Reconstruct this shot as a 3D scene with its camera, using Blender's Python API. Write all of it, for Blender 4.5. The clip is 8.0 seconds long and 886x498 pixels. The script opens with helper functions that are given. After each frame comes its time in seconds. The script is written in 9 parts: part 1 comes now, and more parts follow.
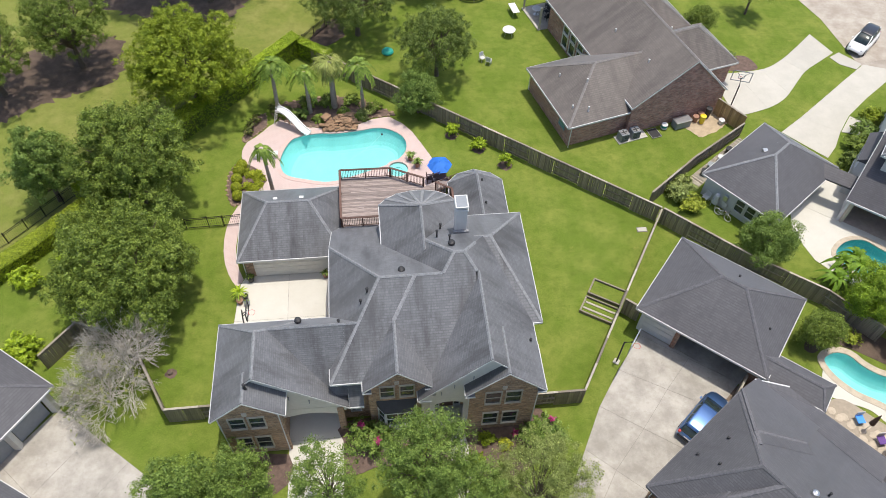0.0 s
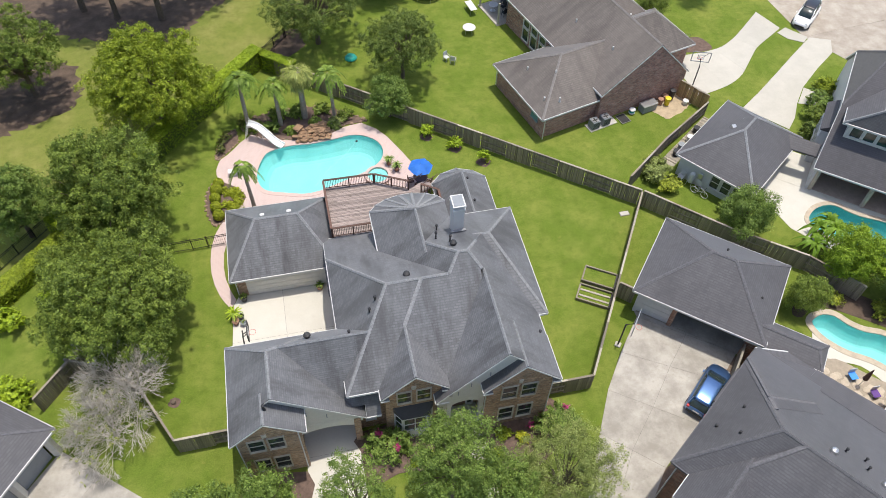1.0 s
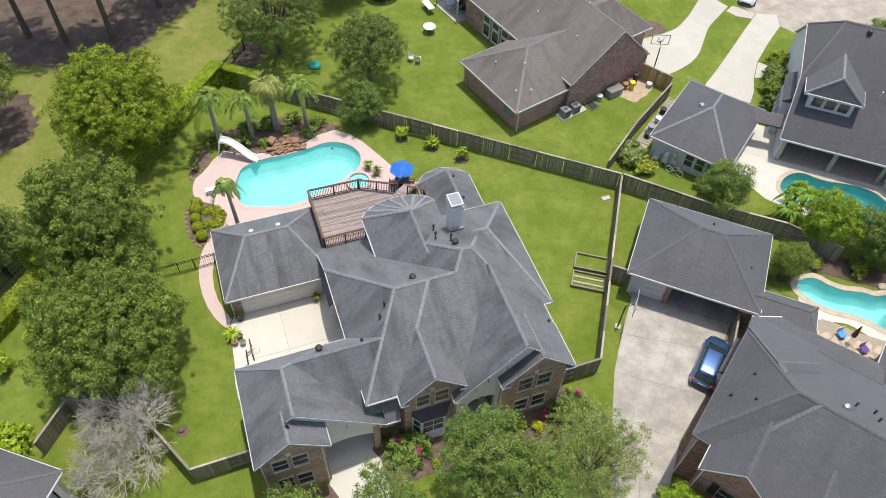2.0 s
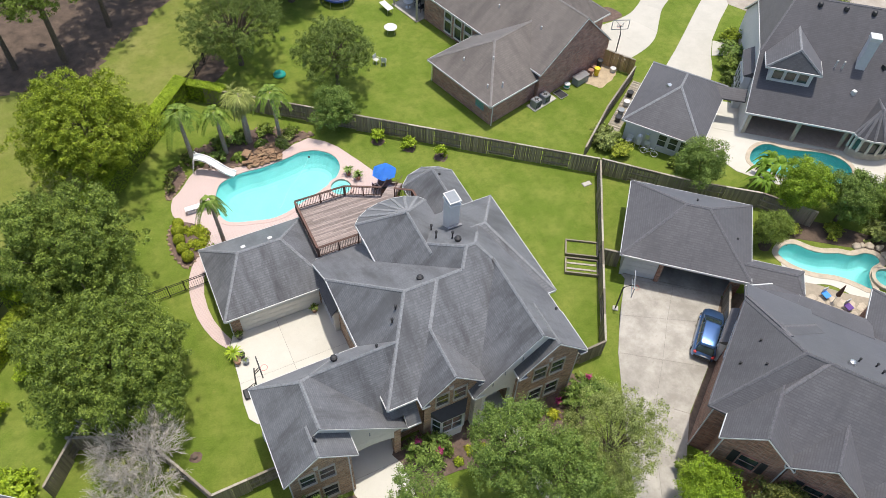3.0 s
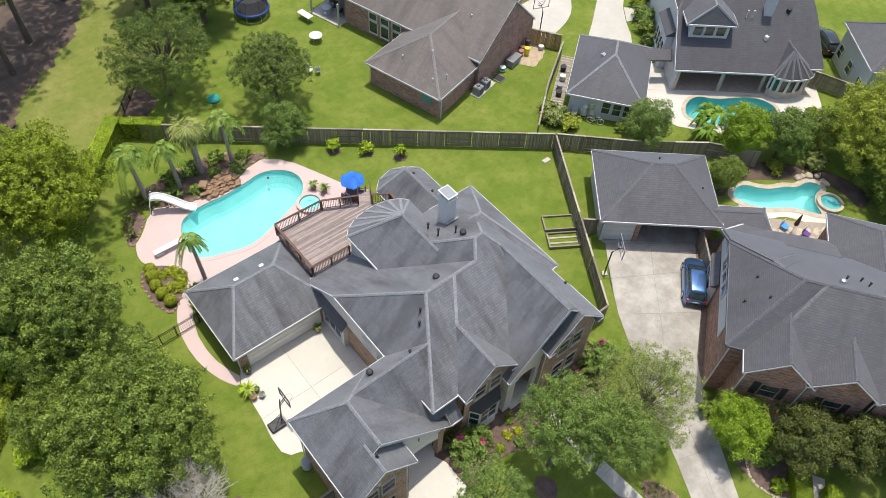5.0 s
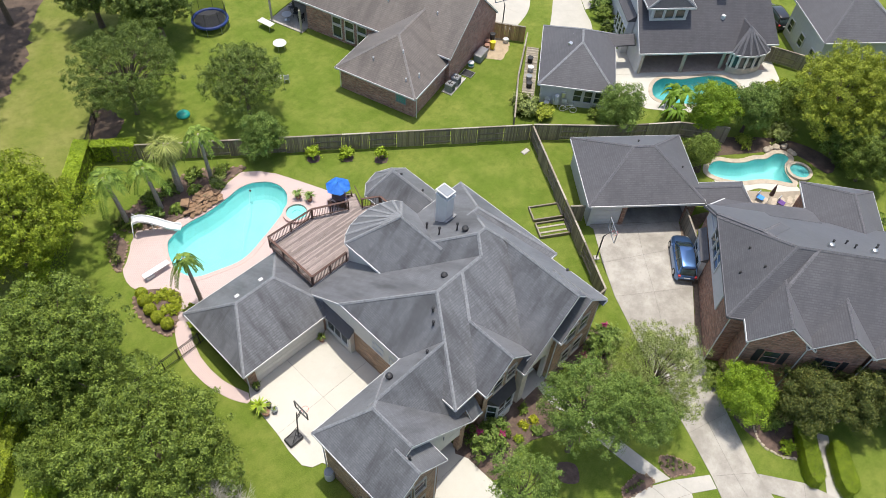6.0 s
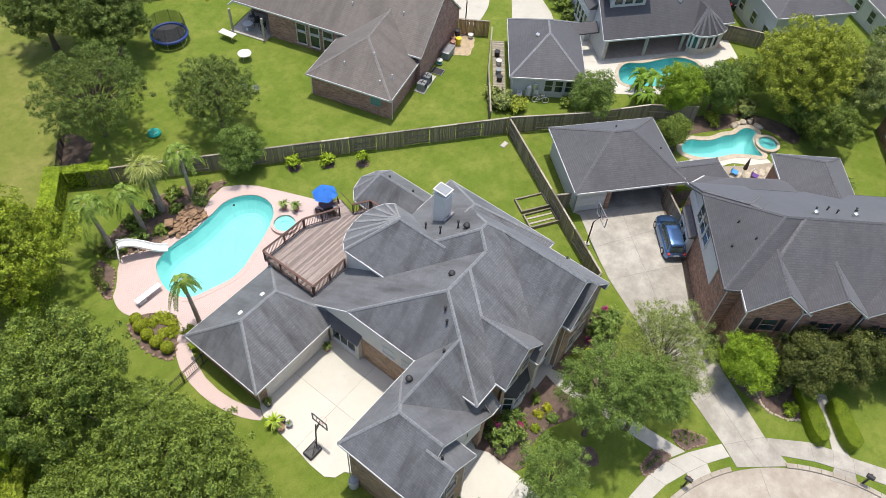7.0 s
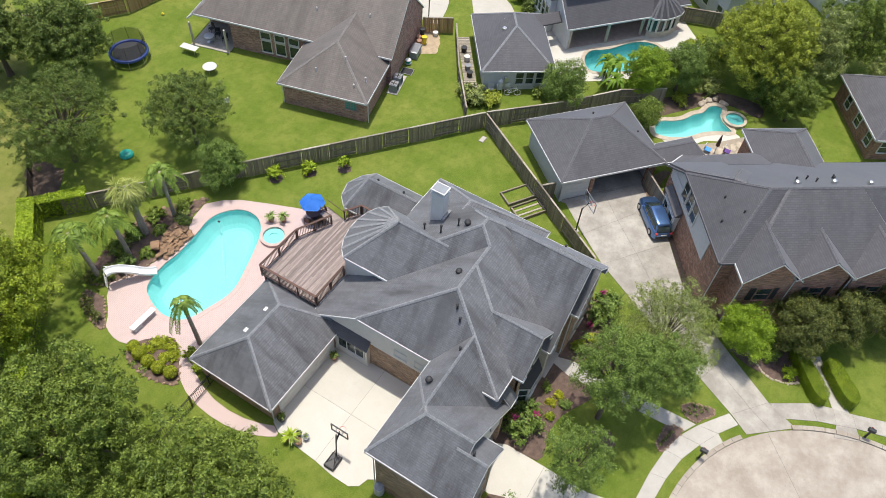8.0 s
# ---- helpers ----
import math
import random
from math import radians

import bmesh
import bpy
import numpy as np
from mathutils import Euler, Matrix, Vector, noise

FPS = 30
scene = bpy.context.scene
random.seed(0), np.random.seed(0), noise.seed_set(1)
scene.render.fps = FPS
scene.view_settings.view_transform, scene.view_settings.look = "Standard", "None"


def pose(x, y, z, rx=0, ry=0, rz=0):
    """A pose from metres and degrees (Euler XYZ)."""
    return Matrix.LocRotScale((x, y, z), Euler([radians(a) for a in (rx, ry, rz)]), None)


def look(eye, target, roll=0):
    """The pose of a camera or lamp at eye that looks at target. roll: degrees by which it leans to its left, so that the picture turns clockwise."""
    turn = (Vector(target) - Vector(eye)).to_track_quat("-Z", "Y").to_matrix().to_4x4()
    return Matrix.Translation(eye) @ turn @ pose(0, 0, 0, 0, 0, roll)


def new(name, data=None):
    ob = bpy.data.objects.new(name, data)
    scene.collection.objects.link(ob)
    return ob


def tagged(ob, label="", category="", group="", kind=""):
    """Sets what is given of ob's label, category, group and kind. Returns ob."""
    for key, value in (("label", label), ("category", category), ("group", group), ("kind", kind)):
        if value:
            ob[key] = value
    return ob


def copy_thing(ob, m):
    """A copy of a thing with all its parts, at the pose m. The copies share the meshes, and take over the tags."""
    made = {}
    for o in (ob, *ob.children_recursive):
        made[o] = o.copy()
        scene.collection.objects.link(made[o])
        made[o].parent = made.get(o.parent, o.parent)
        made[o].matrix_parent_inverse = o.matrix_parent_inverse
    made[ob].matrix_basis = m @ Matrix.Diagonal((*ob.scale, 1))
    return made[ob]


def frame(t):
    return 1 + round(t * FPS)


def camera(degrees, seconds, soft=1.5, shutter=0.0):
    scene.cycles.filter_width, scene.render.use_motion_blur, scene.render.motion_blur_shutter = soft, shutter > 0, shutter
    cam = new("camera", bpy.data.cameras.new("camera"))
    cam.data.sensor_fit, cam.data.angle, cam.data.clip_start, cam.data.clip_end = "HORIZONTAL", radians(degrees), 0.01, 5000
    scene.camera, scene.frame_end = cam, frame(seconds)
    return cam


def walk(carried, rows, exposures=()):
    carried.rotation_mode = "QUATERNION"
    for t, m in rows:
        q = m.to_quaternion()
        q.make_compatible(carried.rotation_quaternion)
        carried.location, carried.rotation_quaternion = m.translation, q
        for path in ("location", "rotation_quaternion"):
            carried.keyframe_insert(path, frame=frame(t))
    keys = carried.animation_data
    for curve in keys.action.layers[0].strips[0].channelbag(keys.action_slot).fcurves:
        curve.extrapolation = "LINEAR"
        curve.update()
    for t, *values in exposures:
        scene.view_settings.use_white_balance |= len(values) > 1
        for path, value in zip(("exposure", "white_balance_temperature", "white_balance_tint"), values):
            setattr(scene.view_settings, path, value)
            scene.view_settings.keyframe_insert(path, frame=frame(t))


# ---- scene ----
from math import atan2, cos, hypot, pi, sin, sqrt

# ---- camera: one slow arc round the house, from a drone about 47 m up ----
cam = camera(62.0, 8.0, soft=0.65)
PATH = [
    (0.0, -1.959, -27.955, 47.259, -7.282, -52.456, 2.104),
    (0.5, -3.793, -27.726, 47.276, -10.792, -52.360, 2.267),
    (1.0, -5.629, -27.380, 47.254, -14.313, -52.270, 2.433),
    (1.5, -7.457, -26.921, 47.208, -17.838, -52.187, 2.601),
    (2.0, -9.267, -26.354, 47.150, -21.357, -52.112, 2.772),
    (2.5, -11.048, -25.684, 47.090, -24.864, -52.046, 2.947),
    (3.0, -12.792, -24.915, 47.037, -28.351, -51.987, 3.125),
    (3.5, -14.490, -24.051, 46.995, -31.816, -51.937, 3.306),
    (4.0, -16.134, -23.098, 46.968, -35.253, -51.895, 3.486),
    (4.5, -17.717, -22.060, 46.958, -38.659, -51.858, 3.666),
    (5.0, -19.232, -20.941, 46.965, -42.034, -51.825, 3.842),
    (5.5, -20.673, -19.745, 46.984, -45.376, -51.793, 4.011),
    (6.0, -22.034, -18.478, 47.012, -48.686, -51.761, 4.170),
    (6.5, -23.310, -17.143, 47.040, -51.966, -51.725, 4.315),
    (7.0, -24.498, -15.745, 47.059, -55.218, -51.680, 4.442),
    (7.5, -25.593, -14.287, 47.058, -58.445, -51.623, 4.544),
    (8.0, -26.592, -12.776, 47.022, -61.654, -51.549, 4.618),
]
EXPOSURE = [(0.0, 0.03), (4.5, 0.09), (6.3, 0.12), (8.0, 0.05)]
walk(cam, [(t, pose(x, y, z, 90 + pitch, 0, yaw) @ pose(0, 0, 0, 0, 0, roll)) for t, x, y, z, yaw, pitch, roll in PATH], EXPOSURE)

# ---- light: a high midday sun and a clear sky ----
SUN_TO = Vector((0.135, 0.1, 1.0)).normalized()
world = bpy.data.worlds.new("sky")
scene.world = world
world.use_nodes = True
wn = world.node_tree
wn.nodes.clear()
sky = wn.nodes.new("ShaderNodeTexSky")
sky.sky_type, sky.sun_disc = "NISHITA", False
sky.sun_elevation, sky.sun_rotation = math.asin(SUN_TO.z), atan2(SUN_TO.x, SUN_TO.y)
sky.air_density, sky.dust_density, sky.ozone_density = 1.0, 2.5, 1.0
back = wn.nodes.new("ShaderNodeBackground")
back.inputs["Strength"].default_value = 0.19
wout = wn.nodes.new("ShaderNodeOutputWorld")
wn.links.new(sky.outputs["Color"], back.inputs["Color"])
wn.links.new(back.outputs["Background"], wout.inputs["Surface"])
sun_data = bpy.data.lights.new("sun", "SUN")
sun_data.energy, sun_data.angle, sun_data.color = 3.76, radians(0.8), (1.0, 0.943, 0.85)
sun = new("sun", sun_data)
sun.matrix_world = look(SUN_TO * 200, (0, 0, 0))


# ---- materials ----
def material(name, build):
    m = bpy.data.materials.new(name)
    m.use_nodes = True
    t = m.node_tree
    bsdf = t.nodes["Principled BSDF"]
    build(t, bsdf)
    return m


def node(t, kind, **values):
    n = t.nodes.new("ShaderNode" + kind)
    for key, value in values.items():
        n.inputs[key.replace("_", " ")].default_value = value
    return n


def coords(t, scale=(1, 1, 1)):
    c = t.nodes.new("ShaderNodeTexCoord")
    m = t.nodes.new("ShaderNodeMapping")
    m.inputs["Scale"].default_value = scale
    t.links.new(c.outputs["Object"], m.inputs["Vector"])
    return m.outputs["Vector"]


def noise_of(t, scale, detail=4.0, rough=0.6, stretch=(1, 1, 1)):
    n = node(t, "TexNoise", Scale=scale, Detail=detail, Roughness=rough)
    t.links.new(coords(t, stretch), n.inputs["Vector"])
    return n.outputs["Fac"]


def ramp(t, fac, stops):
    r = t.nodes.new("ShaderNodeValToRGB")
    els = r.color_ramp.elements
    while len(els) < len(stops):
        els.new(0.5)
    for e, (p, c) in zip(els, stops):
        e.position, e.color = p, (*c, 1) if len(c) == 3 else c
    t.links.new(fac, r.inputs["Fac"])
    return r.outputs["Color"]


def mixed(t, fac, a, b, how="MIX"):
    m = t.nodes.new("ShaderNodeMix")
    m.data_type, m.blend_type = "RGBA", how
    for socket, value in ((m.inputs[0], fac), (m.inputs[6], a), (m.inputs[7], b)):
        if hasattr(value, "is_output"):
            t.links.new(value, socket)
        elif isinstance(value, (int, float)):
            socket.default_value = value
        else:
            socket.default_value = (*value, 1)
    return m.outputs[2]


def maths(t, op, a, b=0.0):
    m = t.nodes.new("ShaderNodeMath")
    m.operation = op
    for socket, value in zip(m.inputs, (a, b)):
        if hasattr(value, "is_output"):
            t.links.new(value, socket)
        else:
            socket.default_value = value
    return m.outputs[0]


def bump(t, bsdf, height, strength=0.4, distance=0.02):
    b = node(t, "Bump", Strength=strength, Distance=distance)
    t.links.new(height, b.inputs["Height"])
    t.links.new(b.outputs["Normal"], bsdf.inputs["Normal"])


def plain(name, colour, rough=0.6, metal=0.0, vary=0.25, scale=3.0, bumpy=0.15):
    def build(t, b):
        dark = tuple(c * (1 - vary) for c in colour)
        light = tuple(min(1, c * (1 + vary)) for c in colour)
        c = ramp(t, noise_of(t, scale, 6), [(0.3, dark), (0.7, light)])
        fine = noise_of(t, scale * 14, 3)
        c = mixed(t, 0.35, c, ramp(t, fine, [(0.3, dark), (0.7, light)]))
        t.links.new(c, b.inputs["Base Color"])
        b.inputs["Roughness"].default_value, b.inputs["Metallic"].default_value = rough, metal
        if bumpy:
            bump(t, b, fine, bumpy, 0.01)
    return material(name, build)


def shingles(name, dark, light, stain, streak=0.55):
    """Asphalt shingles in courses across each slope: tabs of slightly different grey, run-off streaks down the slope, soft waves and stains."""
    def build(t, b):
        c = t.nodes.new("ShaderNodeTexCoord")
        s = t.nodes.new("ShaderNodeSeparateXYZ")
        n = t.nodes.new("ShaderNodeSeparateXYZ")
        t.links.new(c.outputs["Object"], s.inputs["Vector"])
        t.links.new(c.outputs["Normal"], n.inputs["Vector"])
        flat = maths(t, "SQRT", maths(t, "ADD", maths(t, "ADD", maths(t, "MULTIPLY", n.outputs["X"], n.outputs["X"]), maths(t, "MULTIPLY", n.outputs["Y"], n.outputs["Y"])), 1e-5))
        along = maths(t, "DIVIDE", maths(t, "SUBTRACT", maths(t, "MULTIPLY", s.outputs["Y"], n.outputs["X"]), maths(t, "MULTIPLY", s.outputs["X"], n.outputs["Y"])), flat)
        v = t.nodes.new("ShaderNodeCombineXYZ")
        t.links.new(along, v.inputs["X"])
        t.links.new(s.outputs["Z"], v.inputs["Y"])
        t.links.new(maths(t, "MULTIPLY", n.outputs["X"], 9.0), v.inputs["Z"])

        def slope_noise(sx, sy, scale, detail, rough=0.6):
            m = t.nodes.new("ShaderNodeMapping")
            m.inputs["Scale"].default_value = (sx, sy, 1)
            t.links.new(v.outputs["Vector"], m.inputs["Vector"])
            q = node(t, "TexNoise", Scale=scale, Detail=detail, Roughness=rough)
            t.links.new(m.outputs["Vector"], q.inputs["Vector"])
            return q.outputs["Fac"]

        k = node(t, "TexBrick", Scale=1.0, Mortar_Size=0.018, Brick_Width=0.33, Row_Height=0.1, Bias=0.0)
        k.inputs["Color1"].default_value, k.inputs["Color2"].default_value = (*dark, 1), (*light, 1)
        k.inputs["Mortar"].default_value = (*(q * 0.72 for q in dark), 1)
        t.links.new(v.outputs["Vector"], k.inputs["Vector"])
        grain = noise_of(t, 30, 3)
        tone = mixed(t, 0.4, k.outputs["Color"], ramp(t, grain, [(0.25, dark), (0.75, light)]))
        mid = tuple((p + q) / 2 for p, q in zip(dark, light))
        tone = mixed(t, 0.34, tone, mid)
        ripple = slope_noise(1.3, 4.2, 1.0, 5, 0.65)
        tone = mixed(t, ramp(t, ripple, [(0.45, (0, 0, 0)), (0.7, (0.3,) * 3)]), tone, tuple(q * 1.1 for q in light))
        run = slope_noise(0.7, 0.2, 1.0, 7, 0.7)
        tone = mixed(t, ramp(t, run, [(0.45, (0, 0, 0)), (0.64, (streak,) * 3)]), tone, stain)
        fine = slope_noise(1.8, 0.7, 1.0, 5, 0.7)
        tone = mixed(t, ramp(t, fine, [(0.5, (0, 0, 0)), (0.72, (streak * 0.55,) * 3)]), tone, stain)
        wide = noise_of(t, 0.2, 4)
        tone = mixed(t, ramp(t, wide, [(0.4, (0, 0, 0)), (0.72, (0.35,) * 3)]), tone, tuple(q * 1.05 for q in light))
        t.links.new(tone, b.inputs["Base Color"])
        b.inputs["Roughness"].default_value = 0.62
        b.inputs["Specular IOR Level"].default_value = 0.5
        b.inputs["Sheen Weight"].default_value, b.inputs["Sheen Roughness"].default_value = 0.5, 0.35
        bump(t, b, maths(t, "ADD", k.outputs["Fac"], maths(t, "MULTIPLY", grain, -0.8)), -0.4, 0.02)
    return material(name, build)


def bricks(name, a, b_, mortar, turn=0.0):
    def build(t, b):
        c = t.nodes.new("ShaderNodeTexCoord")
        s = t.nodes.new("ShaderNodeSeparateXYZ")
        t.links.new(c.outputs["Object"], s.inputs["Vector"])
        along = maths(t, "ADD", maths(t, "MULTIPLY", s.outputs["X"], cos(turn) + 0.37), maths(t, "MULTIPLY", s.outputs["Y"], sin(turn) + 0.93))
        v = t.nodes.new("ShaderNodeCombineXYZ")
        t.links.new(along, v.inputs["X"])
        t.links.new(s.outputs["Z"], v.inputs["Y"])
        k = node(t, "TexBrick", Scale=1.0, Mortar_Size=0.012, Brick_Width=0.26, Row_Height=0.085)
        k.inputs["Color1"].default_value, k.inputs["Color2"].default_value, k.inputs["Mortar"].default_value = (*a, 1), (*b_, 1), (*mortar, 1)
        t.links.new(v.outputs["Vector"], k.inputs["Vector"])
        big = ramp(t, noise_of(t, 1.3, 5), [(0.3, (0.62,) * 3), (0.7, (1.15,) * 3)])
        patch = t.nodes.new("ShaderNodeTexVoronoi")
        patch.inputs["Scale"].default_value = 1.0
        t.links.new(coords(t, (3.2, 3.2, 10)), patch.inputs["Vector"])
        c2 = mixed(t, 1.0, k.outputs["Color"], big, "MULTIPLY")
        c2 = mixed(t, 0.5, c2, mixed(t, 1.0, k.outputs["Color"], ramp(t, patch.outputs["Color"], [(0.2, (0.5,) * 3), (0.8, (1.4,) * 3)]), "MULTIPLY"))
        t.links.new(c2, b.inputs["Base Color"])
        b.inputs["Roughness"].default_value = 0.85
        bump(t, b, k.outputs["Fac"], -0.5, 0.012)
    return material(name, build)


def concrete(name, base, stain, vary=0.5):
    def build(t, b):
        c = ramp(t, noise_of(t, 0.55, 7, 0.68), [(0.38, stain), (0.62, base)])
        c = mixed(t, vary, base, c)
        blot = noise_of(t, 0.22, 8, 0.75)
        c = mixed(t, ramp(t, blot, [(0.5, (0, 0, 0)), (0.68, (vary * 0.7,) * 3)]), c, stain)
        spot = noise_of(t, 2.6, 6, 0.7)
        c = mixed(t, ramp(t, spot, [(0.58, (0, 0, 0)), (0.72, (vary * 0.6,) * 3)]), c, tuple(v * 0.8 for v in stain))
        info = t.nodes.new("ShaderNodeObjectInfo")
        c = mixed(t, 1.0, c, ramp(t, info.outputs["Random"], [(0, (0.93,) * 3), (1, (1.04,) * 3)]), "MULTIPLY")
        fine = noise_of(t, 22, 4)
        c = mixed(t, 0.2, c, ramp(t, fine, [(0.3, tuple(v * 0.7 for v in base)), (0.7, base)]))
        t.links.new(c, b.inputs["Base Color"])
        b.inputs["Roughness"].default_value = 0.8
        bump(t, b, fine, 0.15, 0.005)
    return material(name, build)


def lawn(name, dark, mid, dry, mow=0.0):
    """Mown grass: blades' speckle, soft patches, dry and bare spots, and faint mowing lanes where mow sets them off."""
    def build(t, b):
        c = ramp(t, noise_of(t, 11, 6, 0.75), [(0.34, dark), (0.64, mid)])
        c = mixed(t, ramp(t, noise_of(t, 0.3, 6, 0.65), [(0.42, (0, 0, 0)), (0.7, (0.75,) * 3)]), c, dry)
        c = mixed(t, ramp(t, noise_of(t, 1.3, 5, 0.7), [(0.46, (0, 0, 0)), (0.7, (0.5,) * 3)]), c, tuple(v * 0.85 for v in dark))
        c = mixed(t, ramp(t, noise_of(t, 0.9, 7, 0.75), [(0.6, (0, 0, 0)), (0.78, (0.6,) * 3)]), c, tuple(v * k for v, k in zip(dry, (1.25, 1.02, 1.3))))
        if mow:
            w = node(t, "TexWave", Scale=0.3, Distortion=1.6, Detail=2.0)
            t.links.new(coords(t), w.inputs["Vector"])
            c = mixed(t, maths(t, "MULTIPLY", w.outputs["Fac"], mow), c, dry)
        t.links.new(c, b.inputs["Base Color"])
        b.inputs["Roughness"].default_value = 0.95
        b.inputs["Specular IOR Level"].default_value = 0.1
        bump(t, b, noise_of(t, 16, 4, 0.7), 0.8, 0.05)
    return material(name, build)


def foliage(name, dark, mid, light, thin=0.13):
    """Leaves, each a little different, thin enough to let some light through."""
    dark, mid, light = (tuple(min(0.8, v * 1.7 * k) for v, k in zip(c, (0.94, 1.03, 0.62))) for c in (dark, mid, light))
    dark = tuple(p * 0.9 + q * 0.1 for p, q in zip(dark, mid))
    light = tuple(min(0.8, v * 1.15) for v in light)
    def build(t, b):
        geo = t.nodes.new("ShaderNodeNewGeometry")
        c = ramp(t, geo.outputs["Random Per Island"], [(0.0, dark), (0.45, mid), (1.0, light)])
        c = mixed(t, ramp(t, noise_of(t, 1.9, 3), [(0.45, (0, 0, 0)), (0.66, (0.6,) * 3)]), c, light)
        c = mixed(t, ramp(t, noise_of(t, 0.45, 2), [(0.45, (0, 0, 0)), (0.7, (0.5,) * 3)]), c, dark)
        t.links.new(c, b.inputs["Base Color"])
        b.inputs["Roughness"].default_value = 0.55
        b.inputs["Specular IOR Level"].default_value = 0.3
        trans = node(t, "BsdfTranslucent")
        t.links.new(c, trans.inputs["Color"])
        mix = node(t, "MixShader", Fac=thin)
        t.links.new(b.outputs["BSDF"], mix.inputs[1])
        t.links.new(trans.outputs["BSDF"], mix.inputs[2])
        t.links.new(mix.outputs["Shader"], t.nodes["Material Output"].inputs["Surface"])
    return material(name, build)


def wood(name, dark, light, along=(0.4, 6, 6), rough=0.75):
    def build(t, b):
        info = t.nodes.new("ShaderNodeObjectInfo")
        g = noise_of(t, 3, 6, 0.65, along)
        c = ramp(t, g, [(0.3, dark), (0.7, light)])
        c = mixed(t, 1.0, c, ramp(t, info.outputs["Random"], [(0, (0.68,) * 3), (1, (1.25,) * 3)]), "MULTIPLY")
        t.links.new(c, b.inputs["Base Color"])
        b.inputs["Roughness"].default_value = rough
        bump(t, b, g, 0.3, 0.01)
    return material(name, build)


def water(name, tint):
    """Clear pool water: it tints what lies below and mirrors the sky more at flat angles."""
    def build(t, b):
        clear = node(t, "BsdfTransparent")
        clear.inputs["Color"].default_value = (*tint, 1)
        shine = node(t, "BsdfGlossy", Roughness=0.04)
        rim = node(t, "Fresnel", IOR=1.33)
        wave = node(t, "Bump", Strength=0.25, Distance=0.06)
        t.links.new(noise_of(t, 2.4, 3), wave.inputs["Height"])
        t.links.new(wave.outputs["Normal"], shine.inputs["Normal"])
        t.links.new(wave.outputs["Normal"], rim.inputs["Normal"])
        mix = node(t, "MixShader")
        t.links.new(rim.outputs["Fac"], mix.inputs[0])
        t.links.new(clear.outputs["BSDF"], mix.inputs[1])
        t.links.new(shine.outputs["BSDF"], mix.inputs[2])
        t.links.new(mix.outputs["Shader"], t.nodes["Material Output"].inputs["Surface"])
    return material(name, build)


def glass(name, tint=(0.03, 0.045, 0.045)):
    def build(t, b):
        c = ramp(t, noise_of(t, 1.2, 2), [(0.3, tuple(v * 0.6 for v in tint)), (0.7, tuple(v * 1.5 for v in tint))])
        t.links.new(c, b.inputs["Base Color"])
        b.inputs["Roughness"].default_value, b.inputs["Specular IOR Level"].default_value = 0.06, 0.6
    return material(name, build)


def pavers(name, a, b_, joint):
    def build(t, b):
        k = node(t, "TexBrick", Scale=1.0, Mortar_Size=0.02, Brick_Width=0.23, Row_Height=0.115)
        k.inputs["Color1"].default_value, k.inputs["Color2"].default_value, k.inputs["Mortar"].default_value = (*a, 1), (*b_, 1), (*joint, 1)
        t.links.new(coords(t), k.inputs["Vector"])
        c = mixed(t, ramp(t, noise_of(t, 0.8, 5), [(0.4, (0, 0, 0)), (0.75, (0.5,) * 3)]), k.outputs["Color"], tuple(min(1, v * 1.2) for v in a))
        t.links.new(c, b.inputs["Base Color"])
        b.inputs["Roughness"].default_value = 0.8
        bump(t, b, k.outputs["Fac"], -0.4, 0.01)
    return material(name, build)


M_ROOF = shingles("grey_shingles", (0.092, 0.094, 0.1), (0.2, 0.204, 0.215), (0.042, 0.04, 0.041), 0.75)
M_ROOF2 = shingles("dark_grey_shingles", (0.066, 0.064, 0.07), (0.124, 0.121, 0.129), (0.048, 0.046, 0.05), 0.35)
M_ROOF3 = shingles("brown_grey_shingles", (0.104, 0.087, 0.076), (0.186, 0.162, 0.143), (0.06, 0.05, 0.043), 0.6)
M_ROOF4 = shingles("slate_grey_shingles", (0.052, 0.05, 0.056), (0.095, 0.091, 0.1), (0.04, 0.038, 0.043), 0.35)
M_CAP = plain("ridge_shingles", (0.24, 0.245, 0.254), 0.75, 0, 0.4, 6)
M_CAPM = plain("mid_ridge_shingles", (0.17, 0.165, 0.175), 0.85, 0, 0.3, 5)
M_CAP2 = plain("dark_ridge_shingles", (0.128, 0.125, 0.134), 0.75, 0, 0.4, 7)
M_CAP3 = plain("brown_ridge_shingles", (0.215, 0.198, 0.185), 0.85, 0, 0.3, 4)
M_WHITE = plain("white_paint", (0.6, 0.6, 0.585), 0.5, 0, 0.06, 2, 0.05)
M_TAN = plain("tan_window_frame", (0.46, 0.42, 0.34), 0.6, 0, 0.1, 3)
M_STUCCO = plain("cream_siding", (0.66, 0.64, 0.58), 0.8, 0, 0.08, 3)
M_GREYSIDE = plain("grey_white_siding", (0.55, 0.56, 0.57), 0.7, 0, 0.08, 3)
M_BRICK = bricks("brown_brick", (0.47, 0.285, 0.165), (0.27, 0.16, 0.1), (0.44, 0.36, 0.27))
M_BRICK2 = bricks("red_brown_brick", (0.46, 0.23, 0.175), (0.29, 0.145, 0.115), (0.42, 0.34, 0.3), 0.27)
M_BRICK3 = bricks("dark_brown_brick", (0.4, 0.195, 0.13), (0.22, 0.11, 0.075), (0.32, 0.25, 0.2), 0.6)
M_STONE = plain("limestone", (0.55, 0.5, 0.42), 0.8, 0, 0.25, 2)
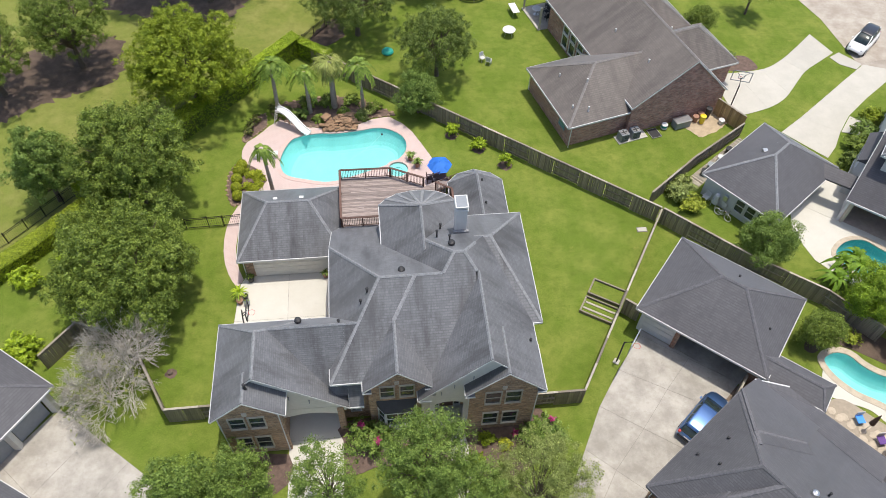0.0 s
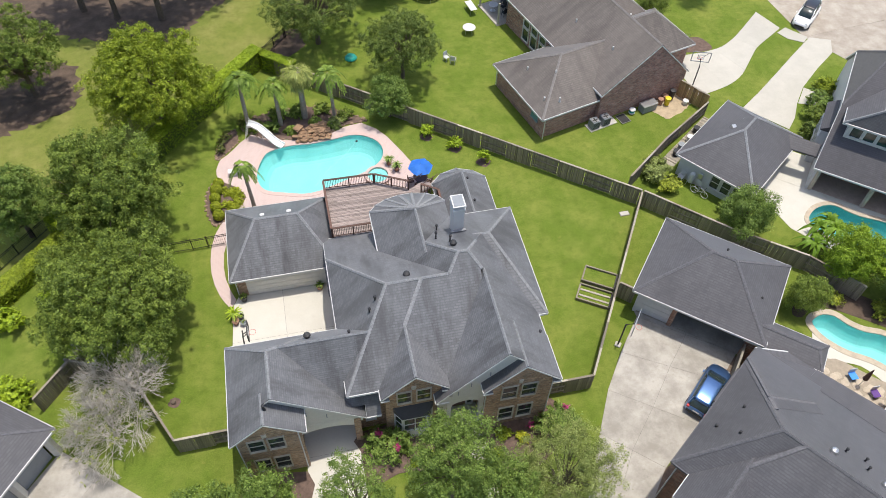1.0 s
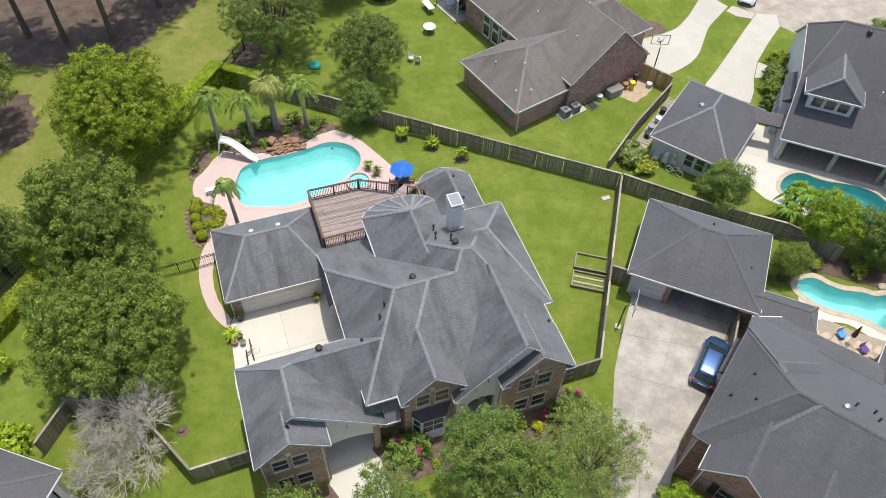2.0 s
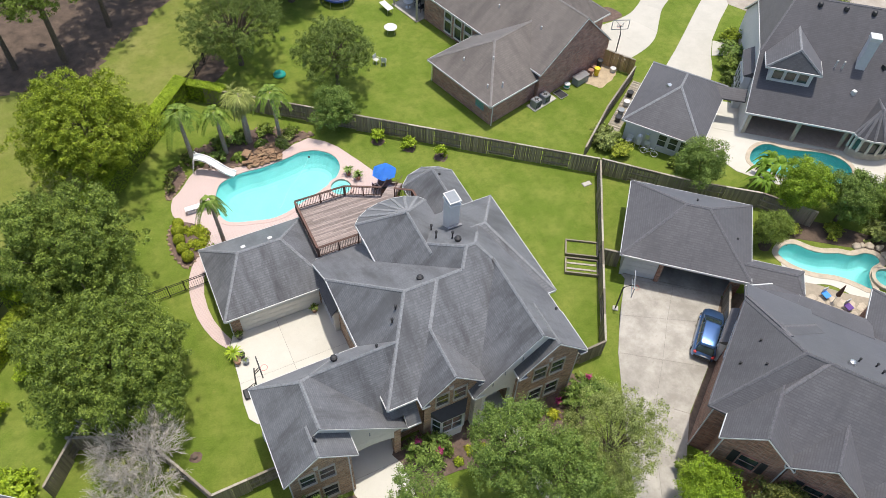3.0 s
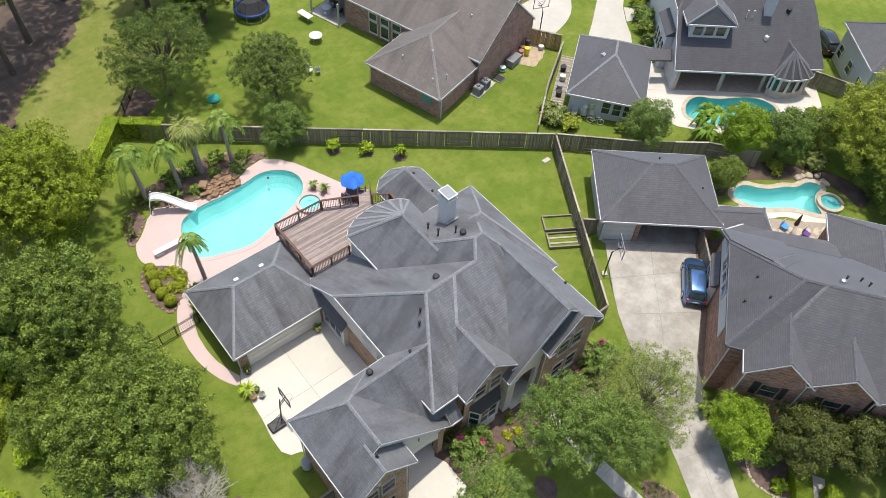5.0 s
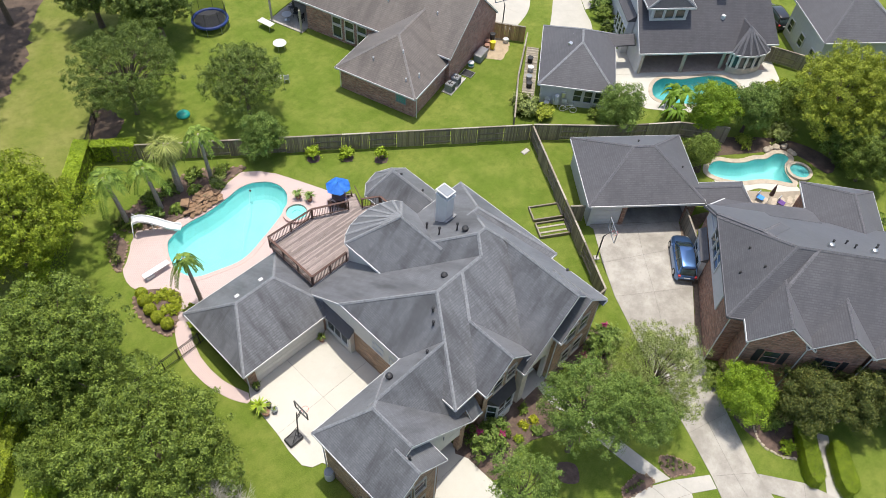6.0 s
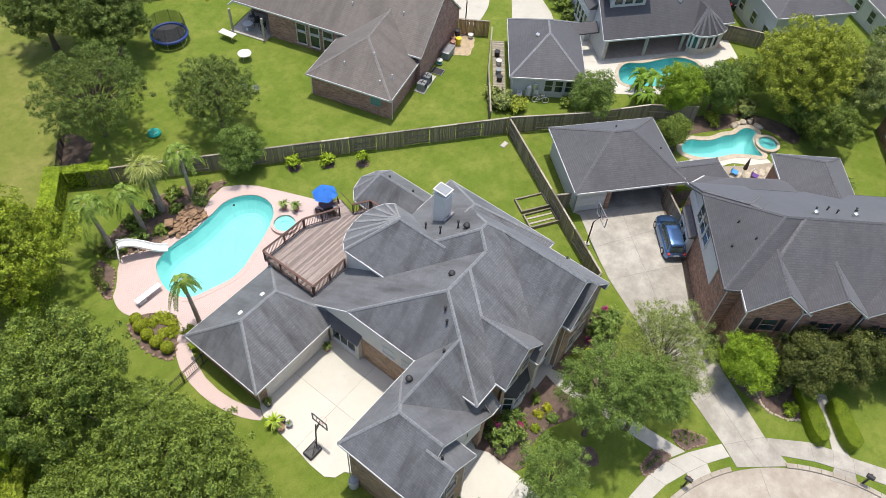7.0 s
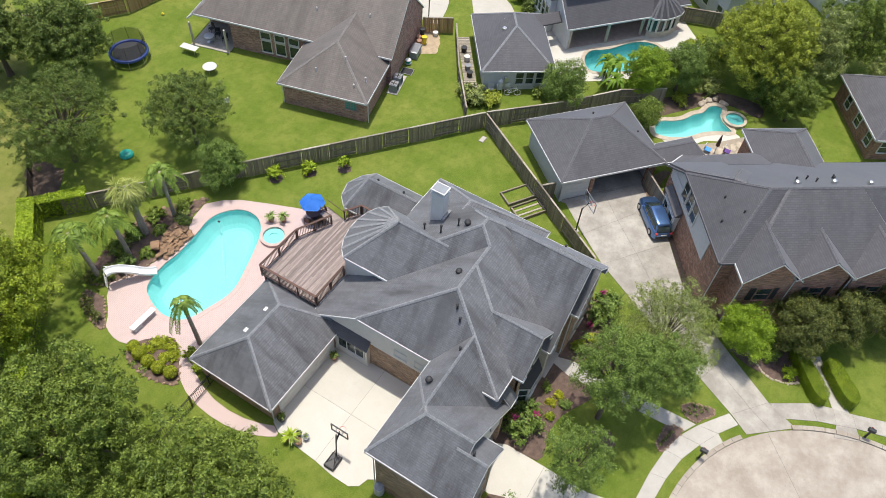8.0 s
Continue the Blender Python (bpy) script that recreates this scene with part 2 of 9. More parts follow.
M_GLASS = glass("window_glass")
M_PATIO = concrete("cream_concrete", (0.586, 0.563, 0.498), (0.5, 0.465, 0.395), 0.4)
M_DRIVE = concrete("weathered_concrete", (0.45, 0.42, 0.37), (0.24, 0.22, 0.185), 0.85)
M_WALKS = concrete("pale_concrete", (0.51, 0.485, 0.435), (0.35, 0.33, 0.29), 0.55)
M_DRIVE2 = concrete("smooth_pale_concrete", (0.49, 0.465, 0.405), (0.37, 0.35, 0.3), 0.45)
M_STREET = concrete("street_concrete", (0.43, 0.385, 0.325), (0.27, 0.225, 0.175), 0.9)
M_JOINT = plain("concrete_joint", (0.2, 0.185, 0.165), 0.9)
M_LAWN = lawn("lawn", (0.082, 0.128, 0.017), (0.155, 0.215, 0.031), (0.23, 0.255, 0.056), 0.06)
M_FAIR = lawn("fairway", (0.125, 0.155, 0.03), (0.2, 0.23, 0.05), (0.28, 0.265, 0.088))
M_DIRT = plain("bare_earth", (0.1, 0.07, 0.05), 0.95, 0, 0.6, 0.9, 0.4)
M_MULCH = plain("bark_mulch", (0.13, 0.088, 0.07), 0.95, 0, 0.5, 2.5, 0.8)
M_PAVER = pavers("pink_pavers", (0.5, 0.38, 0.35), (0.46, 0.34, 0.312), (0.55, 0.455, 0.425))
M_COPING = plain("pink_coping", (0.54, 0.4, 0.36), 0.75, 0, 0.15, 4)
M_PLASTER = plain("pool_plaster", (0.29, 0.62, 0.615), 0.7, 0, 0.08, 0.7, 0)
M_PLASTER2 = plain("deep_pool_plaster", (0.13, 0.42, 0.43), 0.7, 0, 0.12, 0.7, 0)
M_WATER = water("pool_water", (0.84, 0.985, 0.975))
M_FENCE = wood("weathered_cedar", (0.15, 0.125, 0.092), (0.30, 0.26, 0.2), (6, 6, 0.5))
M_FENCETOP = wood("pale_cedar", (0.26, 0.23, 0.18), (0.40, 0.36, 0.29), (2, 2, 2))
M_FENCE2 = wood("new_cedar", (0.28, 0.17, 0.08), (0.42, 0.28, 0.14), (6, 6, 0.5))
M_DECK = wood("stained_deck", (0.19, 0.145, 0.13), (0.36, 0.3, 0.27), (0.5, 7, 7))
M_RAIL = wood("stained_rail", (0.075, 0.04, 0.03), (0.13, 0.07, 0.052), (3, 3, 3))
M_IRON = plain("black_iron", (0.02, 0.02, 0.02), 0.45, 0.6, 0.2)
M_BARK = plain("bark", (0.13, 0.1, 0.075), 0.95, 0, 0.4, 5, 0.7)
M_DEAD = plain("bare_wood", (0.48, 0.44, 0.38), 0.95, 0, 0.25, 4, 0.4)
M_PALMBARK = plain("palm_bark", (0.32, 0.28, 0.225), 0.95, 0, 0.4, 6, 0.8)
M_ROCK = plain("tan_rock", (0.27, 0.19, 0.13), 0.9, 0, 0.4, 2.2, 0.8)
M_SLAB = plain("brown_ledge_stone", (0.25, 0.155, 0.09), 0.85, 0, 0.6, 1.8, 0.8)
M_FLAG = plain("flagstone", (0.46, 0.39, 0.3), 0.85, 0, 0.25, 2, 0.3)
M_LEAF = {
    "oak": foliage("oak_leaves", (0.032, 0.049, 0.010), (0.078, 0.104, 0.024), (0.156, 0.184, 0.05)),
    "bright": foliage("bright_leaves", (0.05, 0.07, 0.007), (0.118, 0.145, 0.012), (0.208, 0.228, 0.03)),
    "dark": foliage("dark_leaves", (0.029, 0.044, 0.013), (0.065, 0.088, 0.026), (0.130, 0.153, 0.052)),
    "boxwood": foliage("boxwood_leaves", (0.08, 0.095, 0.008), (0.15, 0.165, 0.014), (0.24, 0.24, 0.03)),
    "hedge": foliage("hedge_leaves", (0.06, 0.09, 0.005), (0.11, 0.148, 0.009), (0.17, 0.205, 0.018)),
    "spring": foliage("spring_leaves", (0.058, 0.096, 0.009), (0.115, 0.168, 0.016), (0.2, 0.25, 0.032)),
    "lime": foliage("lime_leaves", (0.08, 0.12, 0.008), (0.155, 0.2, 0.014), (0.24, 0.28, 0.03)),
    "banana": foliage("banana_leaves", (0.045, 0.085, 0.009), (0.085, 0.135, 0.017), (0.14, 0.2, 0.034)),
    "olive": foliage("olive_leaves", (0.072, 0.088, 0.014), (0.155, 0.17, 0.026), (0.26, 0.262, 0.05)),
    "grey": foliage("grey_green_leaves", (0.061, 0.073, 0.029), (0.127, 0.143, 0.061), (0.209, 0.220, 0.110)),
    "front": foliage("young_oak_leaves", (0.038, 0.06, 0.016), (0.082, 0.118, 0.034), (0.15, 0.188, 0.066)),
    "palm": foliage("palm_leaves", (0.04, 0.07, 0.014), (0.085, 0.125, 0.028), (0.16, 0.2, 0.055)),
    "fan": foliage("fan_palm_leaves", (0.08, 0.095, 0.03), (0.16, 0.17, 0.065), (0.27, 0.26, 0.12)),
    "tan": foliage("dry_palm_leaves", (0.075, 0.08, 0.03), (0.145, 0.145, 0.06), (0.25, 0.235, 0.115)),
    "pink": foliage("pink_flowers", (0.16, 0.008, 0.08), (0.26, 0.02, 0.15), (0.34, 0.06, 0.24)),
    "yellow": foliage("yellow_flowers", (0.1, 0.11, 0.01), (0.19, 0.19, 0.016), (0.3, 0.27, 0.03)),
    # bronze also colours the hedge cores, in place of shade on the hedge sides
    "bronze": foliage("magnolia_and_hedge_shade", (0.022, 0.032, 0.012), (0.05, 0.062, 0.02), (0.12, 0.115, 0.045)),
}
M_GLOSS = plain("white_fibreglass", (0.82, 0.82, 0.8), 0.3, 0, 0.04, 2, 0)
M_NAVY = plain("navy_vinyl", (0.02, 0.05, 0.22), 0.5, 0, 0.1, 3)
M_BLUE = plain("blue_canvas", (0.06, 0.29, 0.84), 0.7, 0, 0.1, 3)
M_BLACK = plain("black_plastic", (0.025, 0.025, 0.027), 0.5, 0, 0.2)
M_GREYP = plain("grey_plastic", (0.24, 0.26, 0.28), 0.5, 0, 0.1)
M_METAL = plain("galvanised_steel", (0.55, 0.56, 0.57), 0.35, 0.9, 0.1)
M_TERRA = plain("clay", (0.33, 0.18, 0.12), 0.8, 0, 0.2)
M_TEAL = plain("teal_plastic", (0.02, 0.32, 0.26), 0.4, 0, 0.1)
M_TYRE = plain("rubber", (0.02, 0.02, 0.02), 0.85, 0, 0.2)
M_RED = plain("red_plastic", (0.5, 0.03, 0.03), 0.5, 0, 0.1)
M_YELLOW = plain("yellow_plastic", (0.7, 0.55, 0.02), 0.5, 0, 0.1)


# ---- geometry helpers ----
def thing(name, label, category, group="", at=(0, 0, 0), kind=""):
    ob = new(name)
    ob.location = at
    return tagged(ob, label, category, group, kind)


def mesh_object(name, bm, mat, parent=None, label=""):
    me = bpy.data.meshes.new(name)
    bm.normal_update()
    bm.to_mesh(me)
    bm.free()
    me.materials.append(mat)
    ob = new(name, me)
    if parent:
        ob.parent = parent
    if label:
        tagged(ob, label)
    return ob


def part(name, bm, mat, parent, label=""):
    return mesh_object(name, bm, mat, parent, label)


def structure(name, bm, mat, label, category):
    return tagged(mesh_object(name, bm, mat), label, category, kind="structure")


def data_object(name, verts, faces, mat, parent=None, label=""):
    me = bpy.data.meshes.new(name)
    me.from_pydata([tuple(v) for v in verts], [], [tuple(f) for f in faces])
    me.materials.append(mat)
    ob = new(name, me)
    if parent:
        ob.parent = parent
    if label:
        tagged(ob, label)
    return ob


def add_box(bm, x0, x1, y0, y1, z0, z1, m=None):
    vs = [bm.verts.new(Vector(p) if m is None else m @ Vector(p)) for p in
          ((x0, y0, z0), (x1, y0, z0), (x1, y1, z0), (x0, y1, z0), (x0, y0, z1), (x1, y0, z1), (x1, y1, z1), (x0, y1, z1))]
    for f in ((3, 2, 1, 0), (4, 5, 6, 7), (0, 1, 5, 4), (1, 2, 6, 5), (2, 3, 7, 6), (3, 0, 4, 7)):
        bm.faces.new([vs[i] for i in f])
    return bm


def box(x0, x1, y0, y1, z0, z1, m=None):
    return add_box(bmesh.new(), x0, x1, y0, y1, z0, z1, m)


def soft_box(x0, x1, y0, y1, z0, z1, r=0.02, seg=2, m=None):
    bm = box(x0, x1, y0, y1, z0, z1, m)
    bmesh.ops.bevel(bm, geom=list(bm.edges), offset=r, segments=seg, affect="EDGES", profile=0.5)
    return bm


def add_prism(bm, poly, z0, z1):
    """An upright prism over a plan outline; z0 and z1 may be numbers or lists, one a corner."""
    n = len(poly)
    lo = [bm.verts.new((p[0], p[1], z0[i] if isinstance(z0, list) else z0)) for i, p in enumerate(poly)]
    hi = [bm.verts.new((p[0], p[1], z1[i] if isinstance(z1, list) else z1)) for i, p in enumerate(poly)]
    bm.faces.new(hi)
    bm.faces.new(lo[::-1])
    for i in range(n):
        bm.faces.new((lo[i], lo[(i + 1) % n], hi[(i + 1) % n], hi[i]))
    return bm


def area(poly):
    return sum(a[0] * b[1] - b[0] * a[1] for a, b in zip(poly, poly[1:] + poly[:1])) / 2


def prism(poly, z0, z1):
    return add_prism(bmesh.new(), poly if area(poly) > 0 else poly[::-1], z0, z1)


def smooth_loop(points, steps=6):
    """A closed, rounded outline through a few points (Catmull-Rom)."""
    out, n = [], len(points)
    for i in range(n):
        a, b, c, d = (Vector(points[(i + k) % n]) for k in (-1, 0, 1, 2))
        for s in range(steps):
            t = s / steps
            out.append(tuple(0.5 * (2 * b + (c - a) * t + (2 * a - 5 * b + 4 * c - d) * t * t + (3 * b - a - 3 * c + d) * t ** 3)))
    return out


def smooth_line(points, steps=6):
    pts = [Vector(p) for p in points]
    pts = [2 * pts[0] - pts[1]] + pts + [2 * pts[-1] - pts[-2]]
    out = []
    for i in range(1, len(pts) - 2):
        a, b, c, d = pts[i - 1:i + 3]
        for s in range(steps):
            t = s / steps
            out.append(tuple(0.5 * (2 * b + (c - a) * t + (2 * a - 5 * b + 4 * c - d) * t * t + (3 * b - a - 3 * c + d) * t ** 3)))
    return out + [tuple(pts[-2])]


def grown(poly, d):
    """An outline moved outwards by d."""
    poly = poly if area(poly) > 0 else poly[::-1]
    out = []
    for a, b, c in zip(poly[-1:] + poly[:-1], poly, poly[1:] + poly[:1]):
        u, v = Vector((b[0] - a[0], b[1] - a[1])).normalized(), Vector((c[0] - b[0], c[1] - b[1])).normalized()
        n = (Vector((u.y, -u.x)) + Vector((v.y, -v.x)))
        n = n.normalized() if n.length > 1e-6 else Vector((u.y, -u.x))
        out.append((b[0] + n.x * d, b[1] + n.y * d))
    return out


def add_tube(bm, points, radii, sides=6):
    rings = []
    for i, p in enumerate(points):
        p = Vector(p)
        d = (Vector(points[min(i + 1, len(points) - 1)]) - Vector(points[max(i - 1, 0)])).normalized()
        a = d.orthogonal().normalized() if abs(d.z) > 0.95 else d.cross(Vector((0, 0, 1))).normalized()
        b = d.cross(a)
        rings.append([bm.verts.new(p + radii[i] * (cos(2 * pi * k / sides) * a + sin(2 * pi * k / sides) * b)) for k in range(sides)])
    for r, s in zip(rings, rings[1:]):
        for k in range(sides):
            bm.faces.new((r[k], s[k], s[(k + 1) % sides], r[(k + 1) % sides]))
    if sides > 2:
        bm.faces.new(rings[0])
        bm.faces.new(rings[-1][::-1])
    return bm


def tube(points, radii, sides=6):
    return add_tube(bmesh.new(), points, radii if isinstance(radii, (list, tuple)) else [radii] * len(points), sides)


def add_turned(bm, profile, sides=16, at=(0, 0, 0)):
    """A turned solid from (radius, height) pairs, from the foot up."""
    rings = [[bm.verts.new((at[0] + r * cos(2 * pi * k / sides), at[1] + r * sin(2 * pi * k / sides), at[2] + z)) for k in range(sides)] for r, z in profile]
    for a, b in zip(rings, rings[1:]):
        for k in range(sides):
            bm.faces.new((a[k], a[(k + 1) % sides], b[(k + 1) % sides], b[k]))
    bm.faces.new(rings[0][::-1])
    bm.faces.new(rings[-1])
    return bm


def turned(profile, sides=16, at=(0, 0, 0)):
    return add_turned(bmesh.new(), profile, sides, at)


def clip(poly, a, b, c):
    """What of a plan outline lies where a x + b y <= c."""
    out = []
    for p, q in zip(poly, poly[1:] + poly[:1]):
        u, v = a * p[0] + b * p[1] - c, a * q[0] + b * q[1] - c
        if u <= 1e-9:
            out.append(p)
        if (u < -1e-9 and v > 1e-9) or (u > 1e-9 and v < -1e-9):
            s = u / (u - v)
            out.append((p[0] + s * (q[0] - p[0]), p[1] + s * (q[1] - p[1])))
    return out


class Plan:
    """A turned and shifted drawing frame for one building."""
    def __init__(self, x, y, degrees):
        self.m = Matrix.Translation((x, y, 0)) @ Matrix.Rotation(radians(degrees), 4, "Z")

    def xy(self, u, v):
        p = self.m @ Vector((u, v, 0))
        return (p.x, p.y)


def roof_faces(outline, planes):
    """Faces of a roof over a convex outline (against the clock): side i rises from its edge at height z by a slope; None is a gable end."""
    eq, n = [], len(outline)
    for i, pl in enumerate(planes):
        if pl is None:
            eq.append(None)
            continue
        (x0, y0), (x1, y1) = outline[i], outline[(i + 1) % n]
        l = hypot(x1 - x0, y1 - y0)
        nx, ny = -(y1 - y0) / l, (x1 - x0) / l
        eq.append((pl[1] * nx, pl[1] * ny, pl[0] - pl[1] * (nx * x0 + ny * y0)))
    faces = []
    for i, e in enumerate(eq):
        if e is None:
            continue
        poly = list(outline)
        for j, f in enumerate(eq):
            if f is not None and j != i and poly:
                poly = clip(poly, e[0] - f[0], e[1] - f[1], f[2] - e[2])
        clean = [p for k, p in enumerate(poly) if hypot(p[0] - poly[k - 1][0], p[1] - poly[k - 1][1]) > 1e-4]
        if len(clean) > 2:
            faces.append((e, [(x, y, e[0] * x + e[1] * y + e[2]) for x, y in clean]))
    return faces


def on_edge(p, q, a, b):
    l = hypot(b[0] - a[0], b[1] - a[1])
    return all(abs((b[0] - a[0]) * (r[1] - a[1]) - (b[1] - a[1]) * (r[0] - a[0])) / l < 1e-3 for r in (p, q))


def roof(parent, outline, planes, mat, cap, trim=M_WHITE, thick=0.16, name="roof", caps=True, gutter=True, inner=(), cap_x=(-1e3, 1e3)):
    """A roof with its sheathing's thickness; its fascia boards and its ridge and hip caps are pieces of their own under it."""
    faces = roof_faces(outline, planes)
    bm = bmesh.new()
    rims = []
    n = len(outline)
    for e, poly in faces:
        top = [bm.verts.new(p) for p in poly]
        low = [bm.verts.new((p[0], p[1], p[2] - thick)) for p in poly]
        bm.faces.new(top)
        bm.faces.new(low[::-1])
        for k in range(len(poly)):
            p, q = poly[k], poly[(k + 1) % len(poly)]
            for i in range(n):
                if on_edge(p, q, outline[i], outline[(i + 1) % n]):
                    if i in inner:
                        break
                    bm.faces.new((low[k], low[(k + 1) % len(poly)], top[(k + 1) % len(poly)], top[k]))
                    rims.append((p, q, i))
                    break
    bmesh.ops.remove_doubles(bm, verts=list(bm.verts), dist=0.0005)
    ob = part(name, bm, mat, parent)
    if trim:
        for p, q, i in rims:
            if hypot(q[0] - p[0], q[1] - p[1]) < 0.05:
                continue
            d = Vector((q[0] - p[0], q[1] - p[1])).normalized()
            o = Vector((d.y, -d.x))
            out = 0.052 if gutter and planes[i] is not None else 0.045
            bm = bmesh.new()
            a, b = Vector((*p[:2], 0)), Vector((*q[:2], 0))
            corners = []
            for base, z in ((a, p[2]), (b, q[2])):
                for off, dz in ((0.003, -thick - 0.03), (out, -thick - 0.02), (out, -0.01), (0.003, 0.012)) if planes[i] is not None else ((0.003, -thick - 0.03), (0.028, -thick - 0.02), (0.028, -0.07), (0.003, -0.045)):
                    corners.append(bm.verts.new((base.x + o.x * off, base.y + o.y * off, z + dz)))
            for k in range(4):
                bm.faces.new((corners[k], corners[(k + 1) % 4], corners[4 + (k + 1) % 4], corners[4 + k]))
            bm.faces.new(corners[3::-1])
            bm.faces.new(corners[4:])
            part("fascia", bm, trim, ob)
    if caps:
        for i in range(len(faces)):
            for j in range(i):
                shared = [p for p in faces[i][1] if any((Vector(p) - Vector(q)).length < 2e-3 for q in faces[j][1])]
                if len(shared) == 2 and (Vector(shared[0]) - Vector(shared[1])).length > 0.15:
                    u, v = sorted((Vector(q) for q in shared), key=lambda q: q.x)
                    if u.x > cap_x[1] or v.x < cap_x[0]:
                        continue
                    span = max(v.x - u.x, 1e-6)
                    u, v = u.lerp(v, max(0, cap_x[0] - u.x) / span), u.lerp(v, min(1, (cap_x[1] - u.x) / span))
                    ridge_cap(ob, tuple(u), tuple(v), [faces[i][0], faces[j][0]], cap)
    return ob


def ridge_cap(parent, p, q, sides, mat, w=0.12):
    p, q = Vector(p), Vector(q)
    d = (q - p).normalized()
    wings, normals = [], []
    for e in sides:
        n = Vector((-e[0], -e[1], 1)).normalized()
        s = n.cross(d).normalized()
        mid = (p + q) / 2 + s * 0.1
        if all(e[0] * mid.x + e[1] * mid.y + e[2] <= f[0] * mid.x + f[1] * mid.y + f[2] + 1e-6 for f in sides) is False:
            s = -s
        wings.append(s)
        normals.append(n)
    up = (normals[0] + normals[1]).normalized()
    bm = bmesh.new()
    rows = []
    for base in (p, q):
        ring = [base + wings[0] * w + normals[0] * 0.012, base + wings[0] * w * 0.9 + normals[0] * 0.035, base + up * 0.06,
                base + wings[1] * w * 0.9 + normals[1] * 0.035, base + wings[1] * w + normals[1] * 0.012, base - up * 0.02]
        rows.append([bm.verts.new(v) for v in ring])
    for k in range(6):
        bm.faces.new((rows[0][k], rows[0][(k + 1) % 6], rows[1][(k + 1) % 6], rows[1][k]))
    bm.faces.new(rows[0][::-1])
    bm.faces.new(rows[1])
    bmesh.ops.recalc_face_normals(bm, faces=list(bm.faces))
    return part("ridge_cap", bm, mat, parent)


def gable_wall(parent, outline, planes, edge, mat, z0, inset=0.35, thick=0.2, drop=0.16, name="gable_wall"):
    """The wall that closes a gable end, up to the underside of its roof."""
    a, b = Vector(outline[edge]), Vector(outline[(edge + 1) % len(outline)])
    d = (b - a).normalized()
    n = Vector((-d.y, d.x))
    prof = {}
    for e, poly in roof_faces(outline, planes):
        for p in poly:
            if abs((Vector(p[:2]) - a).dot(n)) < 1e-3:
                prof[round((Vector(p[:2]) - a).dot(d), 3)] = p[2] - drop
    ss = sorted(prof)
    pts = [(ss[0] + inset, z0)] + [(min(max(s, ss[0] + inset), ss[-1] - inset), prof[s] + 0.02) for s in ss] + [(ss[-1] - inset, z0)]
    bm = bmesh.new()
    rings = []
    for off in (inset, inset + thick):
        rings.append([bm.verts.new((*(a + d * s + n * off), z)) for s, z in pts])
    bm.faces.new(rings[0])
    bm.faces.new(rings[1][::-1])
    for k in range(len(pts)):
        bm.faces.new((rings[0][k], rings[1][k], rings[1][(k + 1) % len(pts)], rings[0][(k + 1) % len(pts)]))
    bmesh.ops.recalc_face_normals(bm, faces=list(bm.faces))
    return part(name, bm, mat, parent)


def wall_run(parent, points, z0, z1, mat, thick=0.2, closed=True, name="wall"):
    """Walls along a run of plan points, each a slab of its own, butted end to end; the points are the outer face, against the clock."""
    pts = list(points) + ([points[0]] if closed else [])
    for a, b in zip(pts, pts[1:]):
        a, b = Vector(a), Vector(b)
        d = (b - a).normalized()
        n = Vector((-d.y, d.x))
        s = a + d * 0.003
        e = b - d * thick
        part(name, add_prism(bmesh.new(), [tuple(s), tuple(e + d * (thick - 0.003)) if not closed else tuple(b - d * 0.003), tuple(e + n * thick), tuple(s + n * thick)], z0, z1), mat, parent)


def window(parent, m, w, h, mat_frame=M_WHITE, bars=(1, 1), depth=0.1, arch=0.0, pane_mat=M_GLASS):
    """A window on a wall: m maps x along the wall, y out of it and z up, with its foot's middle at the origin."""
    f = 0.07
    bm = bmesh.new()
    add_box(bm, -w / 2 - f, -w / 2, -0.05, depth, 0, h, m)
    add_box(bm, w / 2, w / 2 + f, -0.05, depth, 0, h, m)
    add_box(bm, -w / 2 - f, w / 2 + f, -0.05, depth, h, h + f, m)
    nx, nz = bars
    win = part("window", bm, mat_frame, parent)
    part("sill", box(-w / 2 - f, w / 2 + f, -0.05, depth + 0.04, -f, 0, m), mat_frame, win)
    for i in range(1, nx):
        x = -w / 2 + w * i / nx
        part("glazing_bar", box(x - 0.025, x + 0.025, -0.04, depth * 0.7, 0.001, h - 0.001, m), mat_frame, win)
    for i in range(1, nz):
        z = h * i / nz
        part("glazing_bar", box(-w / 2 + 0.001, w / 2 - 0.001, -0.04, depth * 0.62, z - 0.03, z + 0.03, m), mat_frame, win)
    for i in range(nx):
        for k in range(nz):
            x0, x1 = -w / 2 + w * i / nx + 0.026, -w / 2 + w * (i + 1) / nx - 0.026
            z0, z1 = h * k / nz + 0.031, h * (k + 1) / nz - 0.031
            part("pane", box(x0, x1, -0.03, depth * 0.35, z0, z1, m), pane_mat, win)
    return win


def facing(x, y, z, nx, ny):
    """A frame on a wall at (x, y, z), whose outer face looks along (nx, ny)."""
    l = hypot(nx, ny)
    nx, ny = nx / l, ny / l
    return Matrix(((-ny, nx, 0, x), (nx, ny, 0, y), (0, 0, 1, z), (0, 0, 0, 1)))


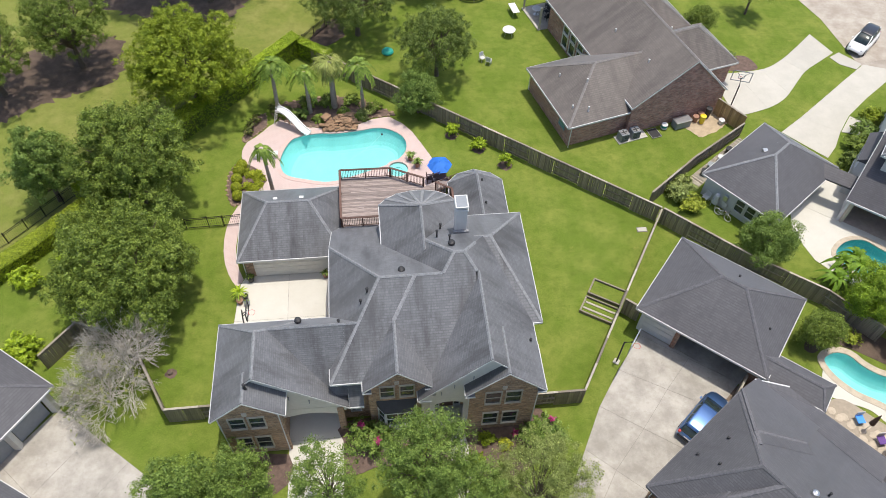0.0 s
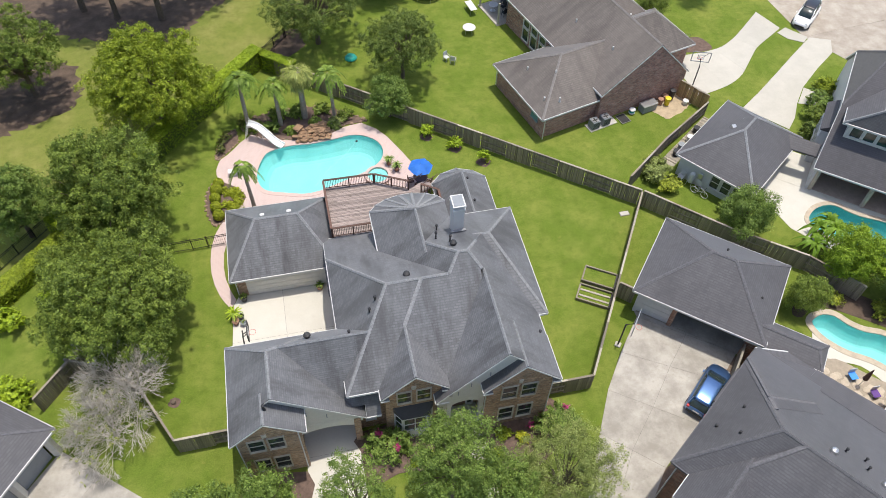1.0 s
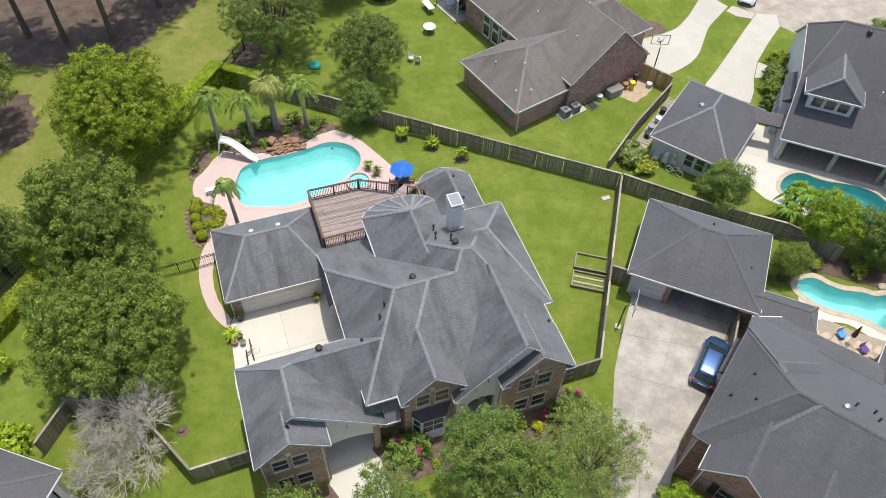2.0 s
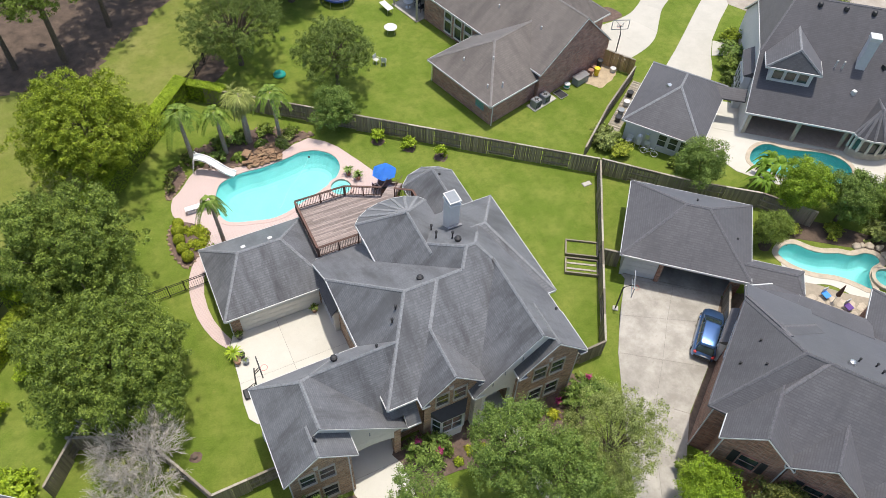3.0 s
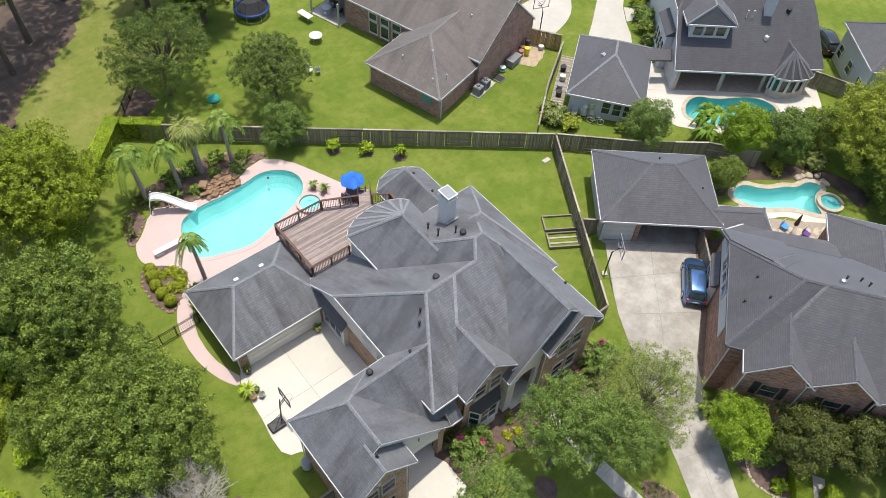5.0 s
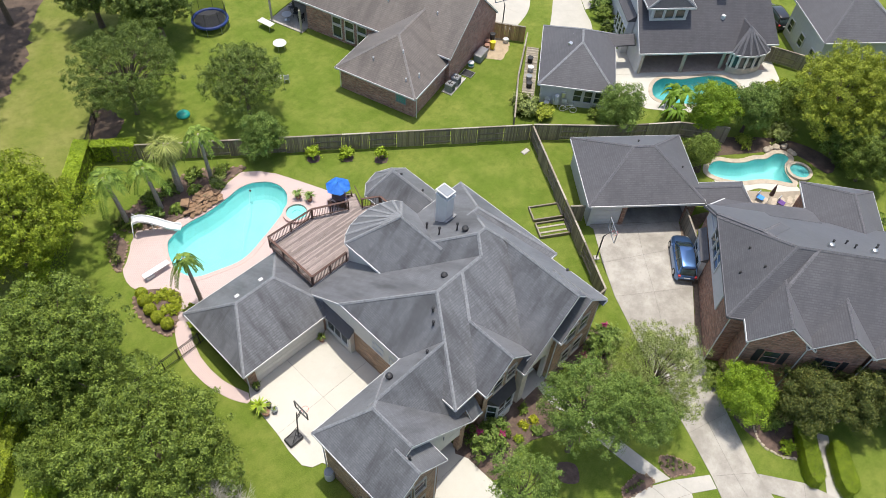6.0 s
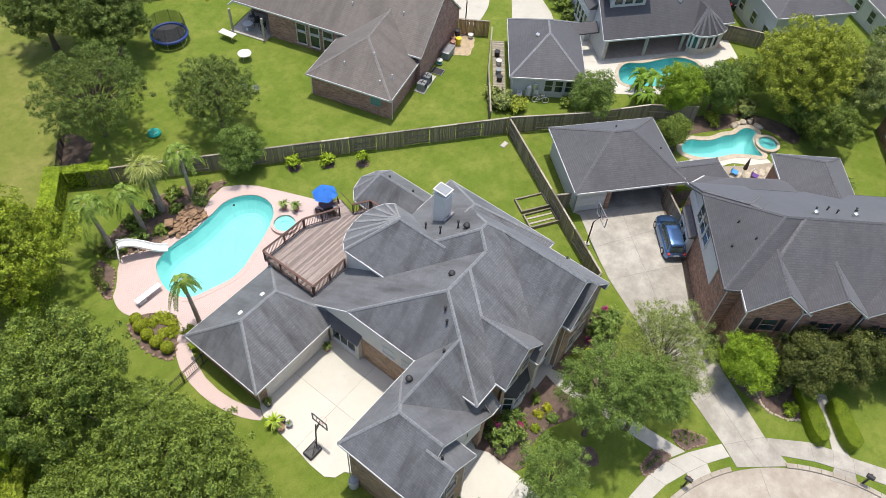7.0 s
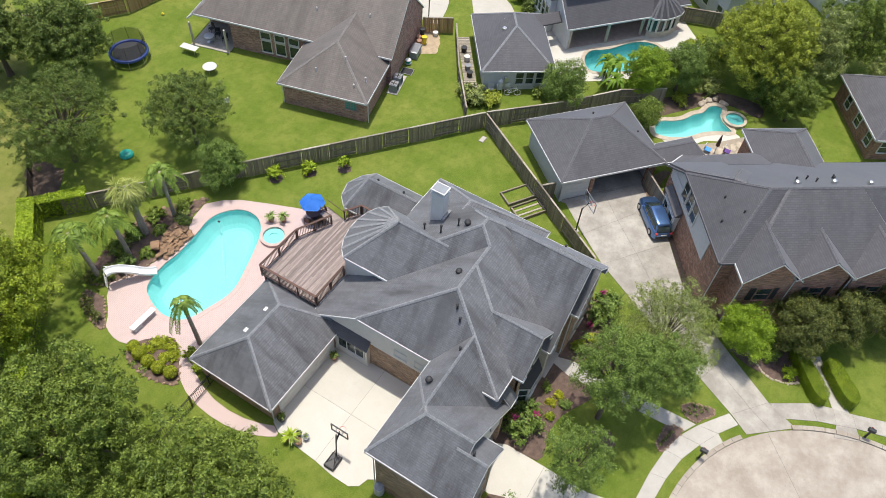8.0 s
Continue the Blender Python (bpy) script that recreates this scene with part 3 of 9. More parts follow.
# ---- plants ----
def leaf_cloud(clumps, count, size, rng, up=0.35, aspect=0.5, tufts=0):
    """Many small folded leaves on the outsides of overlapping clumps (x, y, z, radius, flatness), gathered in sprays that reach outwards; the corners of the leaves."""
    c = np.array(clumps, float)
    weight = c[:, 3] ** 2
    m = tufts or max(10, count // 26)
    pick = rng.choice(len(c), m, p=weight / weight.sum())
    d = rng.normal(size=(m, 3))
    d[:, 2] = d[:, 2] * 0.9 + up
    d /= np.linalg.norm(d, axis=1)[:, None]
    r = c[pick, 3] * (0.62 + 0.52 * rng.random(m) ** 0.8)
    hub = c[pick, :3] + d * r[:, None] * np.stack([np.ones(m), np.ones(m), c[pick, 4]], 1)
    wide = np.maximum(size * 1.2, c[pick, 3] * (0.1 + 0.14 * rng.random(m)))
    reach = d * np.array([1, 1, 0.5]) + rng.normal(size=(m, 3)) * 0.35
    reach /= np.linalg.norm(reach, axis=1)[:, None]
    t = rng.integers(0, m, count)
    g = rng.normal(size=(count, 1))
    pos = hub[t] + rng.normal(size=(count, 3)) * (wide[t] * 0.5)[:, None] * np.array([1, 1, 0.6]) + reach[t] * g * (wide[t] * 1.15)[:, None]
    n = d[t] * 0.8 + rng.normal(size=(count, 3)) * 0.42 + np.array([0, 0, 0.4])
    n /= np.linalg.norm(n, axis=1)[:, None]
    a = reach[t] + rng.normal(size=(count, 3)) * 0.7
    a -= n * (a * n).sum(1)[:, None]
    a /= np.linalg.norm(a, axis=1)[:, None] + 1e-9
    b = np.cross(n, a)
    s = (size * (0.6 + 0.8 * rng.random(count)))[:, None]
    v = np.stack([pos - a * s, pos + b * s * aspect - n * s * 0.12, pos + a * s, pos - b * s * aspect - n * s * 0.12], 1).reshape(-1, 3)
    return v


def crown_cloud(clumps, count, size, rng, wide=(0.2, 0.42), open_=0.0):
    """Small three-cornered leaves in rounded tufts that stand on the outsides of overlapping clumps, with dark gaps between the tufts; the corners of the leaves."""
    c = np.array(clumps, float)
    weight = c[:, 3] ** 2
    m = max(12, count // 75)
    pick = rng.choice(len(c), m, p=weight / weight.sum())
    d = rng.normal(size=(m, 3))
    d[:, 2] = d[:, 2] * 0.9 + 0.3
    d /= np.linalg.norm(d, axis=1)[:, None]
    r = c[pick, 3] * (0.72 + 0.4 * rng.random(m) ** 0.8)
    hub = c[pick, :3] + d * r[:, None] * np.stack([np.ones(m), np.ones(m), c[pick, 4]], 1)
    w = wide[0] + (wide[1] - wide[0]) * rng.random(m)
    t = rng.integers(0, m, count)
    e = rng.normal(size=(count, 3)) * 0.75 + d[t] * 0.55 + np.array([0, 0, 0.4])
    e /= np.linalg.norm(e, axis=1)[:, None]
    spray = rng.random(count) ** 3 * open_
    pos = hub[t] + e * (w[t] * (0.5 + 0.55 * rng.random(count) + 1.2 * spray))[:, None] * np.array([1, 1, 0.8])
    n = e * 0.8 + rng.normal(size=(count, 3)) * 0.42
    n /= np.linalg.norm(n, axis=1)[:, None]
    a = np.cross(n, rng.normal(size=(count, 3)))
    a /= np.linalg.norm(a, axis=1)[:, None] + 1e-9
    b = np.cross(n, a)
    s = (size * (0.65 + 0.7 * rng.random(count)))[:, None]
    return np.stack([pos + a * s, pos - a * s * 0.5 + b * s * 0.55, pos - a * s * 0.5 - b * s * 0.55], 1).reshape(-1, 3)


def leaves(name, v, mat, parent, label="", corners=4):
    me = bpy.data.meshes.new(name)
    k = len(v) // corners
    me.vertices.add(len(v))
    me.vertices.foreach_set("co", v.astype(np.float32).ravel())
    me.loops.add(corners * k)
    me.loops.foreach_set("vertex_index", np.arange(corners * k, dtype=np.int32))
    me.polygons.add(k)
    me.polygons.foreach_set("loop_start", np.arange(0, corners * k, corners, dtype=np.int32))
    me.update(calc_edges=True)
    me.materials.append(mat)
    ob = new(name, me)
    ob.parent = parent
    if label:
        tagged(ob, label)
    return ob


def tree(x, y, top, radius, leaf, label, count=9000, size=0.2, seed=1, low=0.28, name="tree", base=None, trunk=0.2, clumps=26, gaps=0.0, bark=M_BARK, category="tree", lean=(0, 0), squash=1.0):
    """A tree with a tapered trunk, limbs that reach into its clumps, and a crown of leaves with an uneven outline and gaps."""
    rng = np.random.default_rng(seed)
    count, size = int(count * (3.0 if gaps else 3.2)), size * (0.4 if gaps else 0.45)
    root = thing(name, label, category, at=(x, y, 0))
    bottom = top * low
    cz, rz = (top + bottom) / 2, (top - bottom) / 2
    pts = []
    clumps = int(clumps * (1.5 if gaps else 1.2))
    for i in range(clumps):
        g = (i + 0.5) / clumps
        h = 1 - 1.75 * g
        ang = i * 2.399963 + rng.random() * 0.7
        ring = sqrt(max(0.02, 1 - h * h))
        k = 0.46 + 0.36 * rng.random()
        cr = radius * ((0.15 + 0.12 * rng.random()) if gaps else (0.18 + 0.13 * rng.random()))
        pts.append((lean[0] + cos(ang) * ring * radius * k, lean[1] + sin(ang) * ring * radius * k * squash, cz + h * rz * (0.55 + 0.3 * rng.random()), cr, 0.72))
    if not gaps:
        pts += [(lean[0], lean[1], cz, radius * 0.55, rz / radius), (lean[0], lean[1], cz - rz * 0.25, radius * 0.6, 0.5 * rz / radius)]
    bm = bmesh.new()
    fork = Vector((lean[0] * 0.3, lean[1] * 0.3, bottom + rz * 0.25))
    add_tube(bm, [(0, 0, -0.15), (lean[0] * 0.06, lean[1] * 0.06, fork.z * 0.35), tuple(fork), (lean[0] * 0.8, lean[1] * 0.8, cz + rz * 0.3)],
             [trunk * 1.35, trunk, trunk * 0.75, trunk * 0.2], 8)
    for i in range(0, len(pts), 2 if not gaps else 1):
        p = Vector(pts[i][:3])
        mid = fork.lerp(p, 0.5) + Vector((0, 0, 0.08 * radius)) + Vector(rng.normal(size=3)) * 0.05 * radius
        add_tube(bm, [tuple(fork - Vector((0, 0, 0.3 * rng.random()))), tuple(mid), tuple(p)], [trunk * 0.45, trunk * 0.26, trunk * 0.07], 5)
    part("trunk", bm, bark, root)
    leaves("crown", crown_cloud(pts, count, size, rng, (0.16, 0.36) if gaps else (0.22, 0.46), 1.0 if gaps else 0.6), M_LEAF[leaf], root, corners=3)
    return root


def shrub(x, y, radius, height, leaf, label, count=900, size=0.09, seed=1, category="shrub", group="", bumps=7, z=0.0, name="shrub"):
    """A low bush: clumps of leaves round a few short stems."""
    rng = np.random.default_rng(seed)
    root = thing(name, label, category, group, at=(x, y, z))
    pts = [(0, 0, height * 0.5, min(radius, height) * 0.62, 0.8)]
    for i in range(bumps):
        a = i * 2.4 + rng.random()
        k = radius * (0.4 + 0.3 * rng.random())
        pts.append((cos(a) * k, sin(a) * k, height * (0.3 + 0.35 * rng.random()), radius * (0.3 + 0.15 * rng.random()), 0.9 * min(1, height / radius)))
    bm = bmesh.new()
    for p in pts[:5]:
        add_tube(bm, [(p[0] * 0.1, p[1] * 0.1, -0.05), (p[0] * 0.5, p[1] * 0.5, p[2] * 0.6), (p[0] * 0.9, p[1] * 0.9, p[2])], [0.03, 0.02, 0.008], 4)
    part("stem", bm, M_BARK, root)
    leaves("foliage", leaf_cloud(pts, count, size, rng), M_LEAF[leaf], root)
    return root


def hedge(outline, height, leaf, label, count, size=0.1, seed=1, name="hedge", sides=1.0):
    """A clipped hedge over a plan outline: a core coloured dark as shade on the sides, with a coat of small leaves on
    its top and sides.
    """
    rng = np.random.default_rng(seed)
    outline = outline if area(outline) > 0 else outline[::-1]
    root = thing(name, label, "hedge")
    inner = grown(outline, -0.12)
    # dark leaf colour on the core stands in for the hedge's shaded sides
    part("core", prism(inner, 0.0, height - 0.14), M_LEAF["bronze"], root, "inside coloured dark as side shade")
    pts = np.array(outline)
    nxt = np.roll(pts, -1, 0)
    length = np.linalg.norm(nxt - pts, axis=1)
    per, ar = length.sum(), abs(area(outline))
    n_top = int(count * ar / (ar + per * height * sides))
    lo, hi = pts.min(0), pts.max(0)
    tops = []
    while len(tops) < n_top:
        q = lo + rng.random((4000, 2)) * (hi - lo)
        x, y = q[:, 0], q[:, 1]
        inside = np.zeros(len(q), bool)
        for a, b in zip(pts, nxt):
            if abs(a[1] - b[1]) > 1e-9:
                inside ^= ((a[1] > y) != (b[1] > y)) & (x < (b[0] - a[0]) * (y - a[1]) / (b[1] - a[1]) + a[0])
        tops += q[inside].tolist()
    tops = np.array(tops[:n_top])
    top = np.c_[tops, height + rng.normal(size=n_top) * 0.05]
    k = rng.choice(len(pts), count - n_top, p=length / per)
    s = rng.random(count - n_top)[:, None]
    side = np.c_[pts[k] * (1 - s) + nxt[k] * s, rng.random(count - n_top) * height]
    side[:, :2] += rng.normal(size=(len(side), 2)) * 0.06
    pos = np.concatenate([top, side])
    d = (nxt - pts) / length[:, None]
    norm = np.concatenate([np.tile([0, 0, 1.0], (n_top, 1)), np.c_[d[k, 1], -d[k, 0], np.full(len(k), 0.1)]])
    norm = norm + rng.normal(size=norm.shape) * np.r_[np.full(n_top, 0.5), np.full(len(k), 0.3)][:, None]
    norm /= np.linalg.norm(norm, axis=1)[:, None]
    a = np.cross(norm, rng.normal(size=norm.shape))
    a /= np.linalg.norm(a, axis=1)[:, None]
    b = np.cross(norm, a)
    sz = (size * (0.6 + 0.8 * rng.random(len(pos))))[:, None]
    v = np.stack([pos - a * sz, pos + b * sz * 0.55, pos + a * sz, pos - b * sz * 0.55], 1).reshape(-1, 3)
    leaves("foliage", v, M_LEAF[leaf], root)
    return root


def palm(x, y, height, spread, label, leaf="palm", seed=1, fronds=20, trunk=0.17, bend=(0.0, 0.0), fan=False, skirt=0, name="palm_tree", z=0.0, droop=0.75):
    """A palm: ringed trunk and arching fronds of narrow leaflets, or fan-shaped blades with a dry skirt."""
    rng = np.random.default_rng(seed)
    root = thing(name, label, "palm tree", at=(x, y, z))
    steps = 14
    line = [(bend[0] * (i / steps) ** 1.6, bend[1] * (i / steps) ** 1.6, -0.15 + (height + 0.15) * i / steps) for i in range(steps + 1)]
    part("trunk", tube(line, [trunk * (1.25 - 0.5 * i / steps + 0.09 * (i % 2)) for i in range(steps + 1)], 9), M_PALMBARK, root)
    top = np.array(line[-1])
    def frond_set(count, lo, hi, long):
        quads = []
        for i in range(count):
            ang, rise = i * 2.399963 + rng.random() * (1.6 if fan else 0.5), lo + (hi - lo) * rng.random()
            out, l = np.array([cos(ang), sin(ang), 0]), long * ((0.6 + 0.6 * rng.random()) if fan else (0.8 + 0.35 * rng.random()))
            side = np.array([-sin(ang), cos(ang), 0])
            def at(s):
                return top + out * l * s * cos(rise) * (1 - 0.12 * s) + np.array([0, 0, l * (sin(rise) * s - droop * s * s)])
            if fan:
                hub = at(0.55)
                way = at(0.65) - at(0.45)
                way /= np.linalg.norm(way)
                tilt = side + np.array([0, 0, 1.0]) * rng.normal() * 0.7
                tilt /= np.linalg.norm(tilt)
                for k in range(19):
                    g = radians(-95 + 190 * k / 18 + rng.normal() * 5)
                    dd = way * cos(g) + tilt * sin(g)
                    tip = hub + dd * l * (0.3 + 0.26 * rng.random()) + np.array([0, 0, -0.12 * l * abs(sin(g)) - 0.32 * l * rng.random()])
                    w = np.cross(dd, np.array([0, 0, 1.0])) * 0.032
                    mid = hub + (tip - hub) * 0.5
                    quads += [hub, mid + w, tip, mid - w]
                w = side * 0.03
                quads += [top + w, hub + w, hub - w, top - w]
            else:
                for k in range(24):
                    s = 0.14 + 0.84 * k / 23
                    p, ahead = at(s), at(min(1, s + 0.04)) - at(s)
                    ahead /= np.linalg.norm(ahead) + 1e-9
                    ll = l * 0.19 * (1 - 0.62 * abs(s - 0.4))
                    for sg in (-1, 1):
                        tip = p + side * sg * ll * (0.85 + 0.3 * rng.random()) + ahead * ll * 0.55 - np.array([0, 0, ll * (0.2 + 0.3 * rng.random())])
                        mid = (p + tip) / 2 + np.array([0, 0, ll * 0.1])
                        w = ahead * 0.065
                        quads += [p, mid + w, tip, mid - w]
                    w = side * 0.022
                    q = at(min(1, s + 0.045))
                    quads += [p + w, q + w, q - w, p - w]
        return np.array(quads)
    leaves("fronds", frond_set(fronds, radians(-5), radians(62), spread), M_LEAF[leaf], root)
    if skirt:
        leaves("dry_fronds", frond_set(skirt, radians(-60), radians(-15), spread * 0.8), M_LEAF["tan"], root, "dry tan hanging fronds")
    return root


def banana(x, y, height, label, seed=1, count=20):
    """A banana plant: a thick green stem and long arching blades with a pale midrib fold."""
    rng = np.random.default_rng(seed)
    root = thing("banana_plant", label, "banana plant", at=(x, y, 0))
    part("stem", tube([(0, 0, -0.1), (0.03, 0.02, height * 0.5), (0, 0, height)], [0.14, 0.11, 0.07], 8), M_LEAF["bright"], root)
    for i in range(count):
        a = i * 2.399963 + rng.random() * 0.6
        rise, l = radians(30 + 45 * rng.random()), 1.7 + 0.8 * rng.random()
        bm = bmesh.new()
        rows = []
        for k in range(9):
            s = k / 8
            r, z = l * s * cos(rise) * (1 - 0.1 * s), height + l * (sin(rise) * s - 0.95 * s * s)
            w = 0.16 * sin(pi * min(1, 0.08 + 0.94 * s)) ** 0.7
            c = Vector((cos(a) * r, sin(a) * r, z))
            side = Vector((-sin(a), cos(a), 0)) * w
            lift = Vector((0, 0, w * 0.35))
            rows.append([bm.verts.new(c + side + lift), bm.verts.new(c), bm.verts.new(c - side + lift)])
        for p, q in zip(rows, rows[1:]):
            bm.faces.new((p[0], p[1], q[1], q[0]))
            bm.faces.new((p[1], p[2], q[2], q[1]))
        part("blade", bm, M_LEAF["banana"], root)
    return root


def bare_tree(x, y, height, radius, label, seed=3, haze=0):
    """A many-stemmed tree of fine forking grey twigs that fan out from its foot, bare or with a thin haze of pale leaves."""
    rng = np.random.default_rng(seed)
    root = thing("bare_tree", label, "tree", at=(x, y, 0))
    verts, faces, tips = [], [], []
    def limb(p, d, l, r, depth):
        q = p + d * l
        a = np.cross(d, [0.31, 0.2, 0.93])
        a /= np.linalg.norm(a)
        b = np.cross(d, a)
        k = len(verts)
        for base, rr in ((p, r), (q, r * 0.7)):
            for j in range(3):
                verts.append(base + rr * (cos(2.0944 * j) * a + sin(2.0944 * j) * b))
        for j in range(3):
            faces.append((k + j, k + (j + 1) % 3, k + 3 + (j + 1) % 3, k + 3 + j))
        if not depth:
            tips.append(q)
            return
        for i in range(3):
            nd = d + rng.normal(size=3) * (0.3 if i == 0 else 0.48) + np.array([0, 0, 0.04])
            nd /= np.linalg.norm(nd)
            start = q if i == 0 else p + d * l * (0.45 + 0.5 * rng.random())
            limb(start, nd, l * (0.7 + 0.16 * rng.random()), max(0.009, r * 0.62), depth - 1)
    stems = 5
    for i in range(stems):
        a = i * 2 * pi / stems + 0.4 * rng.random()
        lean = 0.45 + 0.65 * rng.random()
        d = np.array([cos(a) * lean, sin(a) * lean, 0.9])
        d /= np.linalg.norm(d)
        limb(np.array([0.12 * cos(a), 0.12 * sin(a), -0.1]), d * np.array([radius / height * 0.95, radius / height * 0.95, 1]), height * 0.27, 0.05, 6)
    data_object("branching", verts, faces, M_DEAD, root)
    if haze:
        at = np.array(tips)[rng.integers(0, len(tips), haze)]
        leaves("sparse_leaves", leaf_cloud([(*p, 0.3, 0.8) for p in at[:160]], haze, 0.045, rng), M_LEAF["fan"], root, "thin haze of pale green leaves")
    return root


# ---- ground, paving, pools ----
def filled(loops, z):
    """A flat sheet inside the first outline, with the other outlines cut out."""
    bm = bmesh.new()
    edges = []
    for loop in loops:
        vs = [bm.verts.new((p[0], p[1], z)) for p in loop]
        edges += [bm.edges.new((vs[i], vs[(i + 1) % len(vs)])) for i in range(len(vs))]
    bmesh.ops.triangle_fill(bm, use_beauty=True, use_dissolve=False, edges=edges)
    for f in bm.faces:
        f.normal_update()
        if f.normal.z < 0:
            f.normal_flip()
    return bm


def paved(loops, z, thick):
    """A slab with cut-outs: its top and its edges."""
    bm = filled(loops, z)
    for loop in loops:
        for a, b in zip(loop, loop[1:] + loop[:1]):
            bm.faces.new([bm.verts.new(v) for v in ((a[0], a[1], z), (b[0], b[1], z), (b[0], b[1], z - thick), (a[0], a[1], z - thick))])
    return bm


def ragged(points, rough, seed, steps=8):
    rng = random.Random(seed)
    return [(x + rng.uniform(-rough, rough), y + rng.uniform(-rough, rough)) for x, y in smooth_loop(points, steps)]


POOL = smooth_loop([(-9.9, 21.5), (-10.5, 20.3), (-10.8, 18.9), (-10.5, 17.6), (-9.8, 16.95), (-8.4, 16.5), (-6.9, 16.1), (-5.6, 16.2), (-4.4, 16.6),
                    (-3.2, 17.0), (-1.8, 17.55), (-0.5, 18.2), (0.35, 19.2), (0.55, 20.4), (0.1, 21.5), (-1.0, 22.35), (-2.2, 22.6), (-3.4, 22.4),
                    (-4.6, 22.25), (-6.0, 22.15), (-7.2, 22.25), (-8.4, 22.15), (-9.3, 21.9)], 3)
NH_POOL = smooth_loop([(29.45, -4.55), (29.9, -4.05), (30.75, -3.85), (31.6, -4.2), (32.2, -5.1), (33.1, -5.9), (34.2, -6.4), (35.1, -7.1), (36.2, -7.3), (36.85, -7.9), (36.7, -8.6), (35.7, -8.75), (34.9, -9.2), (34.4, -9.9), (33.95, -10.4), (33.1, -9.1), (32.2, -8.1), (30.8, -7.1), (29.8, -5.8)], 3)
EH_POOL = smooth_loop([(34.5, 4.9), (35.4, 5.9), (36.6, 6.3), (37.7, 6.1), (38.5, 5.2), (39.3, 4.5), (40.7, 3.7), (41.9, 2.8), (42.6, 1.6), (42.5, 0.3), (41.2, -0.9), (39.6, -1.2), (38.0, 0.0), (36.4, 1.8), (35.0, 3.5)], 3)

structure("ground", filled([[(-900, -900), (900, -900), (900, 900), (-900, 900)], POOL, NH_POOL, EH_POOL], 0.0), M_LAWN, "bright green mown lawn with faint mowing lanes", "lawn")
structure("fairway", filled([[(-33.5, 9.6), (-15.7, 26.2), (-7.2, 37.6), (4, 52), (16, 72), (40, 160), (-300, 300), (-300, -40), (-60, -12)]], 0.006), M_FAIR, "pale dry mown fairway grass behind the hedge", "grass")
structure("bare_earth_2", filled([ragged([(-29.5, 42.4), (-26.4, 41.4), (-20.7, 40.6), (-18.9, 40.0), (-16.6, 40.4), (-14.2, 44.3), (-11.6, 46.4), (-7.4, 50.2), (-4.4, 55.0), (0, 64), (-20, 78), (-44, 66), (-42, 48)], 0.5, 5, 9)], 0.012), M_DIRT, "brown leaf litter under the far pines", "bare earth")
structure("bare_earth", filled([ragged([(-44, 22), (-36.4, 25.6), (-34.3, 27.4), (-31.9, 28.7), (-30.0, 29.4), (-27.6, 30.4), (-26.4, 32.4), (-26.8, 36.3), (-28.5, 38.2), (-31.5, 38.3), (-34.4, 37.2), (-38.0, 35.3), (-46, 33)], 0.45, 4, 8)], 0.012), M_DIRT, "bare brown earth under spreading trees", "bare earth")


def basin(outline, depth, name, label, plaster, slope=0.6):
    """A pool: walls and a floor that slopes to the middle, and the water in it."""
    root = thing(name, label, "swimming pool")
    outline = outline if area(outline) > 0 else outline[::-1]
    rings = [(outline, 0.0), (outline, -depth * 0.18)]
    for k in range(1, 5):
        rings.append((grown(outline, -slope * k / 4), -depth * (0.18 + 0.82 * sin(pi / 2 * k / 4))))
    bm = filled([rings[-1][0]], -depth)
    for (ring_a, za), (ring_b, zb) in zip(rings, rings[1:]):
        for i in range(len(outline)):
            j = (i + 1) % len(outline)
            bm.faces.new([bm.verts.new(v) for v in ((*ring_a[i], za), (*ring_a[j], za), (*ring_b[j], zb), (*ring_b[i], zb))])
    bmesh.ops.remove_doubles(bm, verts=list(bm.verts), dist=0.002)
    bmesh.ops.recalc_face_normals(bm, faces=list(bm.faces))
    part("basin", bm, plaster, root, "smooth turquoise plaster basin")
    part("water", filled([outline], -0.12), M_WATER, root, "clear turquoise water")
    return root


def coping(parent, outline, mat, width=0.32, z=0.06, stones=False, seed=1):
    """The coping round a pool, stone by stone."""
    rng = random.Random(seed)
    outline = outline if area(outline) > 0 else outline[::-1]
    ins, out = grown(outline, -0.05), grown(outline, width)
    step = 3 if not stones else 2
    n = len(outline)
    for i in range(0, n, step):
        idx = [k % n for k in range(i, min(i + step, n) + 1)]
        poly = [ins[k] for k in idx] + [out[k] for k in idx[::-1]]
        h = z + (rng.uniform(-0.02, 0.08) if stones else 0)
        part("coping_stone", prism(poly, -0.03, h), mat, parent)


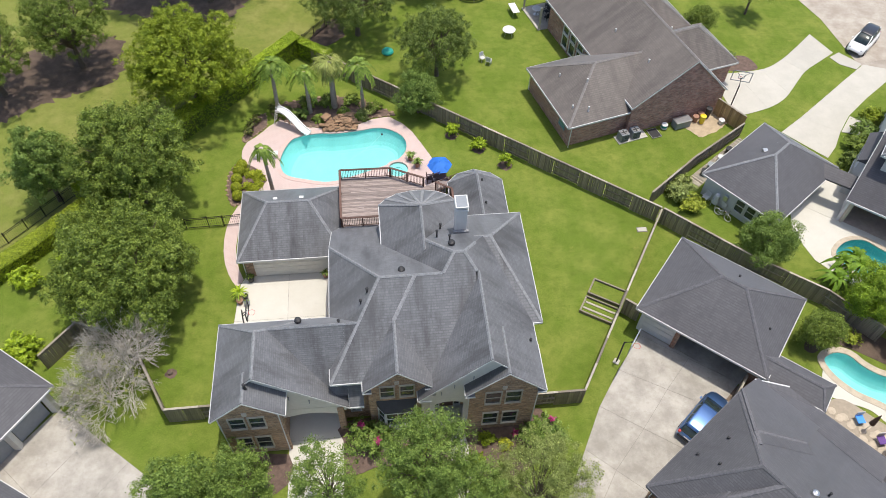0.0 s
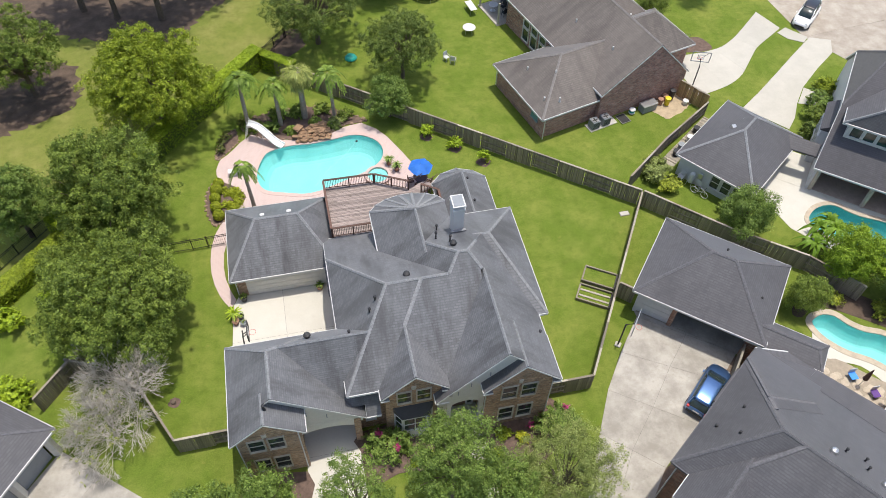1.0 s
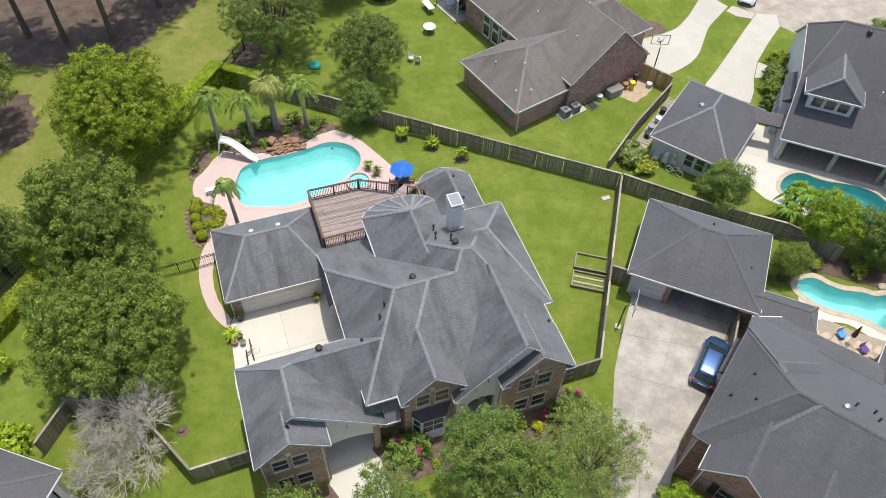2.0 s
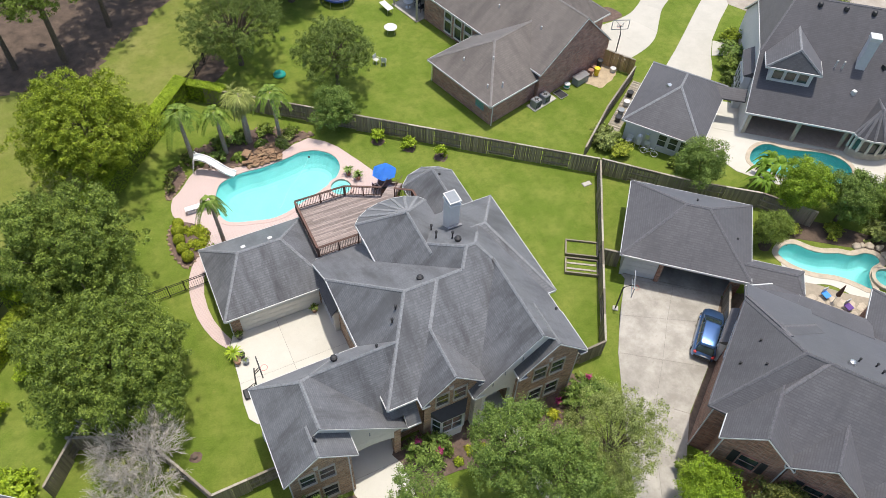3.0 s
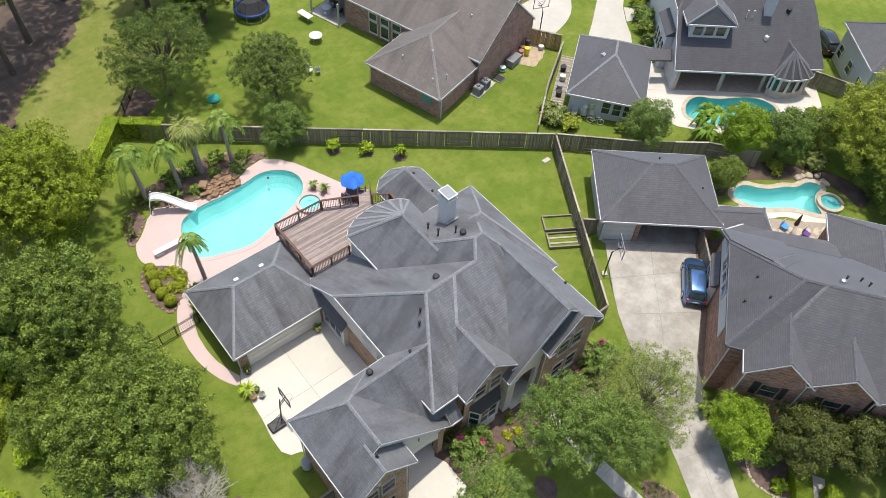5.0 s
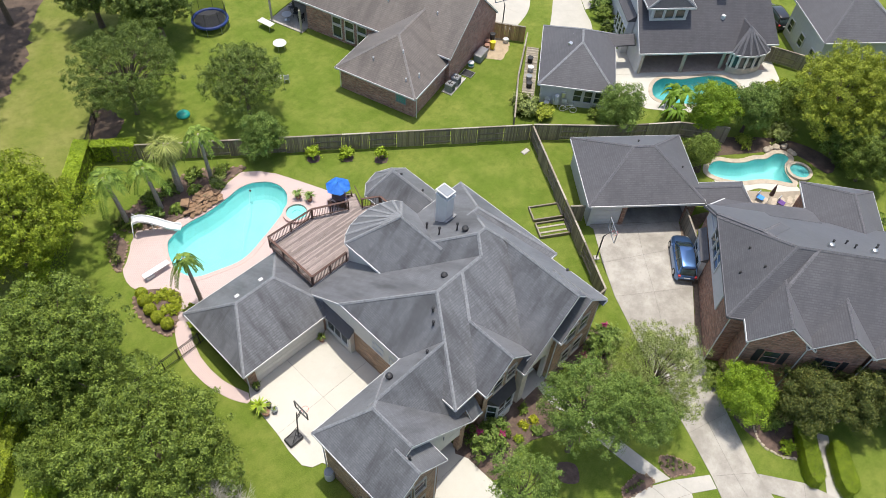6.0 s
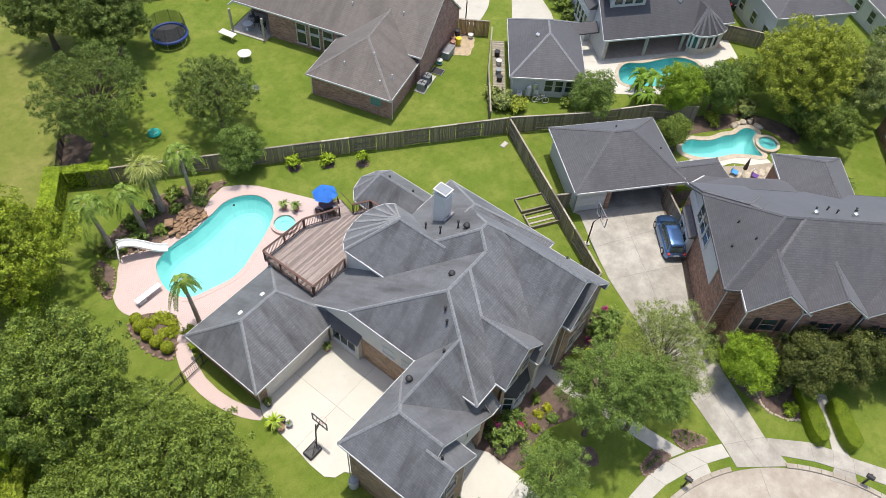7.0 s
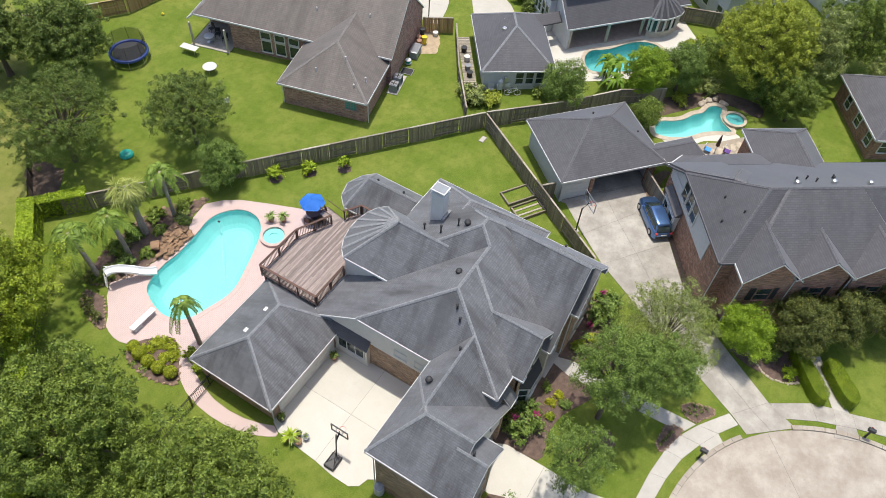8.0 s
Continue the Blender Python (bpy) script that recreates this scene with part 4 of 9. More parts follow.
pool = basin(POOL, 1.5, "swimming_pool", "freeform turquoise swimming pool with pink coping", M_PLASTER, slope=1.1)
coping(pool, POOL, M_COPING)
PAVING = [(-13.4, 5.75), (-13.1, 6.3), (-13.5, 7.3), (-13.8, 8.4), (-13.92, 9.6), (-13.85, 11.0), (-13.5, 12.4), (-12.95, 13.7), (-12.6, 13.1), (3.2, 13.1), (3.7, 15.3), (3.1, 17.3), (2.05, 19.8), (1.15, 21.8),
          (0.3, 23.0), (-0.9, 24.0), (-2.5, 23.75), (-4.2, 22.95), (-6, 22.8), (-7.5, 22.95), (-9.4, 23.4), (-10.9, 24.3), (-11.9, 23.5), (-12.5, 22.75), (-13.1, 22.1), (-13.75, 21.6), (-14.0, 21.0), (-14.15, 20.4), (-14.15, 19.8), (-14.0, 19.25), (-13.5, 18.75),
          (-12.4, 17.8), (-11.75, 16.7), (-12.9, 15.2), (-14.0, 14.05), (-14.5, 13.0), (-14.82, 11.6), (-14.92, 10.4), (-14.87, 9.2), (-14.66, 8.0), (-14.3, 6.9), (-13.95, 6.2), (-13.65, 5.75)]
structure("pavement", paved([PAVING, grown(POOL, 0.28)], 0.035, 0.1), M_PAVER, "pink brick pavers round the pool and along the garage", "paving")
BED = smooth_loop([(-10.9, 24.35), (-11.7, 25.3), (-11.0, 26.3), (-9, 26.9), (-6.5, 27.1), (-4, 26.8), (-1.7, 25.4), (-0.5, 24.2), (-2.5, 23.95), (-4.2, 23.1), (-6, 22.9), (-7.5, 23.05), (-9.4, 23.5)], 3)
structure("planting_bed", paved([BED], 0.05, 0.1), M_MULCH, "brown bark mulch bed behind the pool", "planting bed")
ISLAND = smooth_loop([(-14.55, 18.7), (-15.1, 17.4), (-15.1, 15.8), (-14.7, 14.3), (-14.05, 14.1), (-12.95, 15.2), (-11.8, 16.65), (-12.4, 17.75), (-13.4, 18.65)], 3)
structure("planting_bed_2", paved([ISLAND], 0.05, 0.1), M_MULCH, "mulched bed beside the pool paving", "planting bed")
FRONT_BED = smooth_loop([(-5.5, -6.2), (-5.6, -7.6), (-5.5, -9.8), (-4.4, -9.9), (-3.4, -9.55), (-1.6, -9.75), (-0.2, -10.5), (1.2, -10.9), (1.4, -8.9), (1.3, -6.1)], 2)
structure("planting_bed_3", paved([FRONT_BED], 0.045, 0.1), M_MULCH, "dark mulch bed along the front of the house", "planting bed")
structure("planting_bed_4", paved([smooth_loop([(2.8, -6.4), (2.8, -8.8), (3.2, -10.8), (5.0, -11.2), (7.0, -10.2), (8.6, -8.6), (8.0, -6.4)], 2)], 0.045, 0.1), M_MULCH, "dark mulch bed by the front windows", "planting bed")
structure("planting_bed_5", paved([smooth_loop([(-13.2, -8.2), (-9.2, -8.2), (-9.2, -10.2), (-11, -11), (-13.4, -10.4)], 2)], 0.045, 0.1), M_MULCH, "mulch bed before the front bay", "planting bed")


def slabs(name, label, mat, polys, z=0.03, thick=0.1, category="concrete paving", gap=0.014):
    """Concrete poured in bays: a joint strip below and each bay a piece of its own, with a gap between."""
    root = thing(name, label, category, kind="structure")
    for poly in polys:
        poly = poly if area(poly) > 0 else poly[::-1]
        part("slab", prism(grown(poly, -gap), z - thick, z), mat, root)
        part("joint", prism(poly, z - thick - 0.01, z - 0.012), M_JOINT, root)
    return root


slabs("patio", "cream concrete court with saw-cut joints", M_PATIO, [
    [(-9.6, 2.5), (-9.6, 6.6), (-12.9, 6.6), (-13.3, 5.85), (-13.45, 4.2), (-13.55, 2.5)],
    [(-5.5, 2.5), (-5.5, 6.6), (-9.6, 6.6), (-9.6, 2.5)],
    [(-5.5, -1.6), (-5.5, 2.5), (-9.6, 2.5), (-9.6, -1.6)],
    [(-9.6, -1.6), (-9.6, 2.5), (-13.55, 2.5), (-13.75, 1.0), (-13.75, -0.3), (-13.35, -0.9), (-12.7, -1.1), (-12.4, -1.6)],
    [(-5.6, -7.3), (-5.6, -1.6), (-9.2, -1.6), (-9.2, -7.3)]])
slabs("front_drive", "cream concrete drive from the carport to the street", M_PATIO, [
    [(-5.6, -10.4), (-5.6, -7.3), (-9.2, -7.3), (-9.2, -10.4)], [(-5.6, -13.6), (-5.6, -10.4), (-9.2, -10.4), (-9.3, -13.6)], [(-4.9, -16.35), (-5.6, -13.6), (-9.3, -13.6), (-10.0, -16.45)], [(-4.2, -18.45), (-4.7, -17.6), (-10.0, -17.75), (-10.9, -20.1), (-7.5, -19.0)]])
slabs("front_path", "pale concrete path to the front door", M_WALKS, [
    [(1.3, -7.15), (2.65, -7.4), (2.75, -8.6), (1.45, -8.9)], [(1.45, -8.9), (2.75, -8.6), (2.6, -10.0), (1.5, -10.2)], [(1.5, -10.2), (2.6, -10), (2.7, -12.2), (1.6, -12.3)], [(1.6, -12.3), (2.7, -12.2), (2.8, -14.6), (1.7, -14.7)], [(1.7, -14.7), (2.8, -14.6), (2.97, -17.95), (1.8, -17.3)]])
# the neighbour's wide drive: two lanes of bays between the garage and the street
def lerp2(a, b, s):
    return (a[0] + (b[0] - a[0]) * s, a[1] + (b[1] - a[1]) * s)


DRIVE_L = [(16.5, -1.2), (14.2, -3.9), (12.2, -6.6), (10.5, -9.6), (8.6, -13.0), (6.6, -17.0), (5.1, -19.8), (4.2, -21.2)]
DRIVE_R = [(22.6, -5.7), (20.4, -7.6), (17.5, -10.4), (14.0, -12.8), (11.7, -15.4), (9.9, -18.1), (7.5, -21.8), (6.6, -24.0)]
bays = []
for a, b, c, d in zip(DRIVE_L, DRIVE_L[1:], DRIVE_R[1:], DRIVE_R):
    bays += [[a, b, lerp2(b, c, 0.5), lerp2(a, d, 0.5)], [lerp2(a, d, 0.5), lerp2(b, c, 0.5), c, d]]
slabs("driveway", "stained grey concrete driveway of the neighbour", M_DRIVE, bays)
slabs("driveway_2", "stained concrete drive before the small garage", M_DRIVE, [
    [(-24.9, -3.5), (-27.9, -7.2), (-25.4, -9.6), (-22.3, -5.6)], [(-22.3, -5.6), (-25.4, -9.6), (-22.9, -11.8), (-19.6, -7.8)], [(-27.9, -7.2), (-31, -11), (-28.4, -13.4), (-25.4, -9.6)], [(-25.4, -9.6), (-28.4, -13.4), (-25.9, -15.8), (-22.9, -11.8)],
    [(-19.6, -7.8), (-22.9, -11.8), (-20, -15), (-16.2, -10.6)]])
# the turning circle
CX, CY, CR = -3.75, -30.72, 12.2
ring = [(CX + CR * cos(a), CY + CR * sin(a)) for a in [2 * pi * k / 64 for k in range(64)]]
street = thing("road", "pale worn concrete turning circle with dark joints", "road", kind="structure")
for k in range(6):
    a0, a1 = pi / 3 * k + 0.75, pi / 3 * (k + 1) + 0.75
    poly = [(CX, CY)] + [(CX + CR * cos(a0 + (a1 - a0) * s / 10), CY + CR * sin(a0 + (a1 - a0) * s / 10)) for s in range(11)]
    part("slab", prism(grown(poly, -0.02), -0.08, 0.012), M_STREET, street)
part("joint", prism(ring, -0.1, 0.004), M_JOINT, street)
slabs("road_2", "pale concrete street beyond the next house", M_STREET, [[(47.2, 28.4), (62, 30), (60, 60), (40, 62), (43, 48), (46.5, 36)], [(47.2, 28.4), (52, 20), (66, 10), (70, 30), (62, 30)]], 0.012)
kerb = thing("kerb", "rounded concrete kerb round the turning circle", "kerb", kind="structure")
for k in range(46):
    a0, a1 = radians(-16 + k * 3.6), radians(-16 + (k + 1) * 3.6 - 0.12)
    poly = [(CX + r * cos(a), CY + r * sin(a)) for r, a in ((CR, a0), (CR + 0.32, a0), (CR + 0.32, a1), (CR, a1))]
    if not (33 < -16 + k * 3.6 < 52 or 94 < -16 + k * 3.6 < 117):
        part("kerb_stone", prism(poly, -0.1, 0.11), M_STREET, kerb)
W_A = [(-8.5, -16.5), (-4.3, -16.4), (-2.1, -16.5), (0.0, -16.8), (1.6, -17.3), (3.0, -18.1), (5.1, -19.65)]
W_B = [(-8.2, -17.7), (-3.6, -17.45), (-1.9, -17.6), (0.0, -18.0), (1.65, -18.7), (3.15, -19.5), (4.6, -20.5)]
slabs("sidewalk", "pale concrete pavement along the turning circle", M_WALKS, [[a, b, c, d] for a, b, c, d in zip(W_A, W_A[1:], W_B[1:], W_B)] + [[(1.65, -18.7), (3.15, -19.5), (2.6, -20.15), (1.1, -19.35)]], 0.034)
S_A = [(7.5, -21.9), (9.15, -24.4), (9.65, -25.9), (9.95, -27.2), (10.7, -29.4), (11.2, -33)]
S_B = [(6.8, -23.0), (8.0, -25.2), (8.45, -26.4), (8.95, -27.7), (9.5, -29.6), (10, -33)]
slabs("sidewalk_2", "grey concrete pavement before the neighbouring house", M_DRIVE, [[a, b, c, d] for a, b, c, d in zip(S_A, S_A[1:], S_B[1:], S_B)] + [[(8.45, -26.4), (8.95, -27.7), (8.1, -28.2), (7.4, -26.5)]], 0.034)
SOUTH = smooth_line([(31.9, 21.6), (34.1, 22.1), (36.1, 22.8), (37.8, 23.9), (39.5, 25.7), (41.3, 27.6), (43.4, 29.0), (45.4, 30.3)], 3)
NORTH = smooth_line([(31.4, 28.4), (32.8, 27.9), (34.6, 27.9), (36.3, 28.1), (37.8, 28.5), (39.6, 29.6), (41.1, 30.8), (44.2, 33.5)], 3)
slabs("drive_east", "pale concrete drive curving to the next street", M_DRIVE2, [SOUTH[i:j + 1] + NORTH[i:j + 1][::-1] for i, j in [(k * (len(SOUTH) - 1) // 4, (k + 1) * (len(SOUTH) - 1) // 4) for k in range(4)]], gap=0.005)
slabs("drive_east_2", "pale concrete drive beside the small outbuilding", M_DRIVE2, [
    [(35.5, 19.2), (38.5, 15.6), (39.8, 16.9), (41.1, 18.8), (38.1, 21.0)], [(38.1, 21.0), (41.1, 18.8), (42.9, 20.9), (44.5, 22.2), (41.3, 23.4)], [(41.3, 23.4), (44.5, 22.2), (46.0, 23.4), (48.8, 25.4), (49.8, 27.4), (47.7, 28.2), (44.7, 26.0)],
    [(42.95, 20.85), (41.2, 18.8), (43.1, 18.1), (44.5, 19.3)]], gap=0.005)
slabs("sidewalk_3", "short pale pavement between the two drives", M_DRIVE2, [[(44.7, 29.6), (45.3, 28.4), (46.7, 27.5), (47.6, 28.3), (46.0, 30.3)]], 0.034)
structure("planting_bed_9", paved([smooth_loop([(36.5, 28.3), (36.5, 29.5), (35.7, 30.5), (33.6, 30.2), (33.2, 28.6), (34.6, 28.1)], 4)], 0.02, 0.05), M_MULCH, "dark mulch bed beside the curved drive", "planting bed")


# ---- the house ----
house = thing("house", "two-storey brown brick house with a grey hipped shingle roof", "house")


def rect(x0, x1, y0, y1):
    return [(x0, y0), (x1, y0), (x1, y1), (x0, y1)]


# roofs: sides in the order south, east, north, west; (eave height, slope)
EAVE = 5.72
roof(house, rect(-5.95, 3.6, -6.3, 8.45), [(EAVE, 0.728), None, (2.98, 0.69), (EAVE, 1.11)], M_ROOF, M_CAP, inner=(1,), cap_x=(-99, 1.5))
roof(house, [(-2.25, -1.07), (7.42, -1.07), (7.42, 6.66), (-2.25, 6.66)], [(9.529, 0.728), (5.72, 1.03), (5.72, 0.685), (5.72, 1.005)], M_ROOF, M_CAP, inner=(0, 1, 2), cap_x=(0.62, 3.9))
BIG = rect(0.3, 7.42, -7.4, -0.98)
BIG_P = [None, (5.715, 1.03), None, (5.65, 1.07)]
roof(house, BIG, BIG_P, M_ROOF, M_CAP, inner=(2, 3))
gable_wall(house, BIG, BIG_P, 0, M_STUCCO, 4.4, 0.3)
# the great gable's west slope sweeps down past the porch to a low eave with a boxed return
roof(house, rect(-0.55, 0.297, -7.4, -6.67), [None, None, None, (4.741, 1.07)], M_ROOF, M_CAP, inner=(1, 2))
part("eave_return", soft_box(-0.5, 0.3, -7.46, -7.38, 4.52, 4.66, 0.015), M_WHITE, house, "white boxed eave return")
part("eave_box", prism([(-0.45, -7.37), (0.25, -7.37), (0.25, -6.7), (-0.45, -6.7)], 4.3, [4.62, 5.36, 5.36, 4.62]), M_STUCCO, house)
part("porch_pier", soft_box(-0.3, 0.247, -7.2, -6.68, 0.0, 4.3, 0.02), M_STONE, house, "pale stone pier beside the porch")
roof(house, rect(4.0, 8.06, -2.88, 6.66), [(EAVE, 0.55), (EAVE, 0.985), (EAVE - 0.004, 0.684), None], M_ROOF, M_CAP, inner=(3,))
S_SIDE = (0.0, 0.728, EAVE + 0.728 * 6.3)
ridge_cap(house, (-0.26, -1.1, 9.507), (-1.75, -3.3, 7.904), [S_SIDE, (0.0, 0.7281, EAVE + 0.7281 * 6.3)], M_CAP)
TUR = [(-2.27, 1.5), (3.45, 1.5), (3.4, 8.3), (2.95, 8.85), (2.1, 9.25), (1.1, 9.45), (0.1, 9.42), (-0.9, 9.2), (-1.75, 8.75), (-2.27, 8.2)]
tur_planes = [None]
for a, b in zip(TUR[1:], TUR[2:] + TUR[:1]):
    l = hypot(b[0] - a[0], b[1] - a[1])
    dist = abs((b[0] - a[0]) * (5.44 - a[1]) - (b[1] - a[1]) * (0.62 - a[0])) / l
    tur_planes.append((5.7, 2.95 / dist))
roof(house, TUR, tur_planes, M_ROOF, M_CAP, inner=(0, 1))
# the gables over the front windows
MG = rect(-3.95, 0.45, -7.0, -2.8)
MG_P = [None, (5.75, 1.0), None, (5.75, 1.0)]
roof(house, MG, MG_P, M_ROOF, M_CAP, inner=(2,))
gable_wall(house, MG, MG_P, 0, M_BRICK, 2.6, 0.3)
EG = rect(2.35, 7.42, -7.85, -4.6)
EG_P = [None, (5.85, 1.0), None, (5.85, 1.0)]
roof(house, EG, EG_P, M_ROOF, M_CAP, inner=(2,))
gable_wall(house, EG, EG_P, 0, M_BRICK, 0, 0.35)
# boxed eave returns at the feet of the front gables
for x0, x1, y0, y1, z in ((-3.95, -3.42, -7.0, -6.68, 5.6), (-0.08, 0.45, -7.0, -6.68, 5.6), (2.35, 2.95, -7.85, -7.48, 5.7), (6.9, 7.42, -7.85, -7.48, 5.7)):
    ret = part("eave_return", soft_box(x0 - 0.02, x1 + 0.02, y0 - 0.07, y0, z - 0.12, z, 0.015), M_WHITE, house, "white boxed eave return")
    part("return_roof", prism([(x0, y0), (x1, y0), (x1, y1), (x0, y1)], z - 0.1, [z - 0.01, z - 0.01, z + 0.14, z + 0.14]), M_ROOF, ret)
# the front wing with its long slope over the carport
FW = rect(-13.1, -4.9, -6.95, -1.38)
FW_P = [None, (3.72, 0.885), (5.76, 1.15), (5.76, 0.957)]
roof(house, FW, FW_P, M_ROOF, M_CAP, name="roof")
gable_wall(house, FW, FW_P, 0, M_STUCCO, 2.9, 0.25)
roof(house, rect(-10.28, -4.9, -6.35, -1.38), [(4.41, 1.15), None, (5.765, 1.15), None], M_ROOF, M_CAP, inner=(0, 1, 3))
roof(house, rect(-4.897, -3.97, -6.95, -1.38), [(3.72, 1.15), None, (5.765, 1.15), None], M_ROOF, M_CAP, inner=(1,))
BG = rect(-13.1, -8.6, -8.2, -6.2)
BG_P = [None, (5.97, 0.88), None, (5.795, 0.95)]
roof(house, BG, BG_P, M_ROOF, M_CAP, inner=(2,))
gable_wall(house, BG, BG_P, 0, M_BRICK, 0, 0.35)
# the garage and the breakfast room
GAR = rect(-13.15, -5.05, 6.2, 13.26)
roof(house, GAR, [(2.48, 0.735), (2.48, 1.05), (2.48, 0.735), (2.48, 1.06)], M_ROOF, M_CAP, name="roof")
NB = [(3.4, 6.4), (7.85, 6.4), (7.85, 12.6), (7.0, 13.4), (5.7, 13.9), (4.3, 13.5), (3.4, 12.6)]
nb_planes = [None]
for a, b in zip(NB[1:], NB[2:] + NB[:1]):
    l = hypot(b[0] - a[0], b[1] - a[1])
    dist = abs((b[0] - a[0]) * (11.6 - a[1]) - (b[1] - a[1]) * (5.55 - a[0])) / l
    nb_planes.append((2.95, 2.1 / dist))
roof(house, NB, nb_planes, M_ROOF, M_CAP, inner=(0,))

# walls
wall_run(house, [(-5.55, -5.9), (-5.55, -1.5), (-5.55, 4.1), (-1.8, 4.1), (-1.8, 8.5), (-0.9, 8.8), (0.85, 9.05), (2.5, 8.65), (3.0, 8.3), (3.0, 6.3), (7.6, 6.3), (7.6, -2.5), (7.0, -2.5), (7.0, -7.45), (2.75, -7.45), (2.75, -5.6), (0.15, -5.6), (0.15, -6.65), (-3.65, -6.65), (-3.65, -5.9)][::-1], 0.0, 5.6, M_BRICK)
wall_run(house, [(-12.7, -1.8), (-9.2, -1.8), (-9.2, -7.8), (-12.7, -7.8)][::-1], 0, 5.7, M_BRICK)
wall_run(house, [(-12.75, 6.6), (-12.75, 12.9), (-5.4, 12.9), (-5.4, 6.6)][::-1], 0, 2.42, M_BRICK)
wall_run(house, [(3.75, 6.5), (3.75, 12.4), (4.45, 13.15), (5.7, 13.5), (6.9, 13.05), (7.5, 12.4), (7.5, 6.5)][::-1], 0, 2.9, M_BRICK)
# pale siding: the upper west wall over the court, the deck side
part("siding", box(-5.60, -5.551, -1.4, 4.05, 2.75, 5.55), M_STUCCO, house, "cream horizontal siding")
part("siding", prism([(-5.6, 4.06), (-5.45, 4.06), (-5.45, 8.25), (-5.6, 8.25)], 2.2, [5.55, 5.55, 2.9, 2.9]), M_STUCCO, house, "cream horizontal siding")
part("siding", box(-5.44, -1.85, 4.102, 4.15, 2.7, 5.5), M_STUCCO, house, "cream horizontal siding")
part("siding", box(-1.85, -1.801, 4.2, 8.45, 2.9, 5.55), M_STUCCO, house, "cream horizontal siding")
bm = bmesh.new()
soffit = [(-9.19 + 3.59 * k / 14, 2.45 + 0.42 * sin(pi * k / 14)) for k in range(15)]
for y in (-6.72, -6.4):
    vs = [bm.verts.new((x, y, z)) for x, z in soffit + [(-5.6, 3.55), (-9.19, 3.55)]]
    bm.faces.new(vs)
bm.verts.ensure_lookup_table()
for k in range(17):
    bm.faces.new([bm.verts[i] for i in (k, (k + 1) % 17, 17 + (k + 1) % 17, 17 + k)])
bmesh.ops.recalc_face_normals(bm, faces=list(bm.faces))
part("carport_arch", bm, M_STUCCO, house, "cream wall with a shallow arch over the carport")
# thin grey strips added in place of narrow shadows on both gable walls
for x, z in ((-8.55, 5.0), (-7.35, 4.35)):
    part("wall_vent", box(x - 0.03, x + 0.03, -6.78, -6.72, z, z + 0.4), M_GREYP, house)
for x, z in ((0.95, 4.75), (1.75, 5.6), (2.9, 6.6)):
    part("wall_vent", box(x - 0.03, x + 0.03, -7.15, -7.09, z, z + 0.4), M_GREYP, house)
part("carport_post", soft_box(-5.75, -5.3, -6.75, -6.3, 0, 3.4, 0.03), M_BRICK, house, "brick carport pier")
# garage doors: two leaves of ribbed panels, set in a pale frame
for x0, x1 in ((-12.1, -6.1),):
    door = part("garage_door", box(x0, x1, 6.55, 6.6, 0.03, 2.15), M_STUCCO, house, "cream ribbed garage door")
    for k in range(4):
        part("panel", soft_box(x0 + 0.05, x1 - 0.05, 6.52, 6.552, 0.08 + k * 0.52, 0.55 + k * 0.52, 0.012, 1), M_STUCCO, door)
part("door_header", box(-12.0, -6.0, 6.54, 6.6, 2.16, 2.42), M_STUCCO, house, "cream board over the garage doors")
# the lean-to with a wide window in the corner of the court
part("lean_to_roof", prism([(-6.15, 3.6), (-5.61, 3.6), (-5.61, 7.4), (-6.15, 7.4)], [2.3, 2.95, 2.95, 2.3], [2.4, 3.1, 3.1, 2.4]), M_ROOF2, house, "small dark shingled lean-to roof")
part("lean_to_wall", box(-5.92, -5.56, 3.75, 6.54, 0.0, 2.35), M_STUCCO, house, "cream lean-to wall")
window(house, facing(-5.92, 5.1, 0.85, -1, 0), 2.2, 1.2, M_WHITE, (3, 1))
for y in (1.15, -0.5):
    window(house, facing(-5.6, y, 3.25, -1, 0), 0.95, 0.62, M_WHITE, (2, 1), 0.05, pane_mat=M_STUCCO)
# front windows
for x, z, w, h in ((-2.45, 4.35, 0.85, 1.35), (-1.2, 4.35, 0.85, 1.35)):
    window(house, facing(x, -6.7, z, 0, -1), w, h, M_TAN, (1, 2))
for x in (4.2, 5.5):
    window(house, facing(x, -7.5, 3.9, 0, -1), 0.95, 1.5, M_TAN, (1, 2))
    window(house, facing(x, -7.5, 0.9, 0, -1), 0.95, 1.6, M_TAN, (1, 2))
for x in (-11.7, -10.5):
    window(house, facing(x, -7.85, 3.9, 0, -1), 0.9, 1.4, M_TAN, (1, 2))
    window(house, facing(x, -7.85, 0.9, 0, -1), 0.9, 1.6, M_TAN, (1, 2))
for z in (1.2, 4.0):
    window(house, facing(-4.6, -5.9, z, 0, -1), 0.6, 1.1, M_WHITE, (2, 2))
for y in (-4.5, 0.5, 4.0):
    window(house, facing(7.6 if y > -2.5 else 7.0, y, 3.6, 1, 0), 0.9, 1.4, M_WHITE, (1, 2))
# keystones over the gable windows
for x, y, z in ((-1.83, -6.72, 5.95), (4.85, -7.52, 5.75), (-11.1, -7.87, 5.6)):
    part("keystone", prism([(x - 0.1, y - 0.06), (x + 0.1, y - 0.06), (x + 0.16, y + 0.02), (x - 0.16, y + 0.02)], z, z + 0.35), M_STONE, house)
